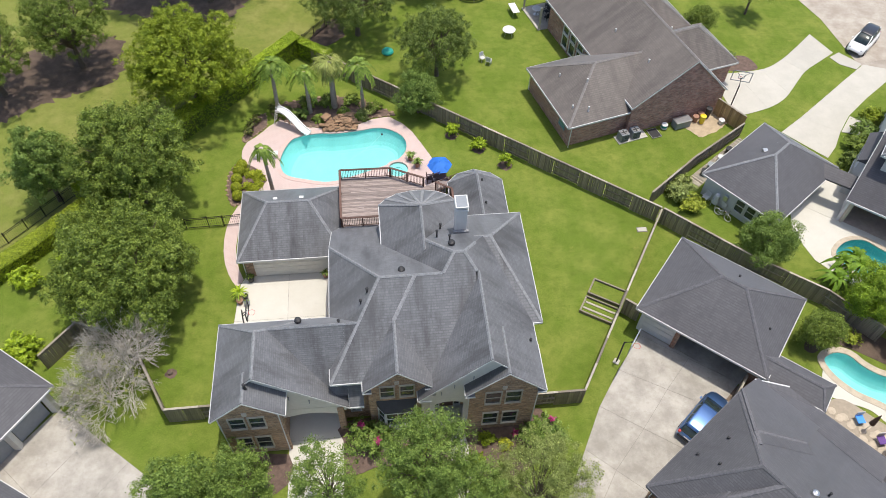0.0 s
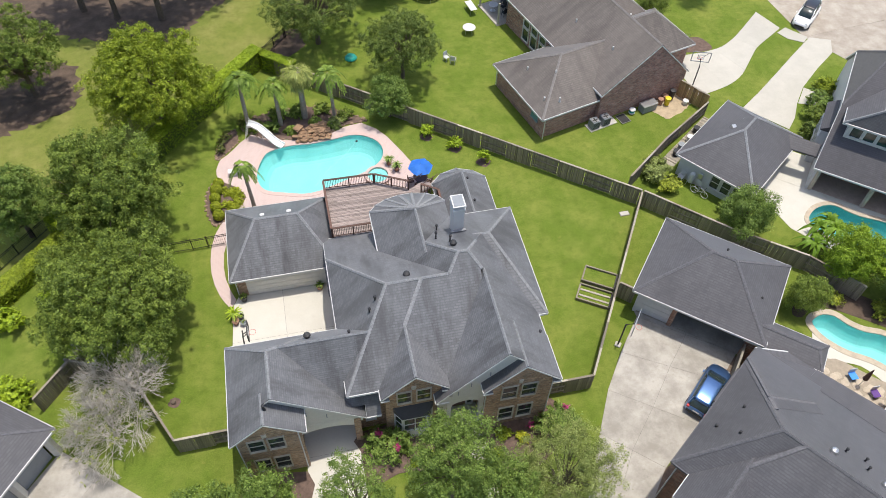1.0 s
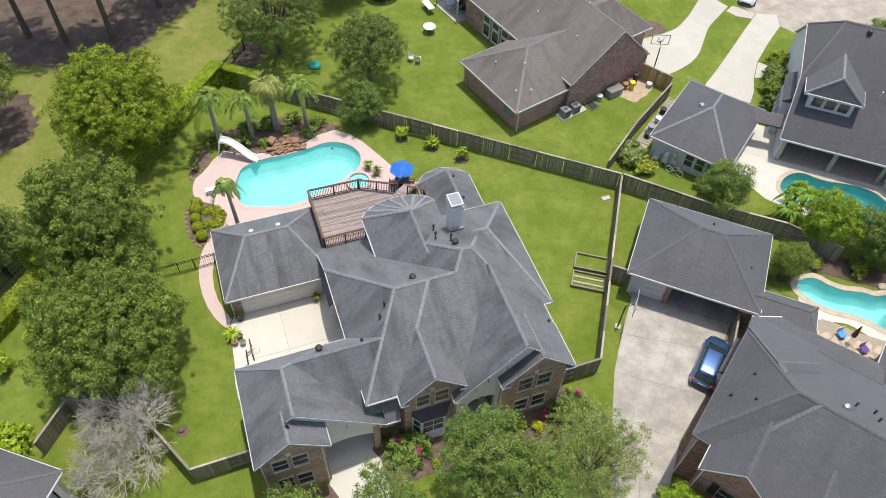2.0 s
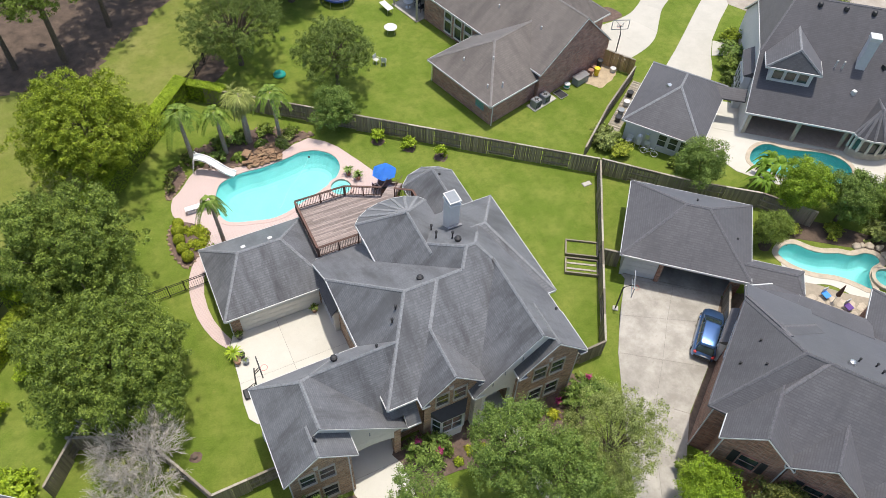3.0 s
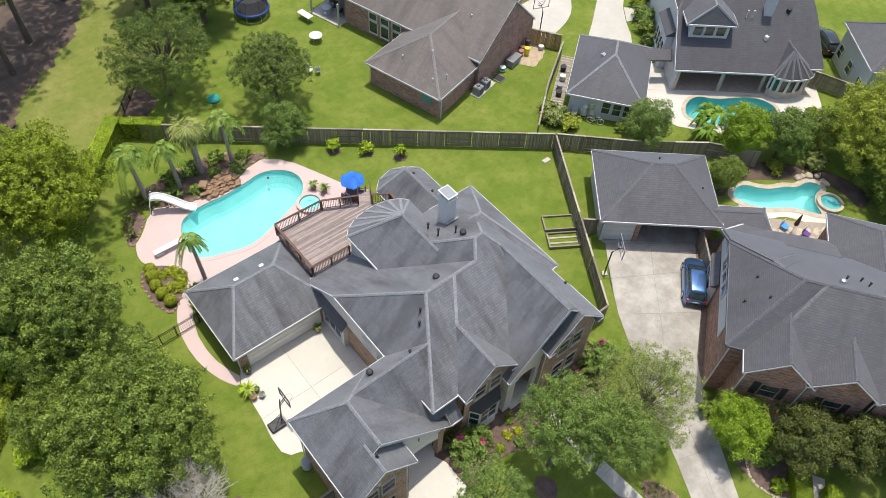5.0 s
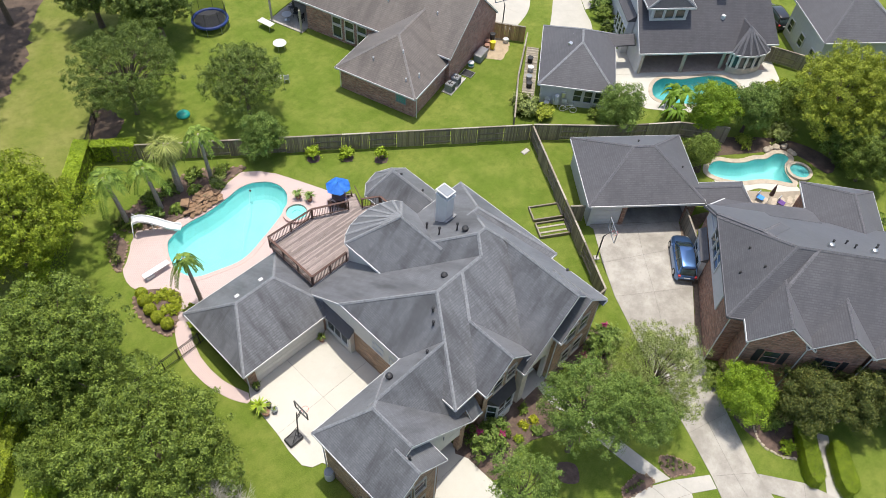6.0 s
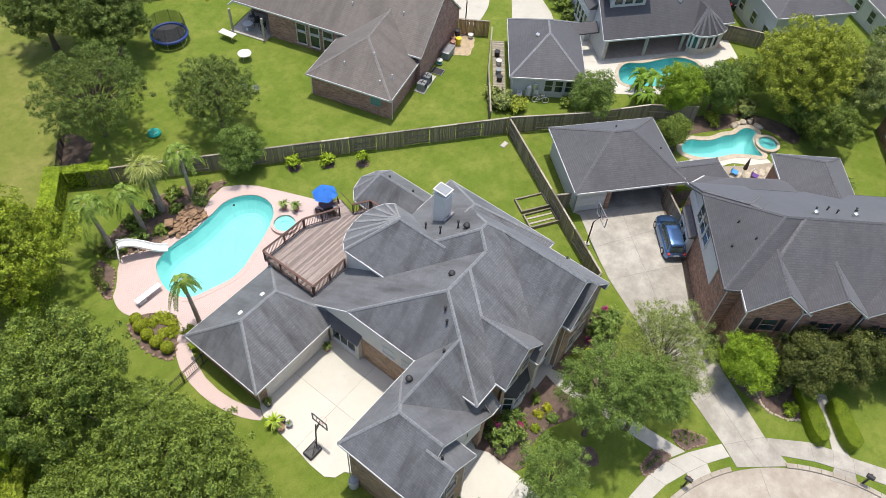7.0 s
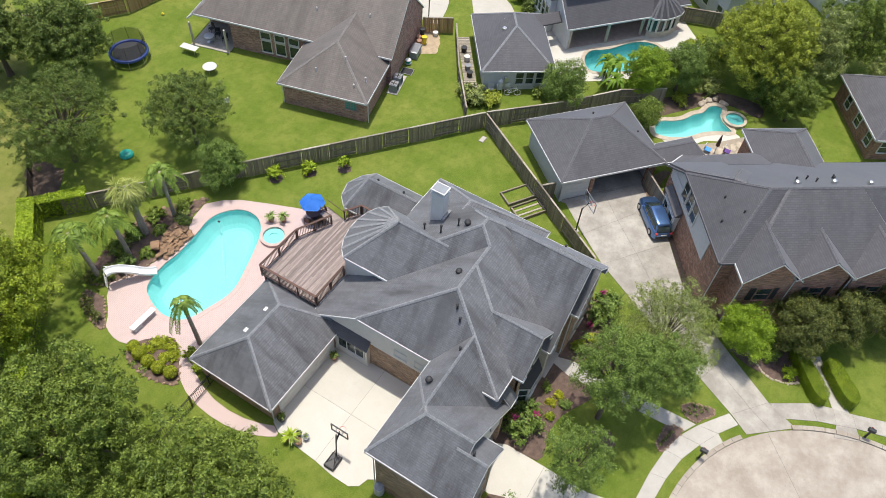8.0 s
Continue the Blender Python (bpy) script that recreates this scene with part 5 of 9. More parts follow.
# the bay window with its own roof
bay = [(-3.1, -6.66), (-2.65, -7.25), (-1.1, -7.25), (-0.65, -6.66)]
part("bay_wall", prism(bay, 0.0, 1.15), M_STUCCO, house, "pale panelled bay under the window")
part("bay_head", prism(bay, 2.95, 3.15), M_STUCCO, house)
part("bay_roof", prism([(-3.22, -6.66), (-2.73, -7.35), (-1.02, -7.35), (-0.53, -6.66)], 3.15, [3.8, 3.24, 3.24, 3.8]), plain("dark_sheet_metal", (0.045, 0.046, 0.05), 0.6, 0.2, 0.2, 4), house, "dark metal bay roof")
window(house, facing(-1.87, -7.19, 1.2, 0, -1), 1.4, 1.7, M_WHITE, (2, 2))
part("bay_core", prism([(-3.0, -6.66), (-2.6, -7.14), (-1.15, -7.14), (-0.75, -6.66)], 1.15, 2.95), M_GLASS, house, "dark glass of the bay")
window(house, facing(-2.86, -6.94, 1.2, -0.8, -0.6), 0.6, 1.7, M_WHITE, (1, 2))
window(house, facing(-0.89, -6.94, 1.2, 0.8, -0.6), 0.6, 1.7, M_WHITE, (1, 2))
# the porch: a wide shallow arch before the recessed door with its side lights
def arch_front(parent, x0, x1, pier, y, thick, spring, rise, top, mat, label):
    """A wall with a wide shallow arched opening between two piers."""
    pts = [(x0, 0.0), (x0 + pier, 0.0), (x0 + pier, spring)]
    half = (x1 - x0) / 2 - pier
    pts += [((x0 + x1) / 2 - half * cos(pi * k / 14), spring + rise * sin(pi * k / 14)) for k in range(1, 14)]
    pts += [(x1 - pier, spring), (x1 - pier, 0.0), (x1, 0.0), (x1, top), (x0, top)]
    bm = bmesh.new()
    near = [bm.verts.new((x, y, z)) for x, z in pts]
    far = [bm.verts.new((x, y + thick, z)) for x, z in pts]
    bm.faces.new(near)
    bm.faces.new(far[::-1])
    for k in range(len(pts)):
        bm.faces.new((near[k], far[k], far[(k + 1) % len(pts)], near[(k + 1) % len(pts)]))
    bmesh.ops.recalc_face_normals(bm, faces=list(bm.faces))
    return part("arch", bm, mat, parent, label)


arch_front(house, 0.25, 2.74, 0.3, -7.06, 0.3, 3.15, 0.5, 4.6, M_STUCCO, "pale wall over a wide arched porch")
door = part("front_door", soft_box(1.05, 1.95, -5.66, -5.6, 0.1, 2.2, 0.01), M_RAIL, house, "dark wooden front door")
part("door_handle", tube([(1.12, -5.68, 1.1), (1.12, -5.72, 1.1), (1.12, -5.72, 1.25)], 0.015), M_METAL, door)
for x in (0.78, 2.22):
    window(house, facing(x, -5.62, 0.3, 0, -1), 0.36, 1.9, M_WHITE, (1, 3))
    window(house, facing(x, -5.62, 2.45, 0, -1), 0.36, 0.8, M_WHITE, (1, 1))
window(house, facing(1.5, -5.62, 2.45, 0, -1), 0.9, 0.8, M_WHITE, (1, 1))
part("porch_step", soft_box(0.3, 2.7, -7.4, -5.65, 0.0, 0.1, 0.015), M_WALKS, house)
# white downspouts at the corners
for x, y, z in ((-12.74, -1.72, 5.5), (-12.82, 6.52, 2.3), (7.06, -7.5, 5.5), (2.68, -7.4, 5.5), (-5.6, -5.96, 5.5), (-12.78, -7.9, 5.5), (-9.12, -7.86, 5.5), (0.2, -6.7, 5.5)):
    part("downspout", tube([(x, y, 0.1), (x, y, z)], 0.045, 6), M_WHITE, house)
# the chimney: tall pale shaft, cap on posts
part("chimney", soft_box(2.85, 3.6, 3.35, 4.35, 6.2, 10.15, 0.02), M_WHITE, house, "tall pale sided chimney")
part("chimney_band", soft_box(2.78, 3.67, 3.28, 4.42, 10.152, 10.25, 0.015), M_WHITE, house)
for x in (2.9, 3.55):
    for y in (3.4, 4.3):
        part("cap_post", tube([(x, y, 10.25), (x, y, 10.5)], 0.03, 6), M_WHITE, house)
part("chimney_cap", soft_box(2.78, 3.67, 3.28, 4.42, 10.5, 10.6, 0.02), M_WHITE, house, "white metal chimney cap")
part("cap_tray", box(2.87, 3.58, 3.37, 4.33, 10.601, 10.612), M_GREYP, house, "grey sheet metal tray")
part("flashing", prism([(2.7, 3.15), (3.75, 3.15), (3.75, 3.35), (2.7, 3.35)], 7.6, 8.25), M_CAP, house)


def turbine(x, y, z):
    """A round black roof vent on its collar."""
    v = part("roof_vent", turned([(0.12, -0.25), (0.12, 0.1), (0.2, 0.14), (0.24, 0.26), (0.2, 0.38), (0.08, 0.44)], 14, (x, y, z)), M_BLACK, house, "round black roof vent")
    return v


def stack(x, y, z, h=0.55):
    v = part("vent_pipe", turned([(0.13, -0.3), (0.07, 0.02), (0.055, 0.06), (0.055, h), (0.1, h + 0.01), (0.1, h + 0.12), (0.03, h + 0.16)], 10, (x, y, z)), M_BLACK, house, "black vent pipe")
    return v


turbine(-1.05, -0.3, 8.85), turbine(2.3, 1.1, 9.5), turbine(-7.8, -2.4, 7.0)
stack(-3.3, -1.55, 8.4), stack(-3.75, -2.05, 7.9), stack(1.5, 2.65, 8.5), stack(2.25, 1.75, 9.1), stack(1.9, 4.2, 7.3), stack(-5.2, -3.0, 7.6, 0.2), stack(6.9, -4.6, 6.25, 0.2), stack(-10.7, -7.2, 8.0, 0.2), stack(5.9, 8.6, 4.6, 0.2), stack(5.9, 11.0, 4.5, 0.25)
for x, y in ((-10.15, 10.45), (-8.15, 10.45)):
    part("skylight", soft_box(x - 0.17, x + 0.17, y - 0.14, y + 0.14, 4.45, 4.62, 0.03), M_WHITE, house, "small white roof vent")


# ---- neighbouring houses ----
def local_roof(parent, plan, pts, planes, mat, cap, **kw):
    return roof(parent, [plan.xy(*p) for p in pts], planes, mat, cap, **kw)


def out_of(plan, u, v, z, nu, nv):
    x, y = plan.xy(u, v)
    n = plan.m.to_3x3() @ Vector((nu, nv, 0))
    return facing(x, y, z, n.x, n.y)


def vent(parent, x, y, z, mat, r=0.2, h=0.35):
    return part("roof_vent", turned([(r * 0.6, -0.3), (r * 0.6, 0.06), (r, 0.1), (r * 1.05, h * 0.6), (r * 0.8, h), (r * 0.25, h * 1.15)], 12, (x, y, z)), mat, parent)


def pipe(parent, x, y, z, mat, h=0.45):
    return part("vent_pipe", turned([(0.12, -0.3), (0.06, 0.0), (0.05, h), (0.085, h + 0.01), (0.085, h + 0.09), (0.03, h + 0.12)], 8, (x, y, z)), mat, parent)


# the neighbour's detached garage
ng = thing("garage", "detached two-bay garage with a dark grey hipped roof", "garage")
NG = Plan(15.71, -0.62, -40.8)
NGR = rect(0, 9.78, 0, 8.05)
local_roof(ng, NG, NGR, [(2.95, 0.678)] * 4, M_ROOF2, M_CAP2)
NG_IN = [(0.45, 0.45), (9.3, 0.45), (9.3, 7.6), (0.45, 7.6)]
for a, b in zip(NG_IN[1:], NG_IN[2:] + NG_IN[:1]):
    wall_run(ng, [NG.xy(*a), NG.xy(*b)], 0, 2.8, M_GREYSIDE, closed=False)
for u0, u1 in ((0.45, 0.75), (3.15, 3.5), (8.6, 9.3)):
    part("pier", add_prism(bmesh.new(), [NG.xy(u0, 0.45), NG.xy(u1, 0.45), NG.xy(u1, 0.75), NG.xy(u0, 0.75)], 0, 2.8), M_BRICK3 if u0 > 1 else M_GREYSIDE, ng)
part("header", add_prism(bmesh.new(), [NG.xy(0.75, 0.5), NG.xy(8.6, 0.5), NG.xy(8.6, 0.7), NG.xy(0.75, 0.7)], 2.3, 2.8), M_GREYSIDE, ng)
gd = part("garage_door", add_prism(bmesh.new(), [NG.xy(0.75, 0.6), NG.xy(3.15, 0.6), NG.xy(3.15, 0.66), NG.xy(0.75, 0.66)], 0.03, 2.3), M_GREYSIDE, ng, "pale closed garage door")
for k in range(4):
    part("panel", add_prism(bmesh.new(), [NG.xy(0.82, 0.575), NG.xy(3.08, 0.575), NG.xy(3.08, 0.602), NG.xy(0.82, 0.602)], 0.08 + 0.56 * k, 0.58 + 0.56 * k), M_GREYSIDE, gd)
part("floor", add_prism(bmesh.new(), [NG.xy(0.6, 0.6), NG.xy(9.2, 0.6), NG.xy(9.2, 7.4), NG.xy(0.6, 7.4)], -0.05, 0.04), M_DRIVE, ng, "bare concrete garage floor")
for u, v in ((5.0, 2.5),):
    vent_xy = NG.xy(u, 8.05 - v)
    pipe(ng, *vent_xy, 2.95 + 0.678 * min(v, 4.0), M_BLACK, 0.12)
pipe(ng, *NG.xy(8.4, 3.2), 3.8, M_BLACK, 0.12)
slabs("driveway_apron", "stained concrete apron before the garage doors", M_DRIVE, [[(16.5, -1.2), lerp2((16.5, -1.2), (22.6, -5.7), 0.5), NG.xy(4.6, 0.58), NG.xy(0.5, 0.58)], [lerp2((16.5, -1.2), (22.6, -5.7), 0.5), (22.6, -5.7), NG.xy(9.2, 0.58), NG.xy(4.6, 0.58)]])
# breezeway between garage and house
bz = thing("breezeway", "shingled breezeway roof between garage and house", "breezeway")
local_roof(bz, NG, rect(8.3, 13.75, 0.1, 2.5), [(2.72, 0.63), (2.72, 1.1), (2.72, 0.63), None], M_ROOF2, M_CAP2, inner=(3,))
for u, v in ((10.4, 2.2), (12.6, 2.2)):
    x, y = NG.xy(u, v)
    part("post", soft_box(x - 0.1, x + 0.1, y - 0.1, y + 0.1, 0, 2.7, 0.015), M_WHITE, bz)

# the brick house behind that drive
nh = thing("house", "large dark brick house with a dark grey gabled roof", "house")
NH = Plan(11.89, -14.43, -54.5)  # u runs along the front, v to the back
NHR = rect(0, 19.5, 0, 12.3)
NHP = [(6.25, 1.0), (6.25, 1.0), (3.85, 0.72), (6.25, 1.04)]
local_roof(nh, NH, NHR, NHP, M_ROOF2, M_CAP2, trim=M_CAP2)
# the front body stands forward of the west corner: its own west and front slopes rise to the same ridge
local_roof(nh, NH, rect(1.15, 14.2, -1.1, 3.75), [(6.5, 0.72), (6.25, 0.98), None, (6.25, 0.98)], M_ROOF2, M_CAP2, trim=None, inner=(2,), caps=False)


def cap_strip(parent, plan, a, b, mat, w=0.13, lift=0.045):
    """A row of cap shingles along a ridge or hip between two points (u, v, z) of a plan."""
    l = hypot(b[0] - a[0], b[1] - a[1])
    nu, nv = -(b[1] - a[1]) / l * w, (b[0] - a[0]) / l * w
    m = plan.m.to_4x4()
    bm = bmesh.new()
    rows = [[bm.verts.new(m @ Vector((p[0] + k * nu, p[1] + k * nv, p[2] + h))) for k, h in ((-1, -0.12), (-0.9, lift * 0.1), (0, lift), (0.9, lift * 0.1), (1, -0.12))] for p in (a, b)]
    for k in range(4):
        bm.faces.new((rows[0][k], rows[0][k + 1], rows[1][k + 1], rows[1][k]))
    bm.faces.new(rows[0][::-1])
    bm.faces.new(rows[1])
    bmesh.ops.recalc_face_normals(bm, faces=list(bm.faces))
    part("ridge_cap", bm, mat, parent)


cap_strip(nh, NH, (3.31, 1.51, 8.38), (4.97, 3.75, 9.99), M_CAP2)
for u, w in ((1.15, 4.4), (5.0, 4.4), (9.2, 4.6)):
    g = rect(u, u + w, -1.75, 4.0)
    gp = [None, (6.45, 0.85), None, (6.45, 0.85)] if u > 2 else [None, (6.32, 0.92), None, (6.265, 0.98)]
    local_roof(nh, NH, g, gp, M_ROOF2, M_CAP2, inner=(2,))
    gable_wall(nh, [NH.xy(*p) for p in g], gp, 0, M_BRICK3, 0.0, 0.35)
    window(nh, out_of(NH, u + w / 2, -1.42, 3.7, 0, -1), 1.1, 1.4, M_BRICK3, (1, 2))
    for s in (-0.85, 0.85):
        m = out_of(NH, u + w / 2 + s, -1.41, 3.7, 0, -1)
        part("shutter", box(-0.22, 0.22, 0.0, 0.05, 0, 1.4, m), M_BLACK, nh, "black shutter")
    window(nh, out_of(NH, u + w / 2, -1.42, 0.8, 0, -1), 1.3, 1.5, M_BRICK3, (2, 2))
for u, w in ((1.15, 4.4), (5.0, 4.4), (9.2, 4.6)):
    for q in (u + 0.35, u + w - 0.55):
        part("gable_cheek", add_prism(bmesh.new(), [NH.xy(q, -1.2), NH.xy(q + 0.2, -1.2), NH.xy(q + 0.2, 0.38), NH.xy(q, 0.38)], 3.702, 6.35), M_BRICK3, nh)
NHW = [(0.4, 0.4), (1.5, 0.4), (1.5, -1.35), (13.4, -1.35), (13.4, 0.4), (19.1, 0.4), (19.1, 11.9), (0.4, 11.9)]
wall_run(nh, [NH.xy(*p) for p in NHW], 0, 3.7, M_BRICK3)
wall_run(nh, [NH.xy(*p) for p in ((0.4, 0.4), (19.1, 0.4), (19.1, 8.8), (0.4, 8.8))], 3.7, 6.1, M_BRICK3)
# pale west side with tall windows over the drive
part("siding", add_prism(bmesh.new(), [NH.xy(0.33, 2.6), NH.xy(0.397, 2.6), NH.xy(0.397, 11.6), NH.xy(0.33, 11.6)], 3.2, 4.3), M_GREYSIDE, nh, "pale grey siding")
part("siding", add_prism(bmesh.new(), [NH.xy(0.33, 2.6), NH.xy(0.397, 2.6), NH.xy(0.397, 8.9), NH.xy(0.33, 8.9)], 4.302, 6.05), M_GREYSIDE, nh, "pale grey siding")
for v in (6.0, 7.15, 8.3):
    window(nh, out_of(NH, 0.33, v, 3.9, -1, 0), 0.95, 1.7, M_WHITE, (1, 2))
part("side_bay", add_prism(bmesh.new(), [NH.xy(-0.05, 7.7), NH.xy(0.38, 7.7), NH.xy(0.38, 10.6), NH.xy(-0.05, 10.6)], 0, 2.5), M_GREYSIDE, nh, "pale side bay")
part("side_bay_roof", add_prism(bmesh.new(), [NH.xy(-0.2, 7.5), NH.xy(0.32, 7.5), NH.xy(0.32, 10.8), NH.xy(-0.2, 10.8)], [2.5] * 4, [2.6, 3.0, 3.0, 2.6]), M_ROOF2, nh)
for v in (8.4, 9.8):
    window(nh, out_of(NH, -0.05, v, 0.7, -1, 0), 0.9, 1.3, M_WHITE, (1, 2))
for u, v in ((0.42, 0.3), (1.45, -1.45), (5.2, -1.45), (9.3, -1.45)):
    x, y = NH.xy(u, v)
    part("downspout", tube([(x, y, 0.1), (x, y, 6.0)], 0.045, 6), M_WHITE, nh)
part("wall", add_prism(bmesh.new(), [NH.xy(0.4, 8.8), NH.xy(0.6, 8.8), NH.xy(0.6, 11.9), NH.xy(0.4, 11.9)], 3.702, [6.0, 6.0, 3.98, 3.98]), M_GREYSIDE, nh)
# rear wing, one storey
local_roof(nh, NH, rect(8.6, 14.6, 8.6, 17.6), [None, (2.95, 0.75), (2.95, 0.75), (2.95, 0.75)], M_ROOF2, M_CAP2, inner=(0,))
wall_run(nh, [NH.xy(*p) for p in ((9.0, 11.9), (14.2, 11.9), (14.2, 17.2), (9.0, 17.2))], 0, 2.9, M_BRICK3)
for pts, z0, fall in ((((0.06, 9.3), (2.2, 6.1), (4.6, 9.2), (4.6, 12.25), (0.06, 12.25)), 4.14, 0.72), ):
    tops = [z0 - fall * (v - 12.2) for u, v in pts]
    part("roof", add_prism(bmesh.new(), [NH.xy(*q) for q in pts], [z - 0.3 for z in tops], tops), M_ROOF2, nh)
ledge = [(0.0, 8.85), (2.3, 5.6), (2.2, 6.1), (0.0, 9.35)]
part("roof", add_prism(bmesh.new(), [NH.xy(*q) for q in ledge], [6.1 + 1.04 * q[0] for q in ledge], [6.256 + 1.04 * q[0] for q in ledge]), M_ROOF2, nh)
cap_strip(nh, NH, (0.02, 9.32, 6.25), (2.2, 6.1, 8.54), M_CAP2)
cap_strip(nh, NH, (2.2, 6.1, 8.54), (4.6, 9.2, 6.3), M_CAP2)
cap_strip(nh, NH, (2.2, 6.1, 8.52), (2.85, 5.4, 8.85), M_CAP2)
step = [(2.2, 6.1), (2.85, 5.65), (5.25, 8.75), (4.6, 9.2)]
part("roof", add_prism(bmesh.new(), [NH.xy(*q) for q in step], [8.0, 7.9, 6.0, 6.0], [4.14 - 0.72 * (6.1 - 12.2), 3.87 + 0.72 * (12.3 - 5.65), 3.87 + 0.72 * (12.3 - 8.75), 4.14 - 0.72 * (9.2 - 12.2)]), M_ROOF2, nh)
for pts, tops in ((((0.0, 11.9), (3.6, 11.9), (3.9, 13.95), (1.8, 13.6)), (4.15, 4.16, 3.2, 3.6)), (((3.603, 11.9), (9.0, 11.9), (9.0, 14.45), (3.903, 13.95)), (4.16, 4.16, 2.96, 3.2))):
    part("roof", add_prism(bmesh.new(), [NH.xy(*q) for q in pts], [z - 0.25 for z in tops], list(tops)), M_ROOF2, nh)
part("fascia", add_prism(bmesh.new(), [NH.xy(*q) for q in ((0.0, 11.92), (1.8, 13.62), (1.74, 13.68), (-0.06, 11.98))], [3.9, 3.35, 3.35, 3.9], [4.16, 3.61, 3.61, 4.16]), M_WHITE, nh)
part("fascia", add_prism(bmesh.new(), [NH.xy(*q) for q in ((3.9, 13.953), (9.0, 14.453), (9.0, 14.52), (3.9, 14.02))], [2.92, 2.7, 2.7, 2.92], [3.19, 2.96, 2.96, 3.19]), M_CAP2, nh)
wall_run(nh, [NH.xy(*p) for p in ((8.8, 14.1), (4.2, 13.6))], 0, 2.7, M_BRICK3, closed=False)
for u, v, r in ((6.3, 5.0, 0.22), (9.2, 5.1, 0.22), (11.6, 4.6, 0.22)):
    vent(nh, *NH.xy(u, v), 3.85 + 0.72 * (12.3 - v) - 0.05, M_METAL, r)
for u, v in ((6.9, 6.0), (8.0, 6.4), (8.2, 5.6), (10.2, 6.6), (9.8, 6.0), (2.0, 3.0), (1.4, 5.0), (0.8, 3.2)):
    pipe(nh, *NH.xy(u, v), min(3.85 + 0.72 * (12.3 - v), 6.25 + 1.04 * u, 6.25 + v) - 0.02, M_BLACK, 0.3 if v > 5.5 else 0.12)

# the brown brick house beyond the back fence
bh = thing("house", "low red-brown brick house with a brown-grey roof", "house")
BH = Plan(14.89, 18.29, 15.3)
BM = rect(6.0, 16.25, 0.0, 21.5)
BMP = [None, (2.6, 0.97), (2.6, 0.9), (3.26, 0.66)]
local_roof(bh, BH, BM, BMP, M_ROOF3, M_CAP3)
gable_wall(bh, [BH.xy(*p) for p in BM], BMP, 0, M_BRICK2, 0.0, 0.12)
local_roof(bh, BH, rect(-0.1, 10.5, 0.27, 9.05), [(2.58, 0.62), None, (2.58, 0.62), (2.58, 0.62)], M_ROOF3, M_CAP3, inner=(1,))
local_roof(bh, BH, rect(13.0, 19.6, 3.0, 9.6), [(2.6, 0.8), (2.6, 0.8), (2.6, 0.8), None], M_ROOF3, M_CAP3, inner=(3,))
local_roof(bh, BH, rect(13.0, 18.4, 8.6, 15.5), [(2.6, 0.8), (2.6, 0.8), (2.6, 0.8), None], M_ROOF3, M_CAP3, inner=(3,))
wall_run(bh, [BH.xy(*p) for p in ((0.3, 0.6), (6.15, 0.6), (6.15, 0.35), (16.0, 0.35), (16.0, 3.4), (19.2, 3.4), (19.2, 9.2), (18.0, 9.2), (18.0, 15.1), (15.9, 15.1), (15.9, 21.1), (9.4, 21.1), (9.4, 17.0), (6.3, 17.0), (6.3, 8.7), (0.3, 8.7))], 0, 2.5, M_BRICK2)
part("wall", add_prism(bmesh.new(), [BH.xy(6.3, 8.7), BH.xy(6.5, 8.7), BH.xy(6.5, 17.0), BH.xy(6.3, 17.0)], 2.502, 3.25), M_BRICK2, bh)
window(bh, out_of(BH, 0.3, 2.0, 1.2, -1, 0), 1.0, 0.9, M_GREYP, (4, 4), 0.06, pane_mat=M_TEAL)
for v in (10.2, 11.7, 13.2):
    window(bh, out_of(BH, 6.3, v, 0.45, -1, 0), 1.0, 1.3, M_STUCCO, (1, 1), 0.12)
    window(bh, out_of(BH, 6.3, v, 2.0, -1, 0), 1.0, 0.75, M_STUCCO, (1, 1), 0.12)
part("porch_floor", add_prism(bmesh.new(), [BH.xy(5.2, 17.0), BH.xy(9.4, 17.0), BH.xy(9.4, 21.2), BH.xy(5.2, 21.2)], -0.05, 0.08), M_DRIVE, bh, "grey concrete porch floor")
for u, v in ((5.4, 21.0), (9.2, 21.0), (5.4, 17.2)):
    x, y = BH.xy(u, v)
    part("porch_post", soft_box(x - 0.09, x + 0.09, y - 0.09, y + 0.09, 0, 2.6, 0.02), M_TAN, bh)
window(bh, out_of(BH, 11.6, 0.35, 0.9, 0, -1), 0.5, 1.3, M_STUCCO, (1, 2))
for u, v in ((0.25, 0.3), (0.25, 8.75), (15.95, 0.2)):
    x, y = BH.xy(u, v)
    part("downspout", tube([(x, y, 0.1), (x, y, 2.4)], 0.045, 6), M_WHITE, bh)
for u, v in ((3.0, 3.4), (1.6, 5.8), (1.0, 1.9), (2.2, 1.2), (8.6, 8.5), (9.0, 3.2), (10.0, 12.0), (12.9, 6.0)):
    zz = 2.6 + 0.62 * min(v, 9.05 - v, u + 0.1) if u < 5 else 2.6 + (0.66 * (u - 5) if u < 11.7 else 0.97 * (16.25 - u))
    pipe(bh, *BH.xy(u, v), zz, M_WHITE, 0.2)

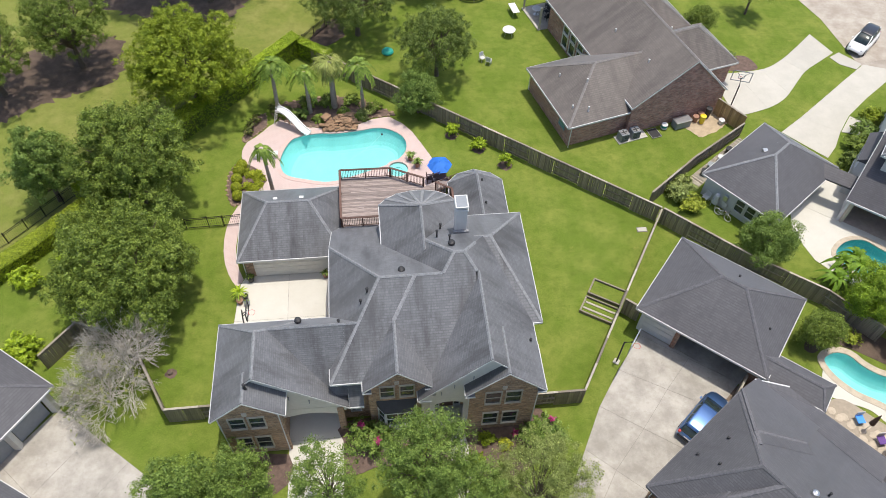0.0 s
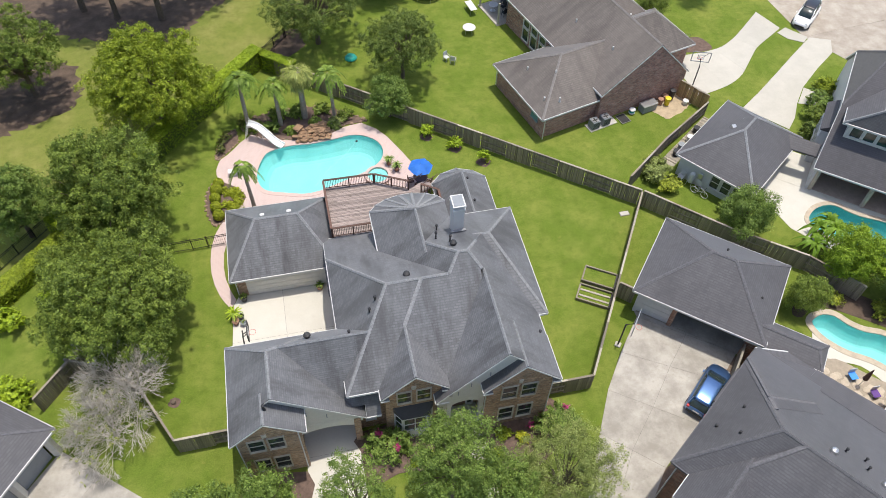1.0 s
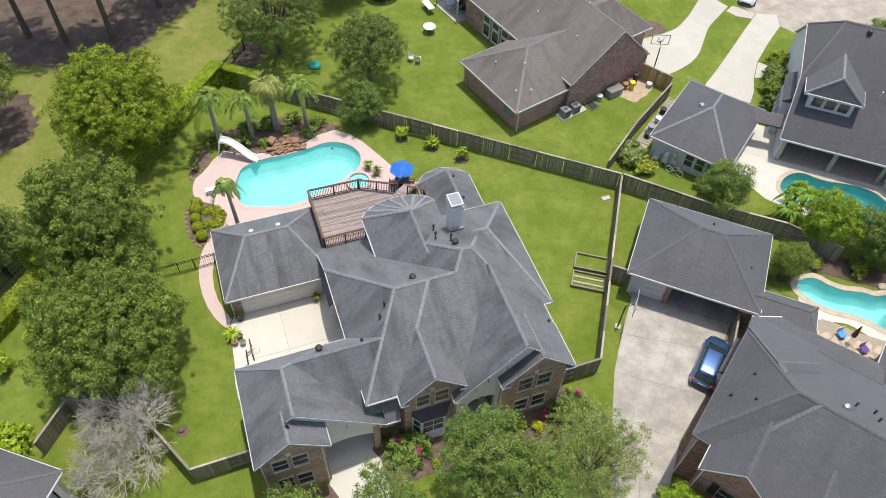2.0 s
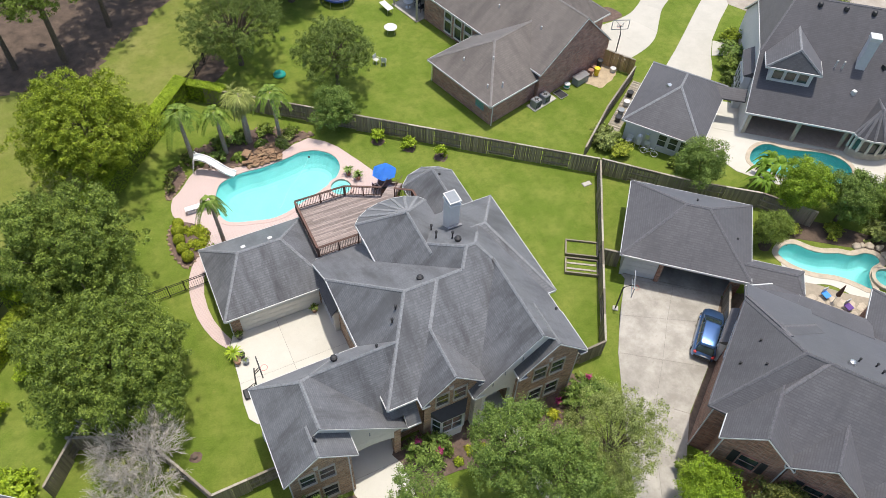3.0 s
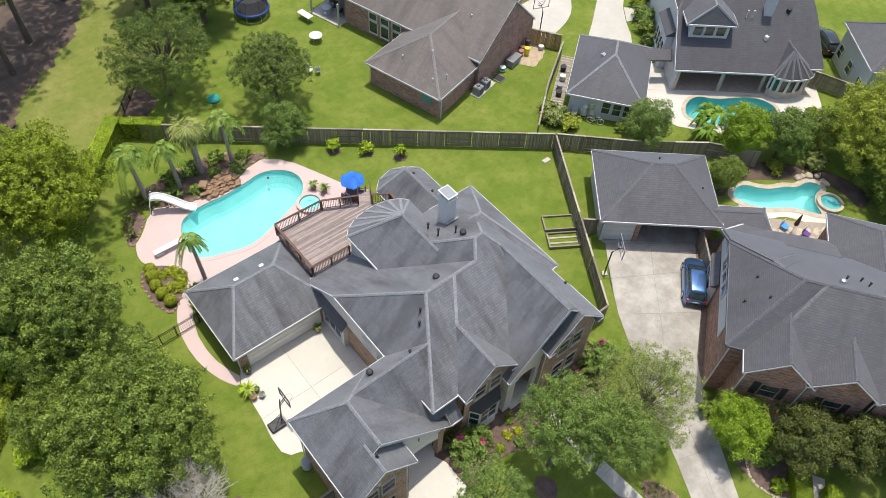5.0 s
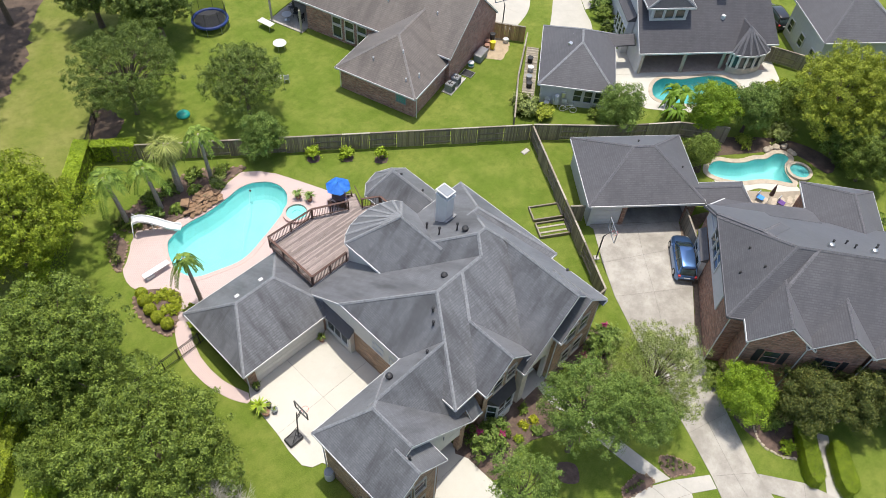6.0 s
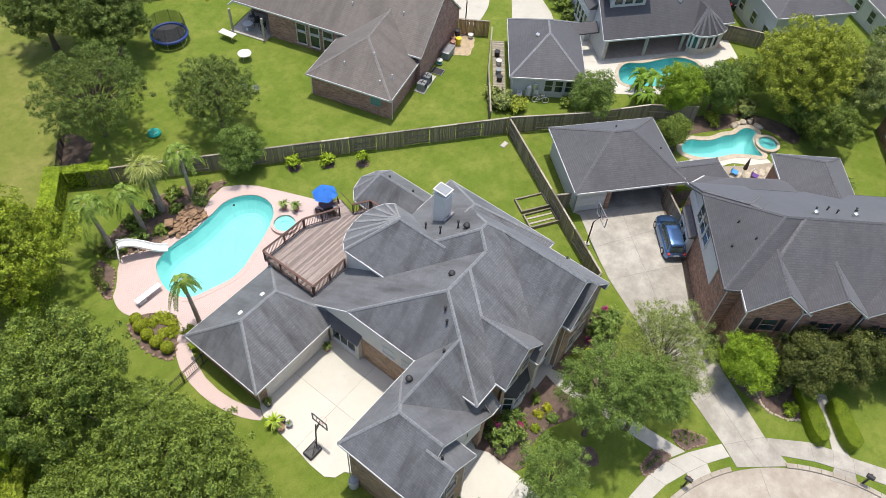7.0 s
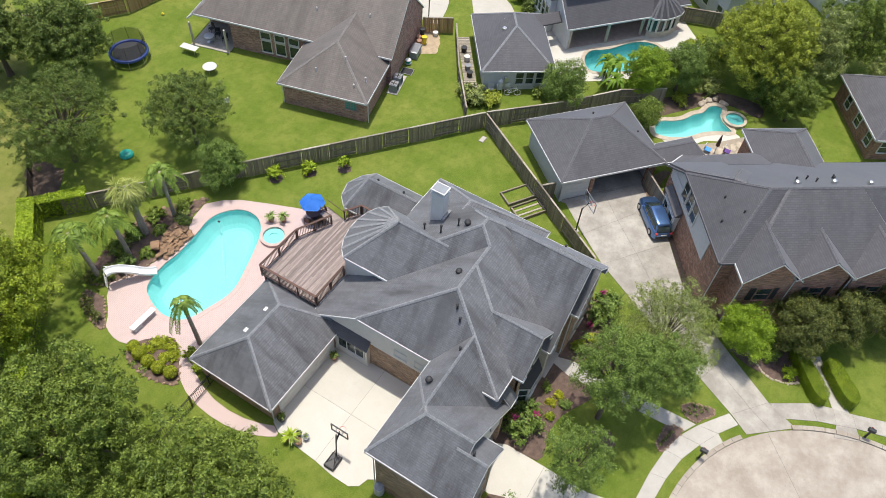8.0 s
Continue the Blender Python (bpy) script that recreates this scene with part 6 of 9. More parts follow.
# the small outbuilding and the big house beside the second pool
sg = thing("outbuilding", "pale outbuilding with a dark hipped shingle roof", "outbuilding")
SG = Plan(24.93, 12.41, 36.5)
local_roof(sg, SG, rect(0, 9.4, -7.3, 0), [(2.5, 0.72)] * 4, M_ROOF2, M_CAP)
wall_run(sg, [SG.xy(*p) for p in ((0.4, -6.9), (9.0, -6.9), (9.0, -0.4), (0.4, -0.4))], 0, 2.45, M_WHITE)
for v in (-3.9, -4.9, -5.9):
    window(sg, out_of(SG, 0.4, v, 0.7, -1, 0), 0.75, 1.35, M_WHITE, (1, 2))
part("meter_box", soft_box(-0.2, 0.2, 0.0, 0.18, 0.9, 1.6, 0.03, 1, out_of(SG, 0.4, -2.6, 0, -1, 0)), M_METAL, sg)
part("tank", turned([(0.2, 0.0), (0.22, 0.05), (0.22, 1.0), (0.12, 1.15)], 12, (*SG.xy(0.0, -2.0), 0.4)), M_GREYSIDE, sg)
for u, v, s in ((4.2, -2.6, 0.2), (5.7, -3.0, 0.2)):
    x, y = SG.xy(u, v)
    part("roof_vent", soft_box(x - s, x + s, y - s, y + s, 4.1, 4.5, 0.03), M_METAL, sg)

walk_deck = thing("side_deck", "weathered grey boarded walk beside the outbuilding", "deck")
for k in range(52):
    u = 0.5 + 0.16 * k
    part("board", add_prism(bmesh.new(), [SG.xy(u, 0.12), SG.xy(u + 0.145, 0.12), SG.xy(u + 0.145, 1.35), SG.xy(u, 1.35)], -0.02, 0.1 + 0.004 * (k * 7 % 3)), M_FENCETOP if k % 5 else M_FENCE, walk_deck)
eh = thing("house", "large pale house with a steep dark roof and a dormer", "house")
EH = Plan(35.9, 8.4, -40.0)
EHR = rect(-0.1, 11.0, 0, 17.0)
EHP = [(2.62, 0.85), None, (2.62, 0.85), (6.35, 1.65)]
local_roof(eh, EH, EHR, EHP, M_ROOF4, M_CAP2, inner=(1,))
gable_wall(eh, [EH.xy(*p) for p in EHR], EHP, 3, M_GREYSIDE, 0.0, 0.2)
local_roof(eh, EH, [(10.98, 0.5), (14.4, 0.5), (13.5, 4.4), (11.9, 8.5), (10.98, 8.5)], [(3.045, 0.85), None, None, None, None], M_ROOF4, M_CAP2, inner=(3, 4), name="roof")
wall_run(eh, [EH.xy(*p) for p in ((0.3, 4.3), (13.0, 4.3), (11.6, 8.2), (11.0, 16.6), (0.3, 16.6))], 0, 2.55, M_BRICK3)
# narrow side wing with a lean-to roof
part("side_wing", add_prism(bmesh.new(), [EH.xy(-0.6, 3.6), EH.xy(0.05, 3.6), EH.xy(0.05, 7.2), EH.xy(-0.6, 7.2)], 0, 3.9), M_GREYSIDE, eh, "pale side wing")
part("side_wing_roof", add_prism(bmesh.new(), [EH.xy(-0.8, 3.4), EH.xy(0.05, 3.4), EH.xy(0.05, 7.4), EH.xy(-0.8, 7.4)], [3.92] * 4, [4.0, 4.6, 4.6, 4.0]), M_ROOF4, eh)
for v in (4.1, 5.0, 5.9, 6.7):
    window(eh, out_of(EH, -0.6, v, 1.2, -1, 0), 0.65, 1.7, M_WHITE, (1, 2))
for u, v in ((0.46, 0.3), (4.9, 0.35), (9.2, 0.7)):
    x, y = EH.xy(u, v)
    part("porch_column", soft_box(x - 0.15, x + 0.15, y - 0.15, y + 0.15, 0, 2.6, 0.03), M_TAN, eh)
part("porch_floor", add_prism(bmesh.new(), [EH.xy(0.2, 0.3), EH.xy(14, 0.3), EH.xy(14, 4.3), EH.xy(0.2, 4.3)], -0.05, 0.06), plain("porch_tile", (0.46, 0.35, 0.28), 0.7, 0, 0.2, 2), eh, "brown paved porch floor")
part("side_terrace", add_prism(bmesh.new(), [EH.xy(-2.6, 0.1), EH.xy(0.19, 0.1), EH.xy(0.19, 4.3), EH.xy(-2.6, 4.3)], -0.05, 0.045), M_PATIO, eh, "pale concrete beside the porch")
# hipped dormer with three lights
DM = [(0.4, 2.15), (5.25, 2.15), (5.25, 7.2), (0.4, 7.2)]
local_roof(eh, EH, DM, [(6.3, 2.5), (6.3, 0.72), None, (6.3, 0.72)], M_ROOF2, M_CAP, inner=(2,))
part("dormer_wall", add_prism(bmesh.new(), [EH.xy(0.95, 2.44), EH.xy(4.68, 2.44), EH.xy(4.68, 6.0), EH.xy(0.95, 6.0)], 4.4, 6.3), M_WHITE, eh, "white dormer front and cheeks")
for u in (1.72, 2.82, 3.92):
    window(eh, out_of(EH, u, 2.44, 4.98, 0, -1), 0.86, 1.0, M_WHITE, (1, 1), 0.07)
# chimney, pipes and vents
m = EH.m.to_4x4()
part("chimney", soft_box(8.2, 9.02, 4.2, 5.0, 5.7, 9.1, 0.02, 1, m), M_GREYSIDE, eh, "pale sided chimney")
part("chimney_cap", soft_box(8.14, 9.08, 4.14, 5.06, 9.103, 9.5, 0.03, 1, m), M_WHITE, eh)
for u in (6.5, 7.12):
    pipe(eh, *EH.xy(u, 4.07), 6.05, M_WHITE, 0.7)
for u in (4.1, 6.35, 8.75):
    vent(eh, *EH.xy(u, 8.0), 9.35, M_BLACK, 0.22, 0.4)
for u, v in ((8.56, 2.55), (10.6, 4.6)):
    xx, yy = EH.xy(u, v)
    part("roof_vent", soft_box(xx - 0.18, xx + 0.18, yy - 0.18, yy + 0.18, 2.5 + 0.85 * v, 2.95 + 0.85 * v, 0.02), M_WHITE if u < 9 else M_BLACK, eh)
# round bay with a fan of roof slopes
BAY = [(11.55 - 2.05 * cos(a) + 0.15 * (a / pi), 0.35 * a / pi - 0.95 * sin(a) + 0.35 * (a / pi) ** 2) for a in [pi / 7 * k for k in range(8)]]
TB = [EH.xy(*p) for p in BAY + [(13.3, 3.6), (9.6, 3.0)]]
tp = []
cxy = EH.xy(10.9, 0.85)
for a, b in zip(TB, TB[1:] + TB[:1]):
    l = hypot(b[0] - a[0], b[1] - a[1])
    dist = ((b[0] - a[0]) * (cxy[1] - a[1]) - (b[1] - a[1]) * (cxy[0] - a[0])) / l
    tp.append((2.55, 2.4 / dist))
tp[8] = None
roof(eh, TB, tp, M_ROOF4, M_CAPM, inner=(7, 8, 9))
bayw = [EH.xy(11.5 + (u - 11.5) * 0.93, v + 0.3) for u, v in BAY]
part("bay_wall", prism(bayw, 0.0, 0.75), M_STONE, eh, "stone foot of the round bay")
part("bay_core", prism(grown(bayw, -0.12), 0.75, 2.5), M_GLASS, eh)
for p in bayw:
    part("mullion", soft_box(p[0] - 0.1, p[0] + 0.1, p[1] - 0.1, p[1] + 0.1, 0.75, 2.5, 0.02, 1), M_STUCCO, eh)
ct = thing("breezeway", "low shingled roof linking outbuilding and house", "breezeway")
CT = [EH.xy(*p) for p in ((-2.9, 1.35), (-0.1, 1.5), (-0.1, 2.5), (-3.3, 2.4))]
part("roof", add_prism(bmesh.new(), CT, [2.45] * 4, [2.6, 2.6, 3.2, 3.2]), M_ROOF4, ct)
structure("pool_terrace", paved([[(33.0, 11.0), (31.9, 7.6), (32.6, 4.5), (34.2, 2.4), (36.4, 0.2), (39.0, -2.2), (43.2, -3.2), (45.4, -3.4), (49.0, 0.2), (47.3, 0.6), (36.6, 9.4), (38.3, 11.4), (36.2, 13.0)], grown(EH_POOL, 0.3)], 0.03, 0.1), M_PATIO, "pale concrete terrace round the second pool", "terrace")
p2 = basin(EH_POOL, 1.5, "swimming_pool", "curved deep teal swimming pool beside a pale terrace", M_PLASTER2)
coping(p2, EH_POOL, M_FLAG, 0.35)
p3 = basin(NH_POOL, 1.4, "swimming_pool", "freeform turquoise pool edged with tan rocks", M_PLASTER)
coping(p3, NH_POOL, M_FLAG, 0.45, 0.06)
structure("pool_terrace_2", paved([smooth_loop([(29.1, -5.2), (29.7, -6.0), (30.7, -7.3), (32.1, -8.3), (33.0, -9.3), (33.9, -10.6), (33.6, -11.4), (32.6, -11.3), (32.0, -9.9), (31.2, -8.6), (29.9, -7.9), (28.6, -7.0)], 3)], 0.03, 0.1), M_PATIO, "pale concrete edge of the rock-edged pool", "terrace")

# left neighbour
lg = thing("garage", "small garage with a dark grey hipped roof", "garage")
lg_out = [(-24.4, -3.15), (-30.0, 1.0), (-34.4, -5.2), (-28.7, -9.3)]
roof(lg, lg_out, [(2.6, 0.7)] * 4, M_ROOF2, M_CAP2)
lg_in = [(-24.9, -3.3), (-29.9, 0.4), (-33.8, -5.1), (-28.7, -8.7)]
for a, b in zip(lg_in[:3], lg_in[1:]):
    wall_run(lg, [a, b], 0, 2.5, M_STUCCO, closed=False)
for s in (0.0, 0.48, 0.95):
    x, y = lerp2(lg_in[3], lg_in[0], s)
    part("pier", soft_box(x - 0.22, x + 0.22, y - 0.22, y + 0.22, 0, 2.5, 0.02), M_STUCCO, lg)
for s0, s1 in ((0.05, 0.43), (0.53, 0.9)):
    a, b = lerp2(lg_in[3], lg_in[0], s0), lerp2(lg_in[3], lg_in[0], s1)
    wall_run(lg, [lerp2(a, (-29.4, -3.4), 0.03), lerp2(b, (-29.4, -3.4), 0.03)], 0.03, 2.3, M_GREYP, closed=False, thick=0.06, name="garage_door")
lh = thing("house", "house with a dark grey hipped roof", "house")
roof(lh, [(-24.0, -10.75), (-31.5, -6.0), (-38.0, -15.0), (-30.5, -20.0)], [(2.7, 0.7)] * 4, M_ROOF2, M_CAP2)
wall_run(lh, [(-24.6, -10.9), (-31.4, -6.6), (-37.4, -14.9), (-30.6, -19.4)], 0, 2.6, M_BRICK3)

# houses farther off
def far_house(x, y, turn, w, d, label, eave=2.7, mat=M_GREYSIDE, roof_mat=M_ROOF2):
    h = thing("house", label, "house")
    pl = Plan(x, y, turn)
    local_roof(h, pl, rect(0, w, 0, d), [(eave, 0.7)] * 4, roof_mat, M_CAP2)
    wall_run(h, [pl.xy(*p) for p in ((0.4, 0.4), (w - 0.4, 0.4), (w - 0.4, d - 0.4), (0.4, d - 0.4))], 0, eave - 0.05, mat)
    for k in range(int(w // 2.6)):
        window(h, out_of(pl, 1.5 + 2.6 * k, 0.4, 0.9, 0, -1), 0.9, 1.3, M_WHITE, (1, 2))
    for k in range(int(d // 2.6)):
        window(h, out_of(pl, 0.4, 1.5 + 2.6 * k, 0.9, -1, 0), 0.9, 1.3, M_WHITE, (1, 2))
    return h


far_house(49.0, -4.0, -40, 9.0, 8.0, "pale house with a dark hipped roof behind trees", 4.2)
far_house(58, -14, -40, 10, 9, "pale house with a grey roof beyond the trees", 3.0)
far_house(37.2, -22.0, -58, 12, 9.5, "brown brick house with a grey roof", 2.7, M_BRICK3)


# ---- timber deck over the terrace ----
deck = thing("deck", "raised brown-stained timber deck with railings", "deck")
DECK = [(-5.25, 8.5), (-1.85, 8.5), (3.6, 9.6), (3.6, 11.0), (1.5, 12.3), (-1.2, 13.6), (-5.3, 13.65)]
DZ = 3.0
for k in range(37):
    y0 = 8.5 + 0.14 * k
    strip = clip(clip(list(DECK), 0, 1, y0 + 0.128), 0, -1, -y0)
    if len(strip) > 2 and max(p[0] for p in strip) - min(p[0] for p in strip) > 0.3:
        cut = -2.4 + 1.7 * ((k * 7) % 5 - 2) * 0.6
        for piece in (clip(strip, 1, 0, cut - 0.004), clip(strip, -1, 0, -cut - 0.004)):
            if len(piece) > 2:
                part("board", prism(piece, DZ - 0.04, DZ + 0.003 * ((k * 13) % 3)), M_DECK, deck)
part("frame", prism([lerp2(p, (-1.5, 11), 0.03) for p in DECK], DZ - 0.3, DZ - 0.05), M_RAIL, deck, "dark joists and rim of the deck")
for x, y in ((-5.1, 8.8), (-5.1, 11.1), (-5.1, 13.4), (-3.0, 13.4), (-1.2, 13.35), (1.2, 12.1), (3.3, 10.8)):
    part("support_post", soft_box(x - 0.08, x + 0.08, y - 0.08, y + 0.08, 0, DZ - 0.3, 0.01), M_RAIL, deck)


def railing(parent, pts, z, h, rail, bal, post_every=1.7, step=0.13, cap_w=0.09):
    """Posts, two rails and upright balusters, each a piece of its own."""
    bal_mesh = box(-0.014, 0.014, -0.014, 0.014, 0, h - 0.17)
    me = bpy.data.meshes.new("baluster")
    bal_mesh.to_mesh(me)
    bal_mesh.free()
    me.materials.append(bal)
    for a, b in zip(pts, pts[1:]):
        a, b = Vector(a), Vector(b)
        l = (b - a).length
        m = Matrix.Translation((a.x, a.y, z)) @ Matrix.Rotation(atan2(b.y - a.y, b.x - a.x), 4, "Z")
        part("top_rail", soft_box(0, l, -cap_w, cap_w, h - 0.05, h, 0.012, 1, m), rail, parent)
        part("low_rail", box(0, l, -0.03, 0.03, 0.1, 0.14, m), rail, parent)
        part("under_rail", box(0, l, -0.025, 0.025, h - 0.12, h - 0.055, m), rail, parent)
        n = max(1, round(l / post_every))
        for i in range(n + 1):
            s = min(max(l * i / n, 0.05), l - 0.05)
            part("post", box(s - 0.05, s + 0.05, -0.05, 0.05, -0.2, h - 0.056, m), rail, parent)
        for i in range(int(l / step)):
            o = new("baluster", me)
            o.parent = parent
            o.matrix_basis = m @ Matrix.Translation((step * (i + 0.5), 0, 0.12))


railing(deck, [(-1.95, 8.55), (-5.2, 8.55), (-5.25, 13.6), (-1.2, 13.55), (1.45, 12.25)], DZ, 1.06, M_RAIL, M_IRON)
railing(deck, [(2.3, 11.75), (3.55, 10.95), (3.55, 9.7)], DZ, 1.06, M_RAIL, M_IRON)
steps = thing("outdoor_stairs", "brown timber stairs from the deck to the pool terrace", "stairs")
for k in range(16):
    m = Matrix.Translation((1.9, 12.05, DZ - 0.18 * (k + 1))) @ Matrix.Rotation(radians(58), 4, "Z")
    part("tread", box(0.26 * k, 0.26 * k + 0.29, -0.5, 0.5, -0.04, 0, m), M_DECK, steps)
for s in (-0.52, 0.52):
    m = Matrix.Translation((1.9, 12.05, DZ)) @ Matrix.Rotation(radians(58), 4, "Z")
    part("stringer", tube([m @ Vector((0, s, -0.2)), m @ Vector((4.2, s, -3.0))], 0.06, 4), M_RAIL, steps)
    part("hand_rail", tube([m @ Vector((0, s, 0.9)), m @ Vector((4.2, s, -1.95))], 0.035, 6), M_RAIL, steps)


# ---- timber fences ----
def timber_fence(name_label, pts, mat, height=1.83, bay=2.44, pitch=0.142, flip=0, top=True):
    """Bays of upright boards on rails and posts, alternate bays boarded on alternate faces; every board is a piece."""
    root = thing("fence", name_label, "fence")
    plank = box(-0.066, 0.066, -0.009, 0.009, 0.04, height)
    me = bpy.data.meshes.new("board")
    plank.to_mesh(me)
    plank.free()
    me.materials.append(mat)
    rng = random.Random(len(pts) * 7 + int(abs(pts[0][0]) * 10))
    k = flip
    for a, b in zip(pts, pts[1:]):
        a, b = Vector(a), Vector(b)
        total = (b - a).length
        n = max(1, round(total / bay))
        turn = Matrix.Rotation(atan2(b.y - a.y, b.x - a.x), 4, "Z")
        for i in range(n):
            o = a.lerp(b, i / n)
            l = total / n
            m = Matrix.Translation((o.x, o.y, 0)) @ turn
            side = 0.055 if k % 2 else -0.055
            k += 1
            part("post", box(-0.05, 0.05, -0.045, 0.045, -0.3, height + 0.02, m), mat, root)
            for z in (0.3, 0.95, height - 0.22):
                part("rail", box(0.05, l - 0.05, -0.04, 0.04, z, z + 0.09, m), mat, root)
            if top:
                part("cap_board", box(0.0, l, -0.075, 0.075, height + 0.021, height + 0.055, m), M_FENCETOP if side < 0 else mat, root)
            c = int((l - 0.06) / pitch)
            for j in range(c):
                o2 = new("board", me)
                o2.parent = root
                o2.matrix_basis = m @ pose(0.06 + pitch * (j + 0.5), side + rng.uniform(-0.004, 0.004), rng.uniform(-0.03, 0.015), 0, rng.uniform(-0.6, 0.6), rng.uniform(-2, 2))
    e = Vector(pts[-1])
    part("post", box(e.x - 0.05, e.x + 0.05, e.y - 0.05, e.y + 0.05, -0.3, height + 0.02), mat, root)
    return root


timber_fence("weathered grey cedar fence along the back of the lawn", [(-8.0, 32.3), (20.78, 9.5)], M_FENCE)
timber_fence("weathered cedar fence behind the detached garage", [(20.95, 9.4), (26.4, 4.15), (31.2, 0.4), (34, -3.2)], M_FENCE)
timber_fence("cedar side fence between the lawn and the drive", [(20.72, 9.3), (15.85, 1.62), (10.95, -6.15), (7.1, -6.15)], M_FENCE, flip=1)
timber_fence("weathered side fence with a corner by the front wing", [(-24.6, 2.4), (-22.0, 1.2), (-19.6, -0.7), (-17.25, -5.15), (-12.75, -5.1)], M_FENCE)
timber_fence("old grey fence near the bare tree", [(-23.4, 3.4), (-26.3, -0.3)], M_FENCE)
timber_fence("newer orange cedar gate fence", [(29.9, 22.2), (31.6, 19.6)], M_FENCE2)
timber_fence("grey fence beside the small outbuilding", [(31.3, 19.0), (25.5, 15.2), (20.6, 11.4)], M_FENCE, 1.6)
timber_fence("short grey fence beside the garage door", [(15.6, 0.9), (16.5, 0.1)], M_FENCE)
timber_fence("short dark fence between garage and house", [(22.6, -5.9), (20.3, -8.5)], M_FENCE, 1.7)
timber_fence("brown fence far behind the trampoline", [(6, 55), (14.5, 49), (26, 47)], M_FENCE2, 1.8)
timber_fence("grey fence by the far garden", [(47.6, 2.2), (50, -4.5), (46.5, -9)], M_FENCE, 1.8)


def iron_fence(pts, label, h=1.25):
    root = thing("iron_fence", label, "fence")
    bar = box(-0.011, 0.011, -0.011, 0.011, 0.02, h + 0.05)
    me = bpy.data.meshes.new("bar")
    bar.to_mesh(me)
    bar.free()
    me.materials.append(M_IRON)
    for a, b in zip(pts, pts[1:]):
        a, b = Vector(a), Vector(b)
        l = (b - a).length
        m = Matrix.Translation((a.x, a.y, 0)) @ Matrix.Rotation(atan2(b.y - a.y, b.x - a.x), 4, "Z")
        for z in (0.12, h - 0.2, h - 0.03):
            part("rail", box(0, l, -0.018, 0.018, z, z + 0.035, m), M_IRON, root)
        for i in range(round(l / 1.8) + 1):
            s = min(l, 1.8 * i)
            part("post", box(s - 0.035, s + 0.035, -0.035, 0.035, -0.2, h + 0.12, m), M_IRON, root)
        for i in range(int(l / 0.16)):
            o = new("bar", me)
            o.parent = root
            o.matrix_basis = m @ Matrix.Translation((0.16 * (i + 0.5), 0, 0))
    return root


iron_fence([(-19.8, 11.75), (-15.0, 11.9), (-12.78, 12.0)], "black iron picket fence across the brick path")
iron_fence([(-37.0, 6.6), (-31.9, 11.4), (-29.6, 14.0), (-25.0, 19.2)], "black iron fence along the fairway")
iron_fence([(-9.0, 35.2), (-6.6, 38.2), (-4.0, 41.6)], "thin iron fence along the fairway edge")


# ---- pool things ----
def rock(x, y, z, r, seed, parent, mat=M_ROCK, flat=0.42, name="rock"):
    rng = random.Random(seed)
    bm = bmesh.new()
    bmesh.ops.create_icosphere(bm, subdivisions=2, radius=1.0)
    sx, sy = r * rng.uniform(0.8, 1.25), r * rng.uniform(0.7, 1.1)
    for v in bm.verts:
        k = 1 + 0.35 * noise.noise(v.co * 1.3 + Vector((seed * 3.1, 0, 0)))
        v.co = Vector((x + v.co.x * sx * k, y + v.co.y * sy * k, z + v.co.z * r * flat * k))
    return part(name, bm, mat, parent)


def ledge(x, y, z, r, seed, parent, mat):
    """A flat broken ledge stone with uneven corners."""
    q = random.Random(seed)
    m = Matrix.Translation((x, y, z)) @ Matrix.Rotation(q.uniform(0, pi), 4, "Z") @ Matrix.Rotation(q.uniform(-0.2, 0.2), 4, "X")
    bm = box(-r, r, -r * 0.7, r * 0.7, -r * 0.22, r * 0.22)
    for v in bm.verts:
        v.co += Vector((q.uniform(-0.35, 0.35) * r, q.uniform(-0.3, 0.3) * r, q.uniform(-0.1, 0.1) * r))
    bmesh.ops.bevel(bm, geom=list(bm.edges), offset=r * 0.1, segments=1, affect="EDGES")
    bmesh.ops.transform(bm, matrix=m, verts=list(bm.verts))
    return part("rock", bm, mat, parent)


falls = thing("rock_waterfall", "stacked tan ledge stones of a small pool waterfall", "rock feature")
rr = random.Random(8)
for i in range(60):
    s = rr.random()
    x = -6.9 + 2.9 * s + rr.uniform(-0.2, 0.2)
    d = rr.random()
    ledge(x, 22.35 + 1.5 * d, 0.08 + 0.6 * d + rr.uniform(0, 0.12), rr.uniform(0.16, 0.4), i, falls, M_SLAB)
for i in range(40):
    k = int(i * len(ISLAND) / 40 * 0.62)
    a = ISLAND[k % len(ISLAND)]
    if i == 0:
        edging = thing("stone_edging", "rough tan stones edging the island bed", "stone edging")
    rock(a[0] + rr.uniform(-0.06, 0.06), a[1] + rr.uniform(-0.06, 0.06), 0.05, rr.uniform(0.08, 0.13), 100 + i, edging, M_ROCK, 0.7, "stone")
edging2 = thing("stone_edging", "rough stones edging the bed behind the pool", "stone edging")
for i in range(60):
    a = BED[int(i * len(BED) / 60)]
    rock(a[0] + rr.uniform(-0.06, 0.06), a[1] + rr.uniform(-0.06, 0.06), 0.05, rr.uniform(0.12, 0.22), 200 + i, edging2, M_ROCK, 0.7, "stone")

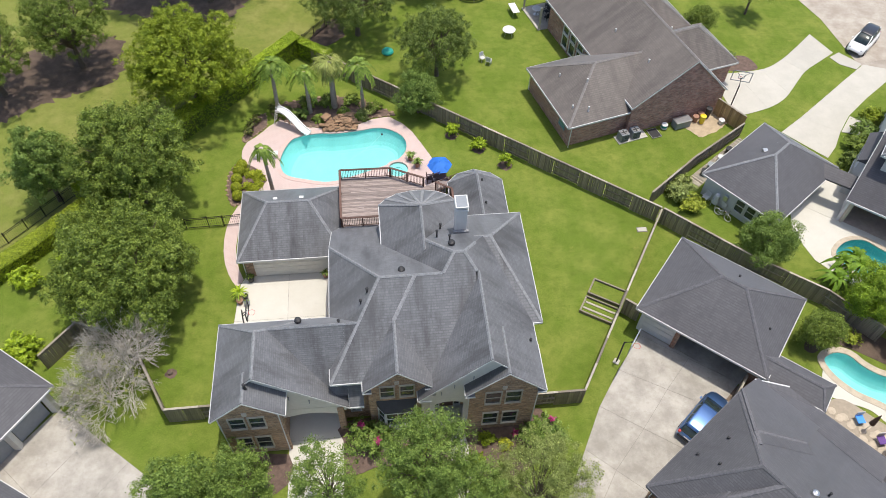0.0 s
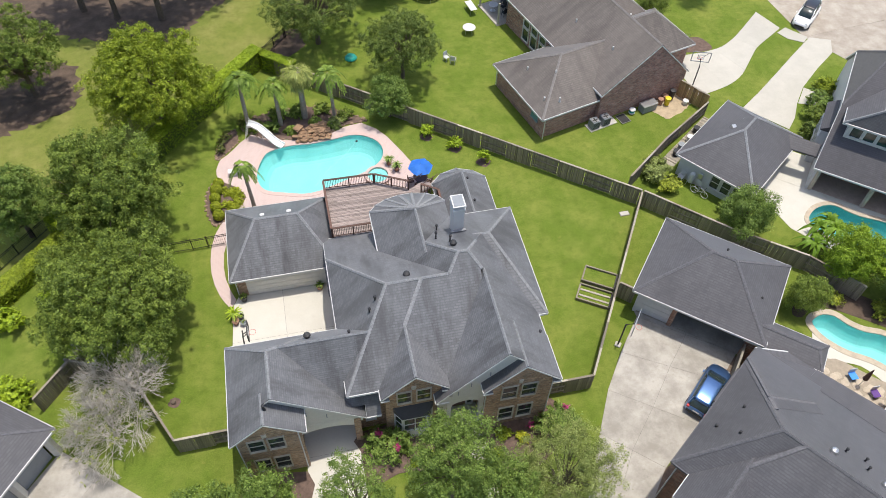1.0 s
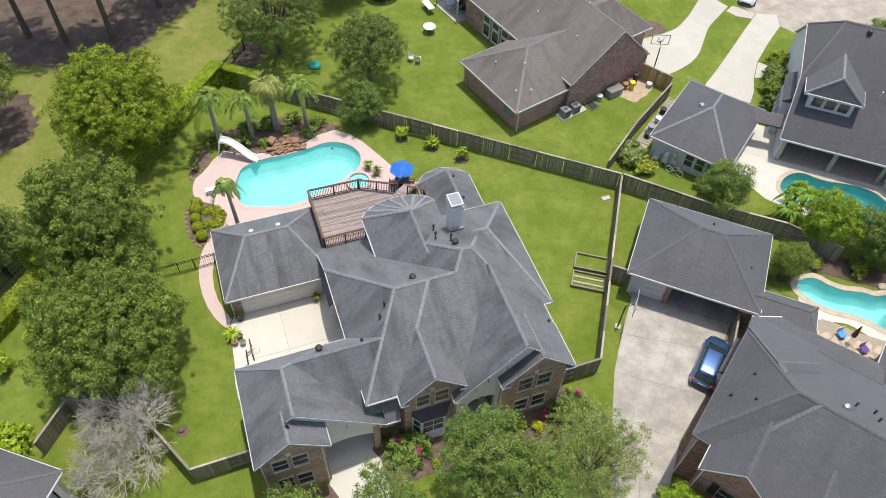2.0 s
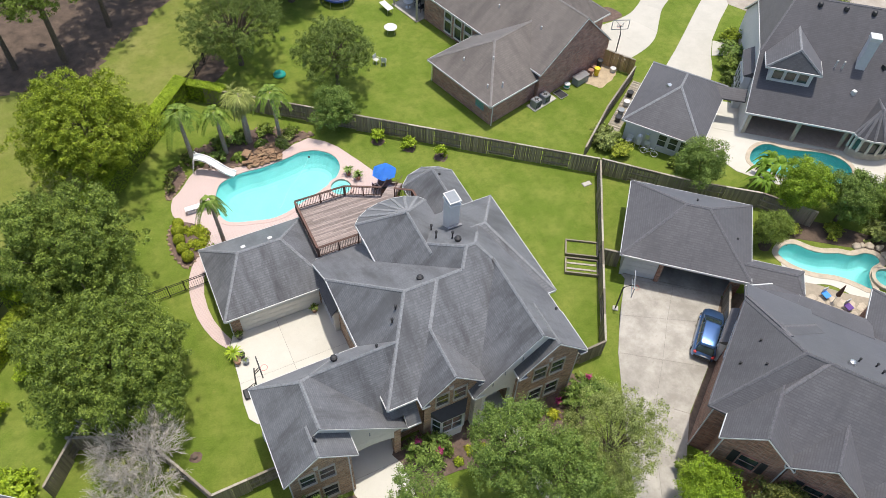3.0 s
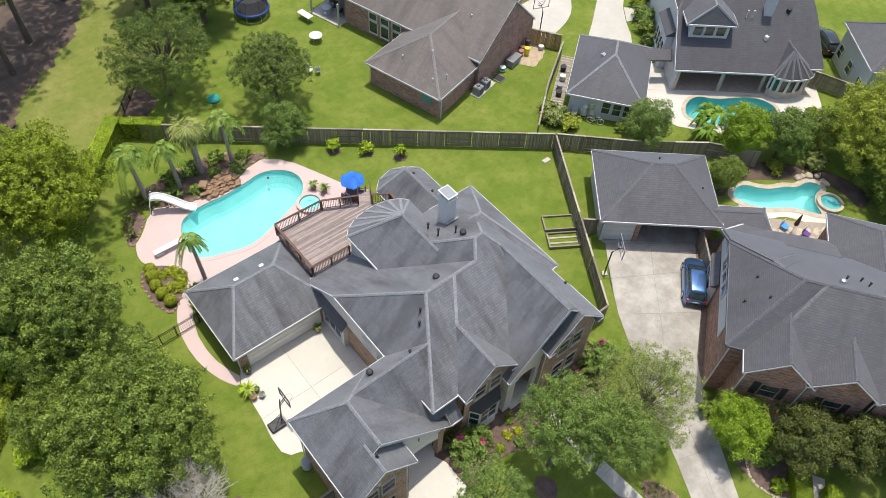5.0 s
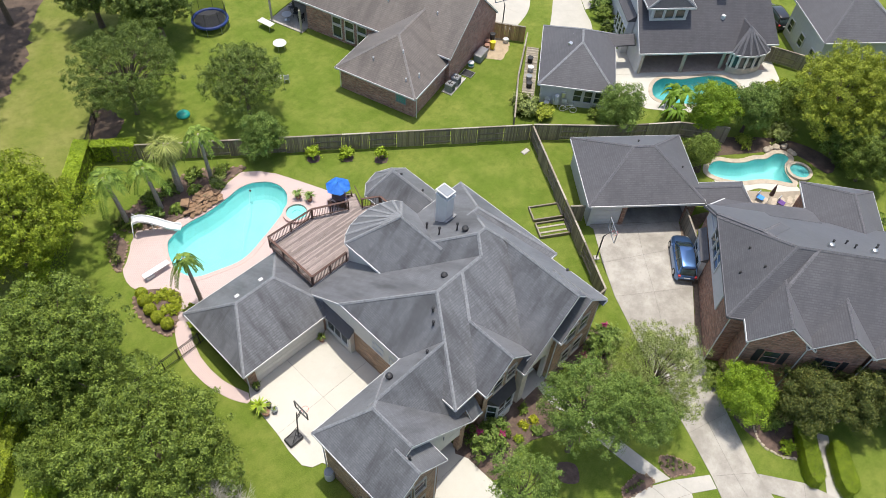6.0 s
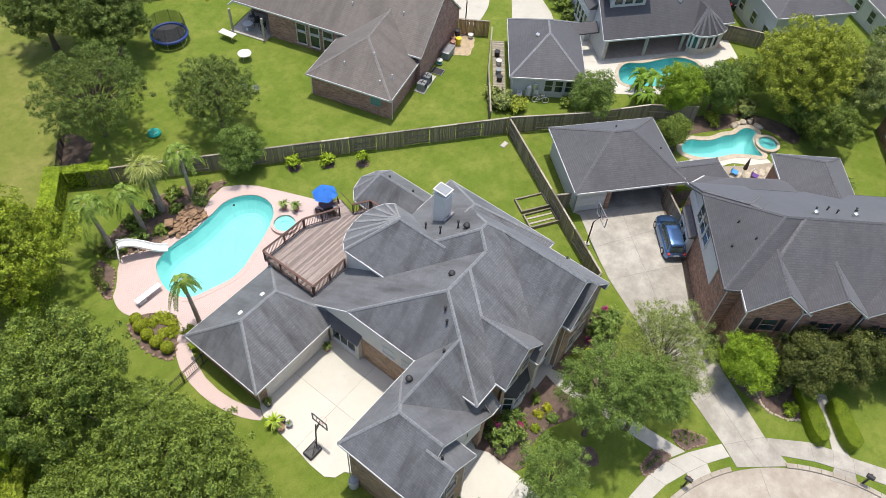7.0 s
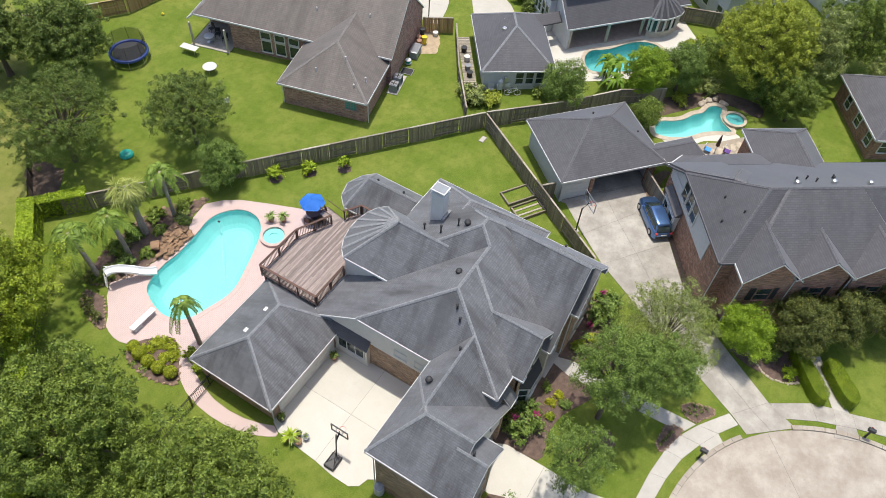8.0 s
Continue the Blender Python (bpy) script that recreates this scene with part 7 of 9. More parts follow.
spa = thing("spa", "round raised spa with tiled rim beside the pool", "spa")
SPX, SPY = -0.45, 16.95
part("wall", turned([(1.1, 0.0), (1.13, 0.3), (0.88, 0.3), (0.86, 0.03)], 26, (SPX, SPY, 0)), M_COPING, spa, "pink coping wall")
part("bench", turned([(0.85, 0.045), (0.85, 0.12), (0.4, 0.12), (0.4, 0.05)], 22, (SPX, SPY, 0)), M_PLASTER, spa)
bm = bmesh.new()
bmesh.ops.create_circle(bm, cap_ends=True, segments=26, radius=0.87, matrix=Matrix.Translation((SPX, SPY, 0.24)))
part("water", bm, M_WATER, spa)

slide = thing("pool_slide", "white curved fibreglass pool slide with a ladder", "pool slide")
path = [Vector(p) for p in smooth_line([(-11.0, 24.0, 1.5), (-10.6, 23.85, 1.52), (-10.1, 23.55, 1.35), (-9.5, 23.05, 0.95), (-9.0, 22.6, 0.55), (-8.55, 22.2, 0.34), (-8.25, 21.95, 0.28)], 5)]
bm = bmesh.new()
prof = [(-0.36, 0.22), (-0.30, 0.23), (-0.25, 0.05), (0.0, 0.0), (0.25, 0.05), (0.30, 0.23), (0.36, 0.22), (0.30, -0.03), (0, -0.07), (-0.30, -0.03)]
rows = []
for i, p in enumerate(path):
    d = (path[min(i + 1, len(path) - 1)] - path[max(i - 1, 0)]).normalized()
    s = d.cross(Vector((0, 0, 1))).normalized()
    u = s.cross(d)
    rows.append([bm.verts.new(p + s * a + u * b) for a, b in prof])
for a, b in zip(rows, rows[1:]):
    for k in range(len(prof)):
        bm.faces.new((a[k], a[(k + 1) % len(prof)], b[(k + 1) % len(prof)], b[k]))
bm.faces.new(rows[0])
bm.faces.new(rows[-1][::-1])
bmesh.ops.recalc_face_normals(bm, faces=list(bm.faces))
part("chute", bm, M_GLOSS, slide, "white glossy chute")
for s in (-0.25, 0.25):
    part("ladder_rail", tube([(-11.35 + s * 0.4, 24.1 + s, 0.0), (-11.05 + s * 0.4, 24.0 + s, 1.5), (-10.9 + s * 0.4, 23.95 + s, 2.1), (-10.6 + s * 0.4, 23.8 + s, 1.75)], 0.025, 6), M_GLOSS, slide)
for k in range(5):
    z = 0.25 + 0.27 * k
    part("rung", tube([(-11.35 + 0.2 * z - 0.1, 23.85, z), (-11.35 + 0.2 * z + 0.1, 24.35, z)], 0.02, 6), M_GLOSS, slide)
for x, y, z in ((-9.9, 23.35, 1.15), (-9.1, 22.75, 0.6)):
    part("leg", tube([(x, y, 0), (x, y, z)], 0.03, 6), M_GLOSS, slide)

dive = thing("diving_board", "white diving board on a pale stand", "diving board")
part("board", soft_box(-13.1, -10.9, 19.28, 19.74, 0.5, 0.57, 0.02), M_GLOSS, dive)
part("stand", soft_box(-13.0, -12.3, 19.32, 19.7, 0.03, 0.38, 0.05), M_GREYSIDE, dive)
for x in (-12.9, -12.1):
    part("bracket", box(x - 0.04, x + 0.04, 19.3, 19.72, 0.38, 0.5), M_METAL, dive)

M_POOLHOSE = plain("pale_blue_hose", (0.33, 0.55, 0.58), 0.6)
cleaner = thing("pool_cleaner", "dark pool cleaner with a pale floating hose", "pool cleaner")
part("body", soft_box(-1.72, -1.54, 21.72, 21.9, -0.16, -0.04, 0.04), M_BLACK, cleaner)
part("hose", tube(smooth_line([(-1.7, 21.8, -0.1), (-2.6, 20.6, -0.1), (-3.6, 19.6, -0.1), (-4.6, 18.7, -0.1), (-5.4, 17.6, -0.1), (-5.9, 17.0, -0.1)], 5), 0.012, 6), M_POOLHOSE, cleaner)


def umbrella(x, y, z):
    u = thing("umbrella", "open blue garden umbrella over a dark table", "umbrella", at=(x, y, 0))
    part("pole", tube([(0, 0, 0.05), (0, 0, z + 0.25)], 0.03, 8), M_METAL, u)
    part("base", turned([(0.28, 0.0), (0.3, 0.06), (0.1, 0.1), (0.06, 0.3)], 16), M_BLACK, u)
    for k in range(6):
        a0, a1 = pi / 3 * k, pi / 3 * (k + 1)
        bm = bmesh.new()
        top = bm.verts.new((0, 0, z + 0.2))
        mids = [bm.verts.new((0.55 * cos(a), 0.55 * sin(a), z + 0.03)) for a in (a0, (a0 + a1) / 2, a1)]
        rim = [bm.verts.new((1.08 * cos(a) * (0.9 if i == 1 else 1), 1.08 * sin(a) * (0.9 if i == 1 else 1), z - 0.2)) for i, a in enumerate((a0, (a0 + a1) / 2, a1))]
        for i in range(2):
            bm.faces.new((top, mids[i], mids[i + 1]))
            bm.faces.new((mids[i], rim[i], rim[i + 1], mids[i + 1]))
        bmesh.ops.solidify(bm, geom=list(bm.faces), thickness=0.008)
        part("canopy_panel", bm, M_BLUE, u)
        part("rib", tube([(0, 0, z + 0.18), (1.06 * cos(a0), 1.06 * sin(a0), z - 0.215)], 0.01, 4), M_METAL, u)
    part("finial", turned([(0.03, z + 0.2), (0.04, z + 0.26), (0.01, z + 0.33)], 8), M_BLUE, u)
    return u


umbrella(3.05, 15.6, 2.1)
tbl = thing("garden_table", "round dark garden table under the umbrella", "table", at=(3.05, 15.6, 0))
part("tabletop", turned([(0.6, 0.70), (0.62, 0.73), (0.6, 0.75)], 24), M_RAIL, tbl)
for a in (0.4, 1.97, 3.54, 5.1):
    part("leg", tube([(0.4 * cos(a), 0.4 * sin(a), 0.0), (0.3 * cos(a), 0.3 * sin(a), 0.7)], 0.03, 6), M_RAIL, tbl)


def garden_chair(mat, label, group):
    c = thing("garden_chair", label, "chair", group)
    part("seat", soft_box(-0.25, 0.25, -0.25, 0.25, 0.42, 0.46, 0.015, 1), mat, c)
    part("backrest", soft_box(-0.25, 0.25, 0.22, 0.27, 0.5, 0.98, 0.015, 1), mat, c)
    for x in (-0.22, 0.22):
        part("armrest", soft_box(x - 0.03, x + 0.03, -0.25, 0.25, 0.64, 0.67, 0.01, 1), mat, c)
        for y in (-0.22, 0.22):
            part("leg", box(x - 0.02, x + 0.02, y - 0.02, y + 0.02, 0, 0.42 if y < 0 else 0.95), mat, c)
    return c


ch = garden_chair(M_RAIL, "dark wooden garden armchair", "chairs round the garden table")
ch.matrix_basis = pose(2.2, 15.5, 0.035, 0, 0, 95)
for x, y, a in ((3.5, 16.4, -25), (3.7, 15.1, -120), (2.7, 14.8, 160)):
    copy_thing(ch, pose(x, y, 0.035, 0, 0, a))


def potted(x, y, pot_r, pot_h, leaf, label, blades=16, spread=0.5, mat=M_TERRA, seed=1, pot_label=""):
    p = thing("potted_plant", label, "plant", at=(x, y, 0.03))
    part("pot", turned([(pot_r * 0.7, 0), (pot_r, pot_h * 0.9), (pot_r * 1.08, pot_h * 0.92), (pot_r * 1.08, pot_h), (pot_r * 0.92, pot_h), (pot_r * 0.9, pot_h * 0.85)], 16), mat, p, pot_label)
    rng = np.random.default_rng(seed)
    quads = []
    for i in range(blades):
        a, e = i * 2.4 + rng.random(), 0.5 + 0.8 * rng.random()
        o = np.array([cos(a), sin(a), 0])
        s = np.array([-sin(a), cos(a), 0]) * spread * 0.09
        b = np.array([0, 0, pot_h * 0.9])
        m = b + o * spread * 0.55 * cos(e) + np.array([0, 0, spread * 0.75 * sin(e)])
        t = b + o * spread * (0.75 + 0.4 * rng.random()) + np.array([0, 0, spread * (0.75 * sin(e) - 0.15)])
        quads += [b + s * 0.4, m + s, m - s, b - s * 0.4, m + s, t, t - s * 0.1, m - s]
    leaves("foliage", np.array(quads), M_LEAF[leaf], p)
    return p


potted(0.75, 18.25, 0.25, 0.45, "front", "sago palm in a clay pot on the pool paving", 26, 0.6, seed=2)
potted(1.3, 17.4, 0.25, 0.45, "front", "sago palm in a dark clay pot beside the spa", 26, 0.6, seed=3)
potted(-13.25, 4.75, 0.28, 0.3, "lime", "spiky yellow-green plant in a low pot", 36, 0.7, seed=4)
potted(-13.2, 4.15, 0.24, 0.42, "grey", "round clay pot with sparse grey leaves", 8, 0.3, seed=5)
potted(-12.75, 4.45, 0.2, 0.5, "oak", "tall dark pot with a small plant", 10, 0.3, M_BLACK, 6)
potted(-12.65, 3.95, 0.22, 0.35, "oak", "dark glazed pot beside the plants", 9, 0.3, M_GREYP, 7)
potted(-12.5, 6.15, 0.28, 0.5, "oak", "dark pot by the garage corner", 14, 0.45, M_BLACK, 8)
potted(-6.75, 6.1, 0.26, 0.4, "oak", "leafy pot by the court window", 40, 0.42, M_TERRA, 9)

hoop = thing("basketball_hoop", "portable basketball hoop on a black wheeled base", "basketball hoop")
part("base", soft_box(-13.55, -12.45, 1.05, 1.85, 0.03, 0.32, 0.1, 3), M_BLACK, hoop, "black water-filled base")
part("pole", tube([(-12.6, 1.45, 0.25), (-12.45, 1.45, 2.2), (-12.35, 1.45, 3.1)], 0.05, 8), M_BLACK, hoop)
part("arm", tube([(-12.4, 1.45, 2.6), (-12.0, 1.45, 3.0)], 0.035, 6), M_BLACK, hoop)
part("arm", tube([(-12.42, 1.45, 2.3), (-12.0, 1.45, 2.75)], 0.035, 6), M_BLACK, hoop)
bb = part("backboard", box(-12.02, -11.98, 1.18, 1.74, 2.74, 2.8), M_WHITE, hoop, "open backboard with a black frame")
for y0 in (1.18, 1.7):
    part("target_bar", box(-12.02, -11.98, y0, y0 + 0.04, 2.8, 3.15), M_WHITE, bb)
for z0, z1, y0, y1 in ((2.53, 2.58, 0.8, 2.12), (3.32, 3.37, 0.8, 2.12), (2.58, 3.32, 0.8, 0.85), (2.58, 3.32, 2.07, 2.12)):
    part("frame", box(-12.04, -11.96, y0, y1, z0, z1), M_BLACK, bb)
part("rim", tube([(-11.72 + 0.23 * cos(a), 1.45 + 0.23 * sin(a), 2.72) for a in [2 * pi * k / 18 for k in range(19)]], 0.012, 5), M_RED, hoop)
for s in (-0.3, 0.3):
    part("brace", tube([(-13.3, 1.45 + s, 0.3), (-12.5, 1.45, 1.3)], 0.025, 6), M_BLACK, hoop)
bin_ = thing("water_barrel", "pale round barrel beside the wall", "barrel", at=(-12.95, -2.2, 0))
part("body", turned([(0.3, 0), (0.34, 0.1), (0.34, 0.8), (0.28, 0.95)], 16), M_GREYSIDE, bin_)
part("lid", turned([(0.3, 0.95), (0.31, 1.0), (0.1, 1.04)], 16), M_GREYP, bin_)


def fixed_hoop(x, y, turn, label, z=3.05):
    h = thing("basketball_hoop", label, "basketball hoop", at=(x, y, 0))
    h.rotation_euler = (0, 0, radians(turn))
    part("pole", tube([(0, 0, -0.2), (0, 0, z - 0.3), (0.5, 0, z + 0.2)], 0.06, 8), M_BLACK, h)
    b = part("backboard", box(0.56, 0.59, -0.28, 0.28, z + 0.12, z + 0.2), M_GREYSIDE, h, "open backboard frame")
    for q in (-0.3, 0.26):
        part("target_bar", box(0.56, 0.59, q, q + 0.04, z + 0.2, z + 0.6), M_GREYSIDE, b)
    part("target_bar", box(0.56, 0.59, -0.26, 0.26, z + 0.56, z + 0.6), M_GREYSIDE, b)
    for q in (-0.55, 0.55):
        part("brace", tube([(0.5, 0, z + 0.2), (0.56, q, z + 0.85)], 0.015, 5), M_BLACK, b)
    for y0, y1, z0, z1 in ((-0.88, 0.88, z - 0.18, z - 0.12), (-0.88, 0.88, z + 0.87, z + 0.93), (-0.88, -0.82, z - 0.12, z + 0.87), (0.82, 0.88, z - 0.12, z + 0.87)):
        part("frame", box(0.55, 0.6, y0, y1, z0, z1), M_GREYP, b)
    part("rim", tube([(0.86 + 0.23 * cos(a), 0.23 * sin(a), z) for a in [2 * pi * k / 18 for k in range(19)]], 0.014, 5), M_RED, h)
    part("base", soft_box(-0.22, 0.22, -0.22, 0.22, 0.0, 0.12, 0.04), M_WALKS, h)
    return h


fixed_hoop(14.2, -3.25, -38, "basketball hoop on a black post beside the drive", 3.1)
fixed_hoop(31.6, 22.6, 70, "pole basketball hoop beside the curved drive", 3.2)

# raised beds at the side fence
DIRV, OUTV = Vector((-0.535, -0.845)), Vector((0.845, -0.535))
for s, soil in ((0.0, M_LAWN), (1.85, M_MULCH)):
    o = Vector((14.2, 4.0)) + DIRV * s
    beds = thing("raised_bed", "weathered timber frame of a raised garden bed", "raised bed", "raised beds at the fence")
    w, d = 2.55, 1.45
    corners = [o, o + DIRV * d, o + DIRV * d + OUTV * w, o + OUTV * w]
    for a, b in zip(corners, corners[1:] + corners[:1]):
        m = Matrix.Translation((a.x, a.y, 0)) @ Matrix.Rotation(atan2(b.y - a.y, b.x - a.x), 4, "Z")
        part("timber", soft_box(0.07, (b - a).length + 0.05, -0.06, 0.06, 0, 0.3, 0.01, 1, m), M_FENCE, beds)
    part("soil", prism([tuple(c) for c in corners], 0.0, 0.12), M_LAWN, beds)
    if s:
        for k in range(2):
            a = corners[0] + DIRV * (0.45 + 0.55 * k)
            m = Matrix.Translation((a.x, a.y, 0.13)) @ Matrix.Rotation(atan2(OUTV.y, OUTV.x), 4, "Z")
            part("plank", box(0.1, w - 0.1, -0.08, 0.08, 0, 0.05, m), M_FENCETOP, beds)
lid = thing("utility_lid", "pale concrete utility box lid in the lawn", "utility box")
part("lid", soft_box(18.95, 19.7, 8.55, 8.95, 0.0, 0.07, 0.015, 1, Matrix.Identity(4)), M_WALKS, lid)
part("collar", box(18.9, 19.75, 8.5, 9.0, -0.05, 0.03), M_JOINT, lid)
structure("mulch_ring", paved([ragged([(-18.1, -1.5), (-17.7, -1.05), (-17.25, -1.4), (-17.6, -1.9)], 0.04, 3, 5)], 0.02, 0.05), M_MULCH, "bare mulch ring in the grass", "mulch")
stump = thing("tree_stump", "low sawn tree stump in a mulch ring", "stump", at=(-17.72, -1.45, 0))
part("wood", turned([(0.2, -0.05), (0.16, 0.08), (0.14, 0.16), (0.1, 0.17)], 12), M_BARK, stump)


# ---- vehicles ----
def shell(rows):
    """A smooth skin over cross-sections (x, half width, low, high, roundness), each an arch from side to side."""
    bm = bmesh.new()
    rings = []
    for px, hw, z0, z1, e in rows:
        ring = []
        for k in range(13):
            a = pi * k / 12
            cx, cz = cos(a), sin(a)
            ring.append(bm.verts.new((px, hw * (1 if cx > 0 else -1) * abs(cx) ** e, z0 + (z1 - z0) * cz ** e)))
        rings.append(ring)
    for a, b in zip(rings, rings[1:]):
        for k in range(12):
            bm.faces.new((a[k], a[k + 1], b[k + 1], b[k]))
    bm.faces.new(rings[0])
    bm.faces.new(rings[-1][::-1])
    bmesh.ops.recalc_face_normals(bm, faces=list(bm.faces))
    for f in bm.faces:
        f.smooth = len(f.verts) == 4
    return bm


def vehicle(x, y, turn, paint, label, length=4.5, width=1.8, height=1.6, roof_mat=None):
    """A five-door car: rounded body shell, glasshouse, roof skin, wheels, lamps and mirrors."""
    car = thing("car", label, "car", at=(x, y, 0.03))
    car.rotation_euler = (0, 0, radians(turn))
    L, W = length / 2, width / 2
    part("body", shell([(-L, W * 0.62, 0.4, 0.8, 0.5), (-L + 0.06, W * 0.8, 0.3, 0.94, 0.42), (-L + 0.3, W * 0.95, 0.26, 1.0, 0.38), (-L + 0.9, W, 0.25, 1.03, 0.36), (0, W, 0.25, 1.01, 0.36),
                        (L - 1.15, W, 0.25, 1.0, 0.36), (L - 0.7, W * 0.96, 0.26, 0.93, 0.4), (L - 0.3, W * 0.86, 0.28, 0.83, 0.44), (L - 0.08, W * 0.68, 0.32, 0.7, 0.5), (L, W * 0.5, 0.38, 0.58, 0.55)]), paint, car)
    glass_rows = [(-L + 0.1, W * 0.66, 0.9, 1.0, 0.5), (-L + 0.32, W * 0.76, 0.9, 1.26, 0.48), (-L + 0.62, W * 0.8, 0.9, height - 0.1, 0.48), (-L + 1.1, W * 0.83, 0.9, height - 0.03, 0.48), (-0.3, W * 0.85, 0.9, height - 0.02, 0.48),
                  (0.3, W * 0.85, 0.9, height - 0.08, 0.48), (L - 1.5, W * 0.82, 0.9, height - 0.27, 0.48), (L - 0.98, W * 0.7, 0.9, 1.0, 0.5)]
    part("glasshouse", shell(glass_rows), M_GLASS, car, "dark tinted windows")
    part("roof", shell([(-L + 0.42, W * 0.52, height - 0.2, height - 0.13, 0.5), (-L + 0.62, W * 0.62, height - 0.15, height - 0.06, 0.55), (-L + 1.1, W * 0.66, height - 0.1, height, 0.55), (-0.3, W * 0.66, height - 0.09, height + 0.01, 0.55), (0.3, W * 0.63, height - 0.14, height - 0.05, 0.55), (0.42, W * 0.58, height - 0.15, height - 0.1, 0.55)]), roof_mat or paint, car)
    for s in (-1, 1):
        part("roof_rail", tube([(-L + 0.75, s * W * 0.62, height - 0.05), (-0.4, s * W * 0.64, height + 0.0), (0.2, s * W * 0.62, height - 0.06)], 0.016, 5), M_BLACK, car)
        part("windscreen_pillar", tube([(0.35, s * W * 0.66, height - 0.11), (L - 1.5, s * W * 0.74, height - 0.33), (L - 1.0, s * W * 0.74, 1.0)], 0.04, 6), paint, car)
        part("rear_pillar", tube([(-L + 0.55, s * W * 0.64, height - 0.12), (-L + 0.34, s * W * 0.72, 1.16), (-L + 0.2, s * W * 0.76, 0.98)], 0.07, 6), paint, car)
        for px in (-0.75, 0.15):
            part("pillar", tube([(px, s * W * 0.86, 0.98), (px - 0.04, s * W * 0.83, 1.25), (px - 0.08, s * W * 0.66, height - 0.06)], 0.03, 5), paint, car)
        part("mirror", soft_box(L - 1.5, L - 1.32, s * W * 0.99 - 0.1 * (s < 0), s * W * 0.99 + 0.1 * (s > 0) + 0.02, 0.96, 1.1, 0.03), paint, car)
        part("headlight", soft_box(L - 0.42, L - 0.16, s * W * 0.58 - 0.1, s * W * 0.58 + 0.1, 0.64, 0.77, 0.04), M_GREYP, car, "clear headlight")
        part("tail_light", soft_box(-L - 0.005, -L + 0.2, s * W * 0.72 - 0.1, s * W * 0.72 + 0.1, 0.74, 0.92, 0.03), M_RED, car, "red tail light")
        for px in (-L + 0.85, L - 0.85):
            ring = turned([(0.33, -0.11), (0.335, -0.05), (0.335, 0.05), (0.33, 0.11)], 20)
            bmesh.ops.transform(ring, matrix=Matrix.Translation((px, s * (W - 0.1), 0.33)) @ Matrix.Rotation(pi / 2, 4, "X"), verts=list(ring.verts))
            wh = part("wheel", ring, M_TYRE, car, "black tyre")
            rim = turned([(0.2, -0.125), (0.21, 0.0), (0.2, 0.125)], 14)
            bmesh.ops.transform(rim, matrix=Matrix.Translation((px, s * (W - 0.1), 0.33)) @ Matrix.Rotation(pi / 2, 4, "X"), verts=list(rim.verts))
            part("rim", rim, M_METAL, wh)
    part("bumper", soft_box(L - 0.18, L + 0.02, -W * 0.56, W * 0.56, 0.3, 0.5, 0.06), M_BLACK, car)
    part("bumper", soft_box(-L - 0.05, -L + 0.12, -W * 0.74, W * 0.74, 0.32, 0.56, 0.05), M_BLACK, car)
    part("number_plate", soft_box(-L - 0.03, -L + 0.02, -0.24, 0.24, 0.66, 0.77, 0.01), M_WHITE, car, "plain pale plate")
    return car


def car_paint(name, colour, metal=0.5):
    def build(t, b):
        b.inputs["Base Color"].default_value = (*colour, 1)
        b.inputs["Metallic"].default_value, b.inputs["Roughness"].default_value = metal, 0.28
        b.inputs["Coat Weight"].default_value, b.inputs["Coat Roughness"].default_value = 1.0, 0.04
        bump(t, b, noise_of(t, 300, 2), 0.02, 0.001)
    return material(name, build)


P_BLUE = car_paint("blue_car_paint", (0.1, 0.2, 0.42), 0.8)
P_WHITE = car_paint("white_car_paint", (0.78, 0.78, 0.78), 0.0)
P_BLACK = car_paint("black_car_paint", (0.015, 0.015, 0.017), 0.2)
vehicle(19.0, -8.3, 40, P_BLUE, "metallic blue compact SUV parked on the concrete drive")
vehicle(48.9, 31.3, 222, P_WHITE, "white SUV with a black roof parked in the street", 4.7, 1.9, 1.7, P_BLACK)
vehicle(55.5, 3.5, 55, P_BLACK, "dark car parked beyond the large house", 4.6)


# ---- things in the gardens behind ----
tramp = thing("trampoline", "round blue trampoline with a black safety net", "trampoline", at=(9.3, 43.3, 0))
part("mat", turned([(0.02, 0.84), (1.5, 0.86), (1.5, 0.88), (0.02, 0.87)], 28), M_BLACK, tramp)
part("pad", tube([(1.74 * cos(a), 1.74 * sin(a), 0.83) for a in [2 * pi * k / 32 for k in range(33)]], 0.17, 8), M_NAVY, tramp, "blue edge padding")
for k in range(8):
    a = 2 * pi * k / 8
    part("leg", tube([(1.9 * cos(a), 1.9 * sin(a), 0), (1.9 * cos(a), 1.9 * sin(a), 0.86)], 0.025, 6), M_METAL, tramp)
    part("net_pole", tube([(1.9 * cos(a), 1.9 * sin(a), 0.9), (1.75 * cos(a), 1.75 * sin(a), 2.5)], 0.02, 6), M_BLACK, tramp)
def net_mesh(name):
    """Fine black netting that lets more than half of the light through."""
    def build(t, b):
        b.inputs["Base Color"].default_value, b.inputs["Roughness"].default_value = (0.02, 0.02, 0.02, 1), 0.8
        clear = node(t, "BsdfTransparent")
        weave = node(t, "MixShader", Fac=0.5)
        t.links.new(clear.outputs["BSDF"], weave.inputs[1])
        t.links.new(b.outputs["BSDF"], weave.inputs[2])
        t.links.new(weave.outputs["Shader"], t.nodes["Material Output"].inputs["Surface"])
    return material(name, build)


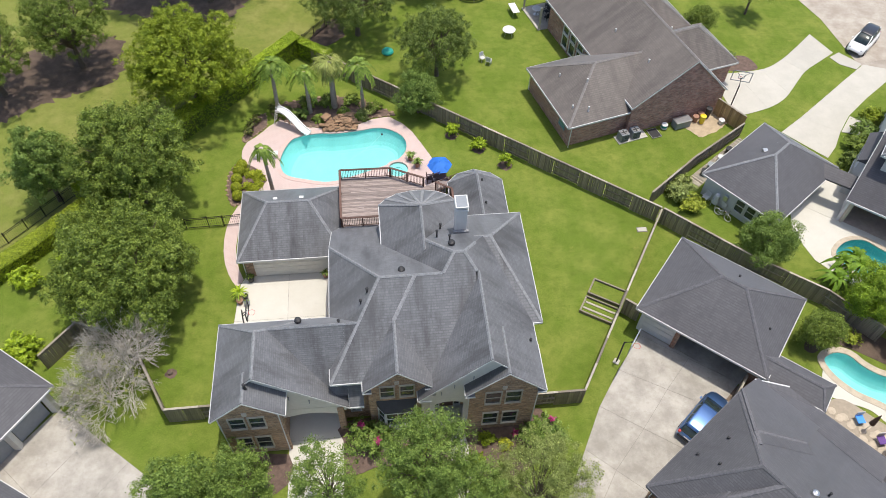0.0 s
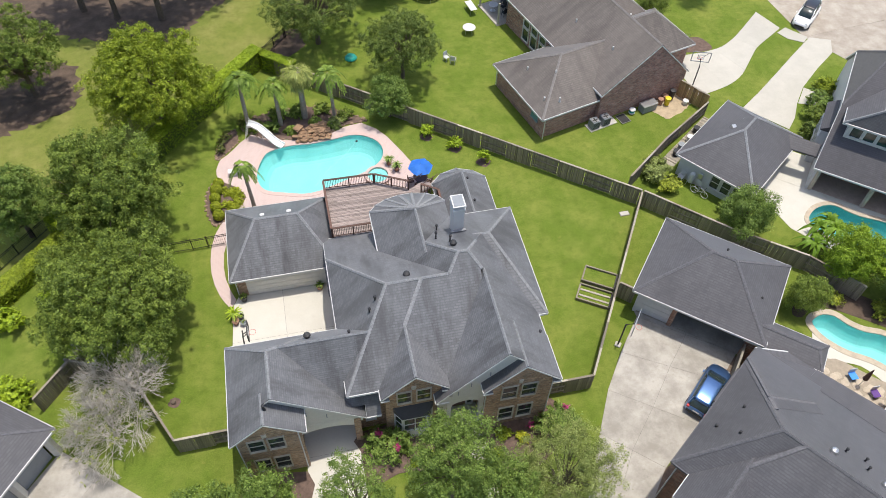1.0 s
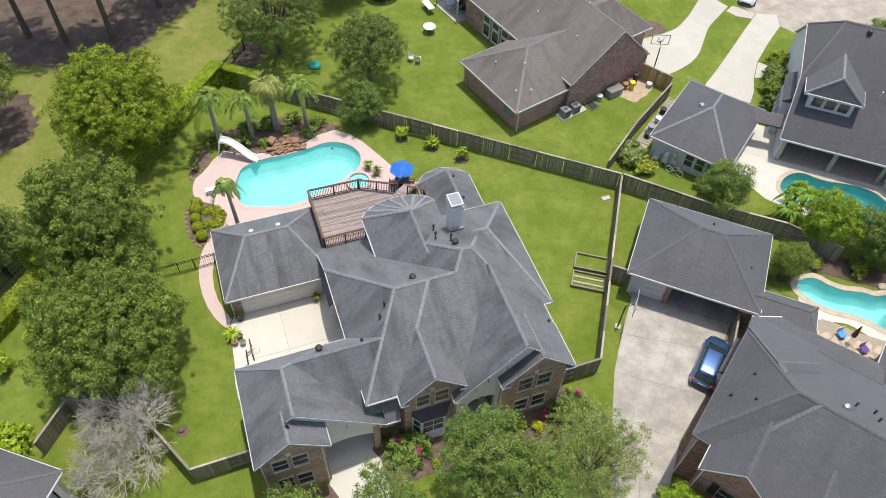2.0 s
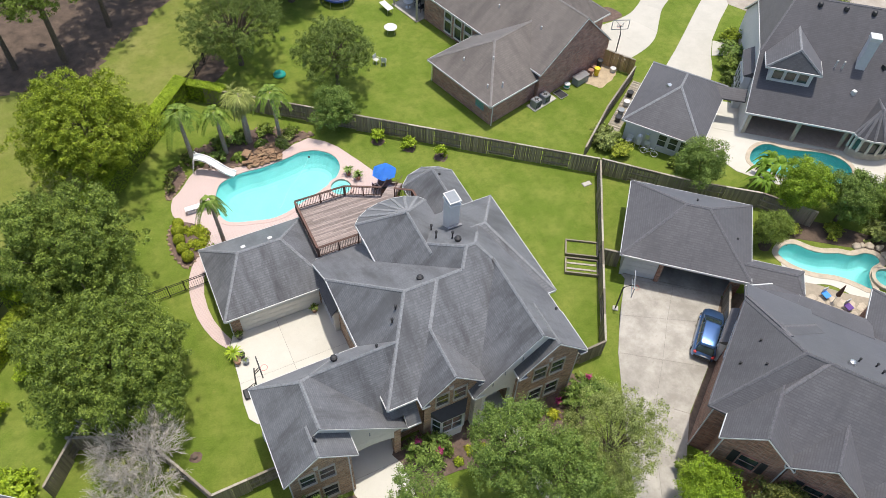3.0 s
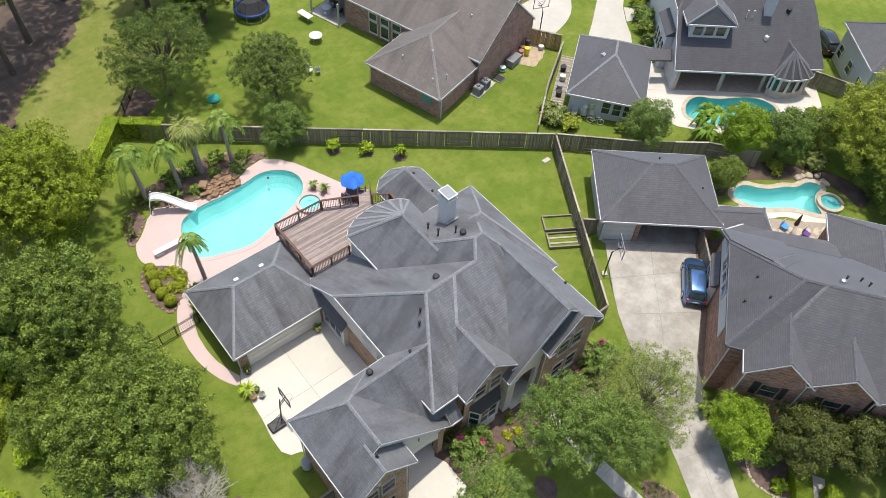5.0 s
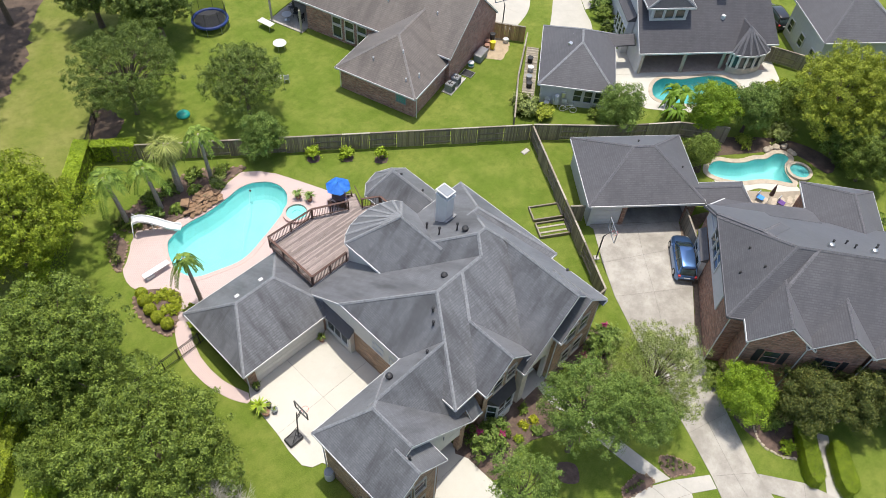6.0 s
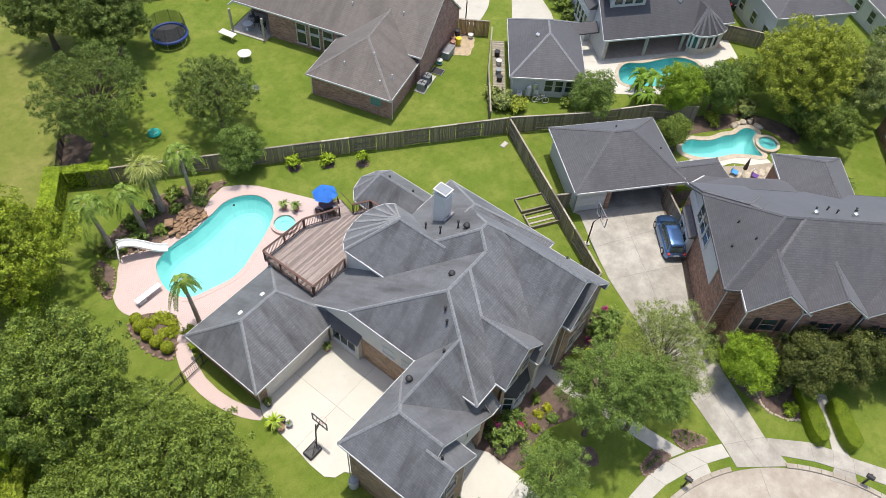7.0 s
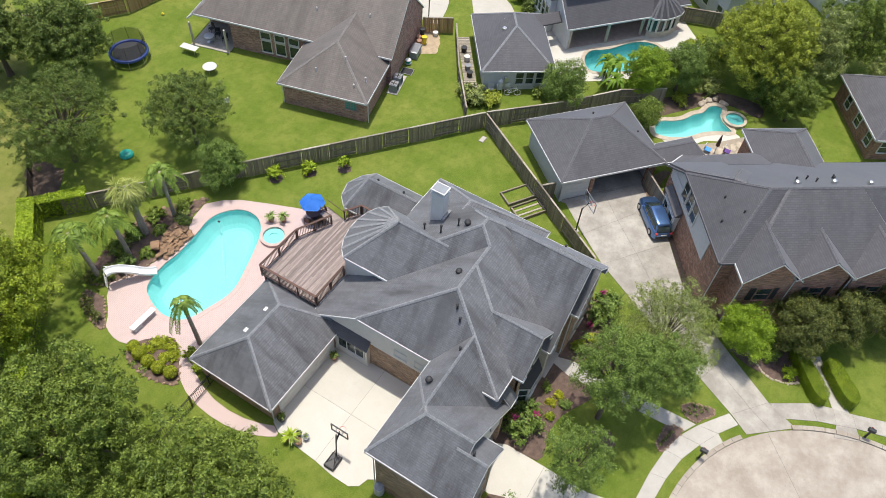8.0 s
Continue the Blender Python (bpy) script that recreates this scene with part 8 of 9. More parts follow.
bm = bmesh.new()
hoop_lo, hoop_hi = ([bm.verts.new((r * cos(2 * pi * k / 32), r * sin(2 * pi * k / 32), z)) for k in range(32)] for r, z in ((1.76, 0.92), (1.7, 2.4)))
for k in range(32):
    bm.faces.new((hoop_lo[k], hoop_lo[(k + 1) % 32], hoop_hi[(k + 1) % 32], hoop_hi[k]))
part("net", bm, net_mesh("black_netting"), tramp, "black safety netting")
for z in (0.98, 2.4):
    part("net_band", tube([(1.77 * cos(a), 1.77 * sin(a), z) for a in [2 * pi * k / 28 for k in range(29)]], 0.012, 4), M_BLACK, tramp)
tb = thing("folding_table", "white rectangular folding table on the grass", "table", at=(13.3, 39.2, 0))
tb.rotation_euler = (0, 0, radians(100))
part("tabletop", soft_box(-0.9, 0.9, -0.38, 0.38, 0.7, 0.74, 0.02), M_WHITE, tb)
for x in (-0.7, 0.7):
    for y in (-0.3, 0.3):
        part("leg", tube([(x, y, 0), (x, y, 0.7)], 0.018, 6), M_METAL, tb)
rt = thing("round_table", "white round table on the grass by the porch", "table", at=(12.2, 35.5, 0))
part("tabletop", turned([(0.66, 0.7), (0.68, 0.72), (0.66, 0.745)], 26), M_WHITE, rt)
for k in range(4):
    a = pi / 2 * k + 0.5
    part("leg", tube([(0.5 * cos(a), 0.5 * sin(a), 0), (0.42 * cos(a), 0.42 * sin(a), 0.7)], 0.018, 6), M_METAL, rt)
toy = thing("sandbox", "teal plastic turtle-shaped sandbox on the grass", "sandbox", at=(-0.5, 33.5, 0))
part("tray", turned([(0.5, 0.0), (0.62, 0.1), (0.6, 0.2), (0.45, 0.36), (0.15, 0.42)], 18), M_TEAL, toy)
ball = thing("toy_ball", "small yellow ball toy on the grass", "toy", at=(16.3, 46.0, 0.15))
part("ball", turned([(0.06, -0.15), (0.16, -0.05), (0.16, 0.05), (0.06, 0.15)], 10), M_YELLOW, ball)
bucket = thing("bucket", "white bucket standing on the lawn", "bucket", at=(16.4, 27.4, 0))
part("pail", turned([(0.12, 0), (0.16, 0.28), (0.14, 0.28), (0.11, 0.04)], 12), M_WHITE, bucket)


def air_unit(x, y, turn):
    u = thing("air_conditioner", "dark grey air conditioning condenser on a pale pad", "air conditioner", "condensers by the brick wall", at=(x, y, 0.08))
    u.rotation_euler = (0, 0, radians(turn))
    part("case", soft_box(-0.4, 0.4, -0.4, 0.4, 0.0, 0.85, 0.03), M_GREYP, u)
    for k in range(9):
        z = 0.08 + 0.085 * k
        for s in (-1, 1):
            part("louvre", box(-0.36, 0.36, s * 0.405 - 0.008, s * 0.405 + 0.008, z, z + 0.03), M_BLACK, u)
    part("fan_ring", turned([(0.33, 0.852), (0.36, 0.9), (0.3, 0.9), (0.29, 0.86)], 20), M_METAL, u)
    for k in range(4):
        part("fan_blade", box(0.03, 0.28, -0.06, 0.06, 0.853, 0.862, Matrix.Rotation(pi / 2 * k, 4, "Z")), M_BLACK, u)
    return u


pad = thing("equipment_pad", "pale concrete pad under the condensers", "concrete pad")
part("slab", prism([BH.xy(4.9, -0.9), BH.xy(7.9, -0.9), BH.xy(7.9, 0.2), BH.xy(4.9, 0.2)], -0.02, 0.08), M_WALKS, pad)
for u in (5.5, 6.7):
    air_unit(*BH.xy(u, -0.4), 15)
frame_ = thing("window_screen", "dark screen panel lying on the grass", "screen")
mm = Matrix.Translation((*BH.xy(8.7, -0.7), 0.05)) @ Matrix.Rotation(radians(15), 4, "Z")
for x0, x1, y0, y1 in ((-0.5, 0.5, -0.6, -0.55), (-0.5, 0.5, 0.55, 0.6), (-0.5, -0.45, -0.55, 0.55), (0.45, 0.5, -0.55, 0.55)):
    part("bar", box(x0, x1, y0, y1, 0, 0.04, mm), M_METAL, frame_)
part("mesh", box(-0.45, 0.45, -0.55, 0.55, 0.005, 0.02, mm), M_BLACK, frame_)
bag = thing("garden_hose_reel", "green and white garden hose reel by the wall", "hose reel", at=(*BH.xy(9.9, -0.4), 0))
part("drum", turned([(0.3, 0.1), (0.32, 0.15), (0.2, 0.2), (0.2, 0.45), (0.32, 0.5), (0.3, 0.55)], 16), M_WHITE, bag)
part("hose", turned([(0.21, 0.21), (0.28, 0.25), (0.28, 0.4), (0.21, 0.44)], 16), M_TEAL, bag)
box_ = thing("storage_box", "grey plastic garden storage box", "storage box", at=(*BH.xy(11.6, -0.6), 0))
box_.rotation_euler = (0, 0, radians(15))
part("body", soft_box(-0.8, 0.8, -0.4, 0.4, 0, 0.75, 0.03), M_GREYP, box_)
part("lid", soft_box(-0.84, 0.84, -0.44, 0.44, 0.752, 0.86, 0.04), M_METAL, box_)
for i, (u, v, mat, h, lab) in enumerate(((13.2, -0.5, M_TERRA, 0.6, "brown tub by the wall"), (13.7, -0.9, M_YELLOW, 0.8, "yellow plastic tub by the gate"), (14.6, -0.4, M_BLACK, 1.05, "black wheeled bin by the gate"), (15.4, -1.6, M_WHITE, 0.4, "white bucket by the gate"), (14.0, -0.2, M_TERRA, 0.5, "brown plastic crate by the wall"))):
    o = thing("bin" if h > 1 else "tub", lab, "bin" if h > 1 else "tub", at=(*BH.xy(u, v), 0))
    part("body", turned([(0.22, 0), (0.28, h * 0.9), (0.3, h * 0.92), (0.3, h)], 10), mat, o)
    part("lid", turned([(0.31, h), (0.3, h + 0.06), (0.12, h + 0.09)], 10), mat, o)
structure("bare_patch", paved([ragged([BH.xy(12.5, -2.4), BH.xy(15.6, -2.0), BH.xy(16.2, 0.0), BH.xy(12.4, 0.0)], 0.15, 7)], 0.01, 0.05), plain("sandy_earth", (0.42, 0.33, 0.22), 0.95, 0, 0.25, 2, 0.3), "bare sandy ground by the gate", "bare earth")
ptable = thing("patio_table", "pale round table on the covered porch", "table", at=(*BH.xy(6.2, 19.6), 0.08))
part("tabletop", turned([(0.5, 0.7), (0.52, 0.73), (0.5, 0.75)], 20), M_GREYSIDE, ptable)
part("pedestal", turned([(0.3, 0), (0.06, 0.06), (0.05, 0.7)], 12), M_METAL, ptable)
pc = garden_chair(M_BLACK, "black metal porch chair", "chairs on the covered porch")
pc.matrix_basis = pose(*BH.xy(7.2, 19.2), 0.08, 0, 0, -60)
for u, v, a in ((7.8, 20.2, -100), (6.8, 18.2, 200)):
    copy_thing(pc, pose(*BH.xy(u, v), 0.08, 0, 0, a))
for i, (x, y) in enumerate(((26.4, 14.4), (27.2, 15.1), (28.4, 15.9), (29.5, 16.9))):
    c = thing("planter_tub", "dark tub beside the outbuilding fence", "tub", "tubs by the outbuilding", at=(x, y, 0.1))
    part("body", turned([(0.25, 0), (0.3, 0.5), (0.32, 0.55), (0.2, 0.55)], 12), (M_BLACK, M_GREYP, M_WHITE, M_BLACK)[i], c)
bike = thing("bicycle", "white bicycle leaning by the outbuilding wall", "bicycle", at=(*SG.xy(-0.5, -3.2), 0))
bike.rotation_euler = (0, 0, radians(-55))
for x in (-0.5, 0.5):
    part("wheel", tube([(x + 0.32 * cos(a), 0, 0.34 + 0.32 * sin(a)) for a in [2 * pi * k / 18 for k in range(19)]], 0.025, 5), M_WHITE, bike)
for a, b in (((-0.5, 0, 0.34), (-0.1, 0, 0.85)), ((-0.1, 0, 0.3), (-0.1, 0, 0.9)), ((-0.1, 0, 0.3), (0.4, 0, 0.85)), ((0.4, 0, 0.95), (0.5, 0, 0.34)), ((-0.1, 0, 0.85), (0.4, 0, 0.85)), ((-0.5, 0, 0.34), (-0.1, 0, 0.3))):
    part("frame_tube", tube([a, b], 0.02, 5), M_WHITE, bike)
part("handlebar", tube([(0.4, -0.25, 1.0), (0.4, 0.25, 1.0)], 0.015, 5), M_BLACK, bike)
part("saddle", soft_box(-0.22, 0.02, -0.06, 0.06, 0.9, 0.95, 0.02), M_BLACK, bike)
for x, y, lab in ((0.75, -18.95, "dark mailbox on a post at the kerb"), (8.6, -28.3, "dark mailbox on a post by the pavement")):
    mb = thing("mailbox", lab, "mailbox", at=(x, y, 0))
    part("post", soft_box(-0.06, 0.06, -0.06, 0.06, -0.2, 1.0, 0.01), M_BLACK, mb)
    part("box", soft_box(-0.14, 0.14, -0.26, 0.26, 1.0, 1.28, 0.06, 3), M_BLACK, mb)
    part("flag", box(0.141, 0.155, -0.05, 0.1, 1.15, 1.3), M_RED, mb)
for x, y, a in ((26.2, 10.9, 40), (26.9, 10.4, 120), (25.6, 11.5, -60)):
    wc = garden_chair(M_WHITE, "white metal chair by the outbuilding", "chairs by the outbuilding") if a == 40 else copy_thing(wc, pose(x, y, 0, 0, 0, a))
    wc.matrix_basis = pose(x, y, 0, 0, 0, a)
lc = garden_chair(M_WHITE, "white plastic chair standing on the lawn", "chairs on the lawn")
lc.matrix_basis = pose(8.9, 31.5, 0, 0, 0, 30)
copy_thing(lc, pose(9.5, 31.0, 0, 0, 0, 150))
# flagstones by the rock-edged pool
structure("flagstone_bed", paved([smooth_loop([(28.0, -8.0), (29.6, -7.6), (31.6, -9.6), (33.9, -11.6), (34.6, -12.9), (33.4, -14.4), (30.4, -12.6), (28.2, -10.2)], 3)], 0.038, 0.05), plain("sand_mortar", (0.33, 0.28, 0.215), 0.9, 0, 0.2, 3), "pale mortar bed between the flagstones", "terrace")
flags = thing("flagstone_terrace", "tan flagstones with pale joints by the pool", "terrace", kind="structure")
fr = random.Random(12)
for i in range(9):
    for j in range(5):
        cx, cy = 28.4 + 0.62 * i + fr.uniform(-0.1, 0.1) + 0.3 * (j % 2), -8.4 - 0.62 * j - 0.45 * i + fr.uniform(-0.1, 0.1)
        k = fr.randint(5, 7)
        a0 = fr.random()
        part("flagstone", prism([(cx + 0.33 * fr.uniform(0.8, 1.05) * cos(a0 + 2 * pi * q / k), cy + 0.33 * fr.uniform(0.8, 1.05) * sin(a0 + 2 * pi * q / k)) for q in range(k)], 0.0, 0.05 + fr.uniform(0, 0.015)), M_FLAG, flags)
spa2 = thing("spa", "round stone spa beside the rock-edged pool", "spa")
part("wall", turned([(1.12, -0.1), (1.15, 0.3), (0.88, 0.33), (0.86, 0.05)], 24, (35.65, -10.1, 0)), M_FLAG, spa2, "stacked stone rim")
bm = bmesh.new()
bmesh.ops.create_circle(bm, cap_ends=True, segments=24, radius=0.84, matrix=Matrix.Translation((35.65, -10.1, 0.28)))
part("water", bm, M_WATER, spa2)
bm = bmesh.new()
bmesh.ops.create_circle(bm, cap_ends=True, segments=24, radius=0.86, matrix=Matrix.Translation((35.65, -10.1, 0.13)))
part("floor", bm, M_PLASTER2, spa2)
rocks2 = thing("rock_border", "tan boulders round the rock-edged pool", "rock feature")
for i in range(26):
    a = NH_POOL[int(i * len(NH_POOL) * 0.62 / 26)]
    n = grown(NH_POOL, 0.75)[int(i * len(NH_POOL) * 0.62 / 26)]
    if (n[0] - 33.3) * 0.65 + (n[1] + 7.2) * 0.75 < 0.5:
        continue
    rock(n[0] + fr.uniform(-0.2, 0.2), n[1] + fr.uniform(-0.2, 0.2), 0.12, fr.uniform(0.25, 0.5), 400 + i, rocks2, M_FLAG, 0.6)
structure("planting_bed_6", paved([smooth_loop([(28.6, -3.0), (31.5, -0.8), (35.5, -3.6), (39.0, -7.5), (39.5, -11.5), (37.5, -12.0), (37.6, -8.2), (35.0, -6.0), (31.0, -3.2), (29.0, -3.8)], 3)], 0.02, 0.05), M_DIRT, "dark bare bed under the trees by the pool", "planting bed")
for i, (x, y) in enumerate(((29.9, -9.3), (30.7, -10.9))):
    c = thing("pool_chair", ("blue folding chair on the flagstones", "purple folding chair on the flagstones")[i], "chair", at=(x, y, 0.06))
    part("seat", soft_box(-0.28, 0.28, -0.3, 0.3, 0.3, 0.36, 0.03), (M_BLUE, plain("purple_canvas", (0.12, 0.05, 0.25), 0.7))[i], c)
    part("backrest", soft_box(-0.28, 0.28, 0.28, 0.34, 0.36, 0.85, 0.03), M_GREYSIDE, c)
    for q in (-0.24, 0.24):
        part("leg", tube([(q, -0.28, 0), (q, 0.28, 0.32)], 0.015, 5), M_METAL, c)
        part("leg", tube([(q, 0.28, 0), (q, -0.28, 0.32)], 0.015, 5), M_METAL, c)
shade = thing("patio_umbrella", "closed brown patio umbrella", "umbrella", at=(30.1, -9.95, 0))
part("pole", tube([(0, 0, 0), (0, 0, 2.3)], 0.025, 6), M_METAL, shade)
part("canopy", turned([(0.08, 1.0), (0.2, 1.05), (0.14, 1.7), (0.03, 2.35)], 10), M_RAIL, shade)
hedges = [([(12.7, -22.25), (11.6, -23.7), (10.0, -25.1), (9.2, -24.9), (9.6, -24.1), (10.8, -23.1), (12.2, -22.0)], "clipped bright green hedge beside the front path", 5),
          ([(13.1, -24.9), (12.1, -26.0), (11.0, -27.05), (10.1, -26.8), (10.5, -26.0), (11.5, -25.1), (12.6, -24.3)], "clipped bright green hedge along the path", 6)]
for pts, lab, s in hedges:
    hedge(smooth_loop(pts, 3), 1.0, "hedge", lab, 15000, 0.036, s)
slabs("garden_path", "narrow pale path between the clipped hedges", M_WALKS, [[(13.1, -23.3), (13.5, -24.0), (11.2, -25.7), (10.6, -25.2)], [(10.6, -25.2), (11.2, -25.7), (9.9, -27.0), (9.5, -25.9)]], 0.03)
structure("planting_bed_7", paved([smooth_loop([(9.9, -18.6), (9.6, -20.8), (9.8, -22.3), (10.5, -23.3), (12.8, -22.0), (12.2, -19.5), (11.4, -17.6)], 2)], 0.025, 0.05), M_MULCH, "mulch bed with stone edging before the brick house", "planting bed")

structure("planting_bed_8", paved([ragged([(22.4, -5.9), (20.3, -7.7), (17.4, -10.5), (13.9, -12.9), (11.7, -15.3), NH.xy(0.5, 0.3), NH.xy(0.5, 12.0), (25.5, -7.4), (24.0, -6.2)], 0.06, 77)], 0.02, 0.05), plain("leaf_litter", (0.17, 0.125, 0.09), 0.95, 0, 0.5, 3, 0.5), "brown leaf litter strip along the brick wall", "bare earth")

edging3 = thing("stone_edging", "pale stones edging the mulch bed", "stone edging")
for i, p in enumerate(smooth_line([(11.2, -18.6, 0), (10.45, -19.8, 0), (9.55, -21.0, 0), (9.75, -22.4, 0), (10.3, -23.2, 0)], 8)):
    rock(p[0] + fr.uniform(-0.04, 0.04), p[1] + fr.uniform(-0.04, 0.04), 0.04, fr.uniform(0.08, 0.13), 600 + i, edging3, M_FLAG, 0.7, "stone")

# ---- hedges ----
# low sides values thin the side leaves, baring the shade-coloured core
hedge([(-27.2, 15.4), (-20.4, 23.0), (-14.0, 30.1), (-9.9, 34.8), (-9.0, 33.9), (-12.95, 29.4), (-19.2, 22.1), (-26.0, 14.3)], 2.1, "lime", "long clipped green hedge along the fairway", 46000, 0.075, 11, sides=0.05)
structure("planting_bed_10", paved([ragged([(-8.3, 35.6), (-6.8, 35.1), (-5.0, 36.4), (-4.9, 38.4), (-6.2, 39.4), (-7.6, 37.8)], 0.2, 21, 6)], 0.02, 0.05), M_DIRT, "brown bare ground under the open oak", "planting bed")
hedge([(-8.9, 34.0), (-5.9, 31.8), (-6.6, 31.0), (-9.3, 33.3)], 1.9, "lime", "short clipped hedge at the fence end", 9000, 0.07, 12, sides=0.035)
hedge([(-36.0, 5.0), (-30.7, 10.0), (-27.7, 13.3), (-25.9, 15.4), (-24.8, 14.6), (-26.7, 12.3), (-29.8, 8.9), (-35.2, 3.9)], 1.4, "bright", "clipped hedge beside the iron fence", 22000, 0.075, 13, sides=0.25)

# ---- trees ----
tree(-18.5, 27.0, 9.6, 5.9, "bright", "large broad bright green tree beside the hedge", 30000, 0.2, 21, 0.12, trunk=0.3, clumps=46)
tree(-21.6, 15.2, 9.0, 5.3, "oak", "broad dark green oak on the lawn", 28000, 0.2, 22, 0.12, trunk=0.3, clumps=42)
tree(-20.6, 5.1, 8.0, 5.6, "oak", "broad spreading dark green oak near the fence", 29000, 0.2, 23, 0.12, trunk=0.3, clumps=44, squash=1.0)
tree(-21.6, 3.2, 5.4, 2.2, "oak", "smaller dark oak beside the bare tree", 7000, 0.19, 24, 0.15, trunk=0.18, clumps=22)
tree(-28.8, 15.8, 7.6, 2.9, "front", "round dark tree on the fairway edge", 12000, 0.2, 25, 0.12, trunk=0.2, clumps=26)
tree(-24.6, 9.6, 5.4, 2.3, "oak", "small leafy tree by the hedge gap", 6500, 0.17, 26, 0.1, trunk=0.12, clumps=18)
tree(-30.4, 33.4, 9.0, 4.6, "oak", "spreading tree standing on bare earth", 16000, 0.2, 27, 0.16, trunk=0.26, clumps=26, gaps=1)
tree(-36.8, 29.6, 8.6, 4.4, "oak", "spreading tree at the edge of the bare earth", 13000, 0.2, 28, 0.16, trunk=0.26, clumps=24, gaps=1)
tree(-19.0, 43.6, 13.0, 5.0, "oak", "broad tree standing over bare earth", 19000, 0.22, 29, 0.4, trunk=0.28, clumps=26, gaps=1)
tree(-11.0, 52.0, 15.0, 5.6, "dark", "tall dark pine over bare ground", 14000, 0.24, 30, 0.45, trunk=0.28, clumps=24, gaps=1)
tree(-14.0, 48.0, 14.0, 4.6, "oak", "leaning pine over the leaf litter", 11000, 0.22, 64, 0.45, trunk=0.24, clumps=20, gaps=1)
tree(-23.5, 44.6, 14.5, 4.6, "oak", "tall pine at the edge of the fairway", 11000, 0.22, 65, 0.42, trunk=0.24, clumps=20, gaps=1)
tree(-5.5, 57.0, 14.0, 5.0, "dark", "dark pine at the far end of the fairway", 11000, 0.24, 66, 0.4, trunk=0.26, clumps=20, gaps=1)
tree(-27.0, 46.5, 15.0, 5.0, "dark", "tall pine far on the fairway", 13000, 0.24, 31, 0.45, trunk=0.28, clumps=24, gaps=1)
tree(-3.4, 36.6, 8.0, 5.8, "dark", "open spreading grey-green oak by the fence", 20000, 0.18, 32, 0.26, trunk=0.22, clumps=40, gaps=1)
tree(4.1, 29.6, 6.8, 4.3, "dark", "open young oak in the back garden", 12500, 0.19, 33, 0.25, trunk=0.18, clumps=32, gaps=1)
tree(1.9, 24.4, 4.4, 2.2, "front", "low dense green citrus tree", 8500, 0.16, 34, 0.06, trunk=0.12, clumps=22)
tree(4.6, 45.0, 8.0, 4.4, "dark", "large dark tree behind the trampoline", 19000, 0.22, 35, 0.15, trunk=0.3, clumps=38)
tree(1.0, 50.5, 8.0, 4.2, "dark", "dark tree at the garden's end", 13000, 0.23, 36, 0.15, trunk=0.28, clumps=30)
tree(28.0, 5.0, 5.0, 2.5, "front", "round green tree behind the cedar fence", 8500, 0.15, 37, 0.08, trunk=0.14, clumps=22)
tree(33.8, -1.0, 5.6, 2.4, "spring", "leafy green tree beside the pool", 12000, 0.17, 38, 0.1, trunk=0.15, clumps=26)
tree(36.6, -3.6, 5.6, 2.4, "front", "leafy green tree over the rock garden", 12000, 0.17, 39, 0.1, trunk=0.15, clumps=26)
tree(29.2, -3.0, 3.8, 1.7, "oak", "small green tree beside the garage", 6000, 0.14, 40, 0.06, trunk=0.1, clumps=16)
tree(41.8, -9.4, 9.6, 5.2, "olive", "large yellow-green tree behind the pool", 26000, 0.19, 41, 0.12, trunk=0.3, clumps=40)
tree(38.6, -14.2, 5.2, 2.6, "oak", "dark green tree near the rear wing", 9000, 0.17, 42, 0.06, trunk=0.15, clumps=20)
tree(40.2, -11.0, 5.0, 2.4, "front", "leafy green tree beside the spa", 8000, 0.16, 47, 0.06, trunk=0.13, clumps=20)
tree(45.5, -13.5, 8.0, 4.0, "grey", "grey-green tree beyond the yellow tree", 13000, 0.2, 43, 0.12, trunk=0.22, clumps=26)
tree(47.5, -21.5, 5.0, 2.8, "grey", "pale grey-green ornamental tree", 8000, 0.18, 44, 0.1, trunk=0.15, clumps=20)
tree(40.5, -5.2, 4.2, 2.2, "oak", "dark shrub-like tree by the terrace", 6500, 0.16, 45, 0.05, trunk=0.12, clumps=16)
tree(50.5, -17.0, 8.5, 4.4, "oak", "dark tree among the far houses", 13000, 0.22, 46, 0.1, trunk=0.25, clumps=26)
# the front garden
tree(-0.4, -11.9, 9.4, 3.2, "front", "young live oak in the front garden", 12500, 0.165, 51, 0.4, trunk=0.16, clumps=24, gaps=1)
tree(1.8, -14.0, 8.2, 2.8, "front", "leafy young oak by the front path", 8500, 0.165, 52, 0.36, trunk=0.15, clumps=20, gaps=1)
tree(6.2, -13.4, 7.4, 3.7, "grey", "airy grey-green tree between path and drive", 15000, 0.13, 53, 0.25, trunk=0.12, clumps=34, gaps=1)
tree(-6.2, -12.2, 8.4, 2.4, "front", "slim young oak beside the front drive", 5000, 0.16, 54, 0.25, trunk=0.1, clumps=22, gaps=1)
tree(-11.8, -10.8, 5.2, 2.3, "front", "leafy tree before the front bay", 7000, 0.17, 55, 0.15, trunk=0.14, clumps=22)
tree(-15.2, -11.8, 5.6, 2.7, "front", "leafy green tree near the lawn's edge", 8500, 0.18, 56, 0.15, trunk=0.15, clumps=24)
tree(10.2, -18.1, 4.9, 2.2, "spring", "bright lime green small tree before the brick house", 8500, 0.15, 57, 0.15, trunk=0.12, clumps=22)
tree(12.7, -21.4, 6.0, 2.3, "bronze", "dark bronze-green magnolia before the brick house", 8500, 0.17, 58, 0.12, trunk=0.15, clumps=20)
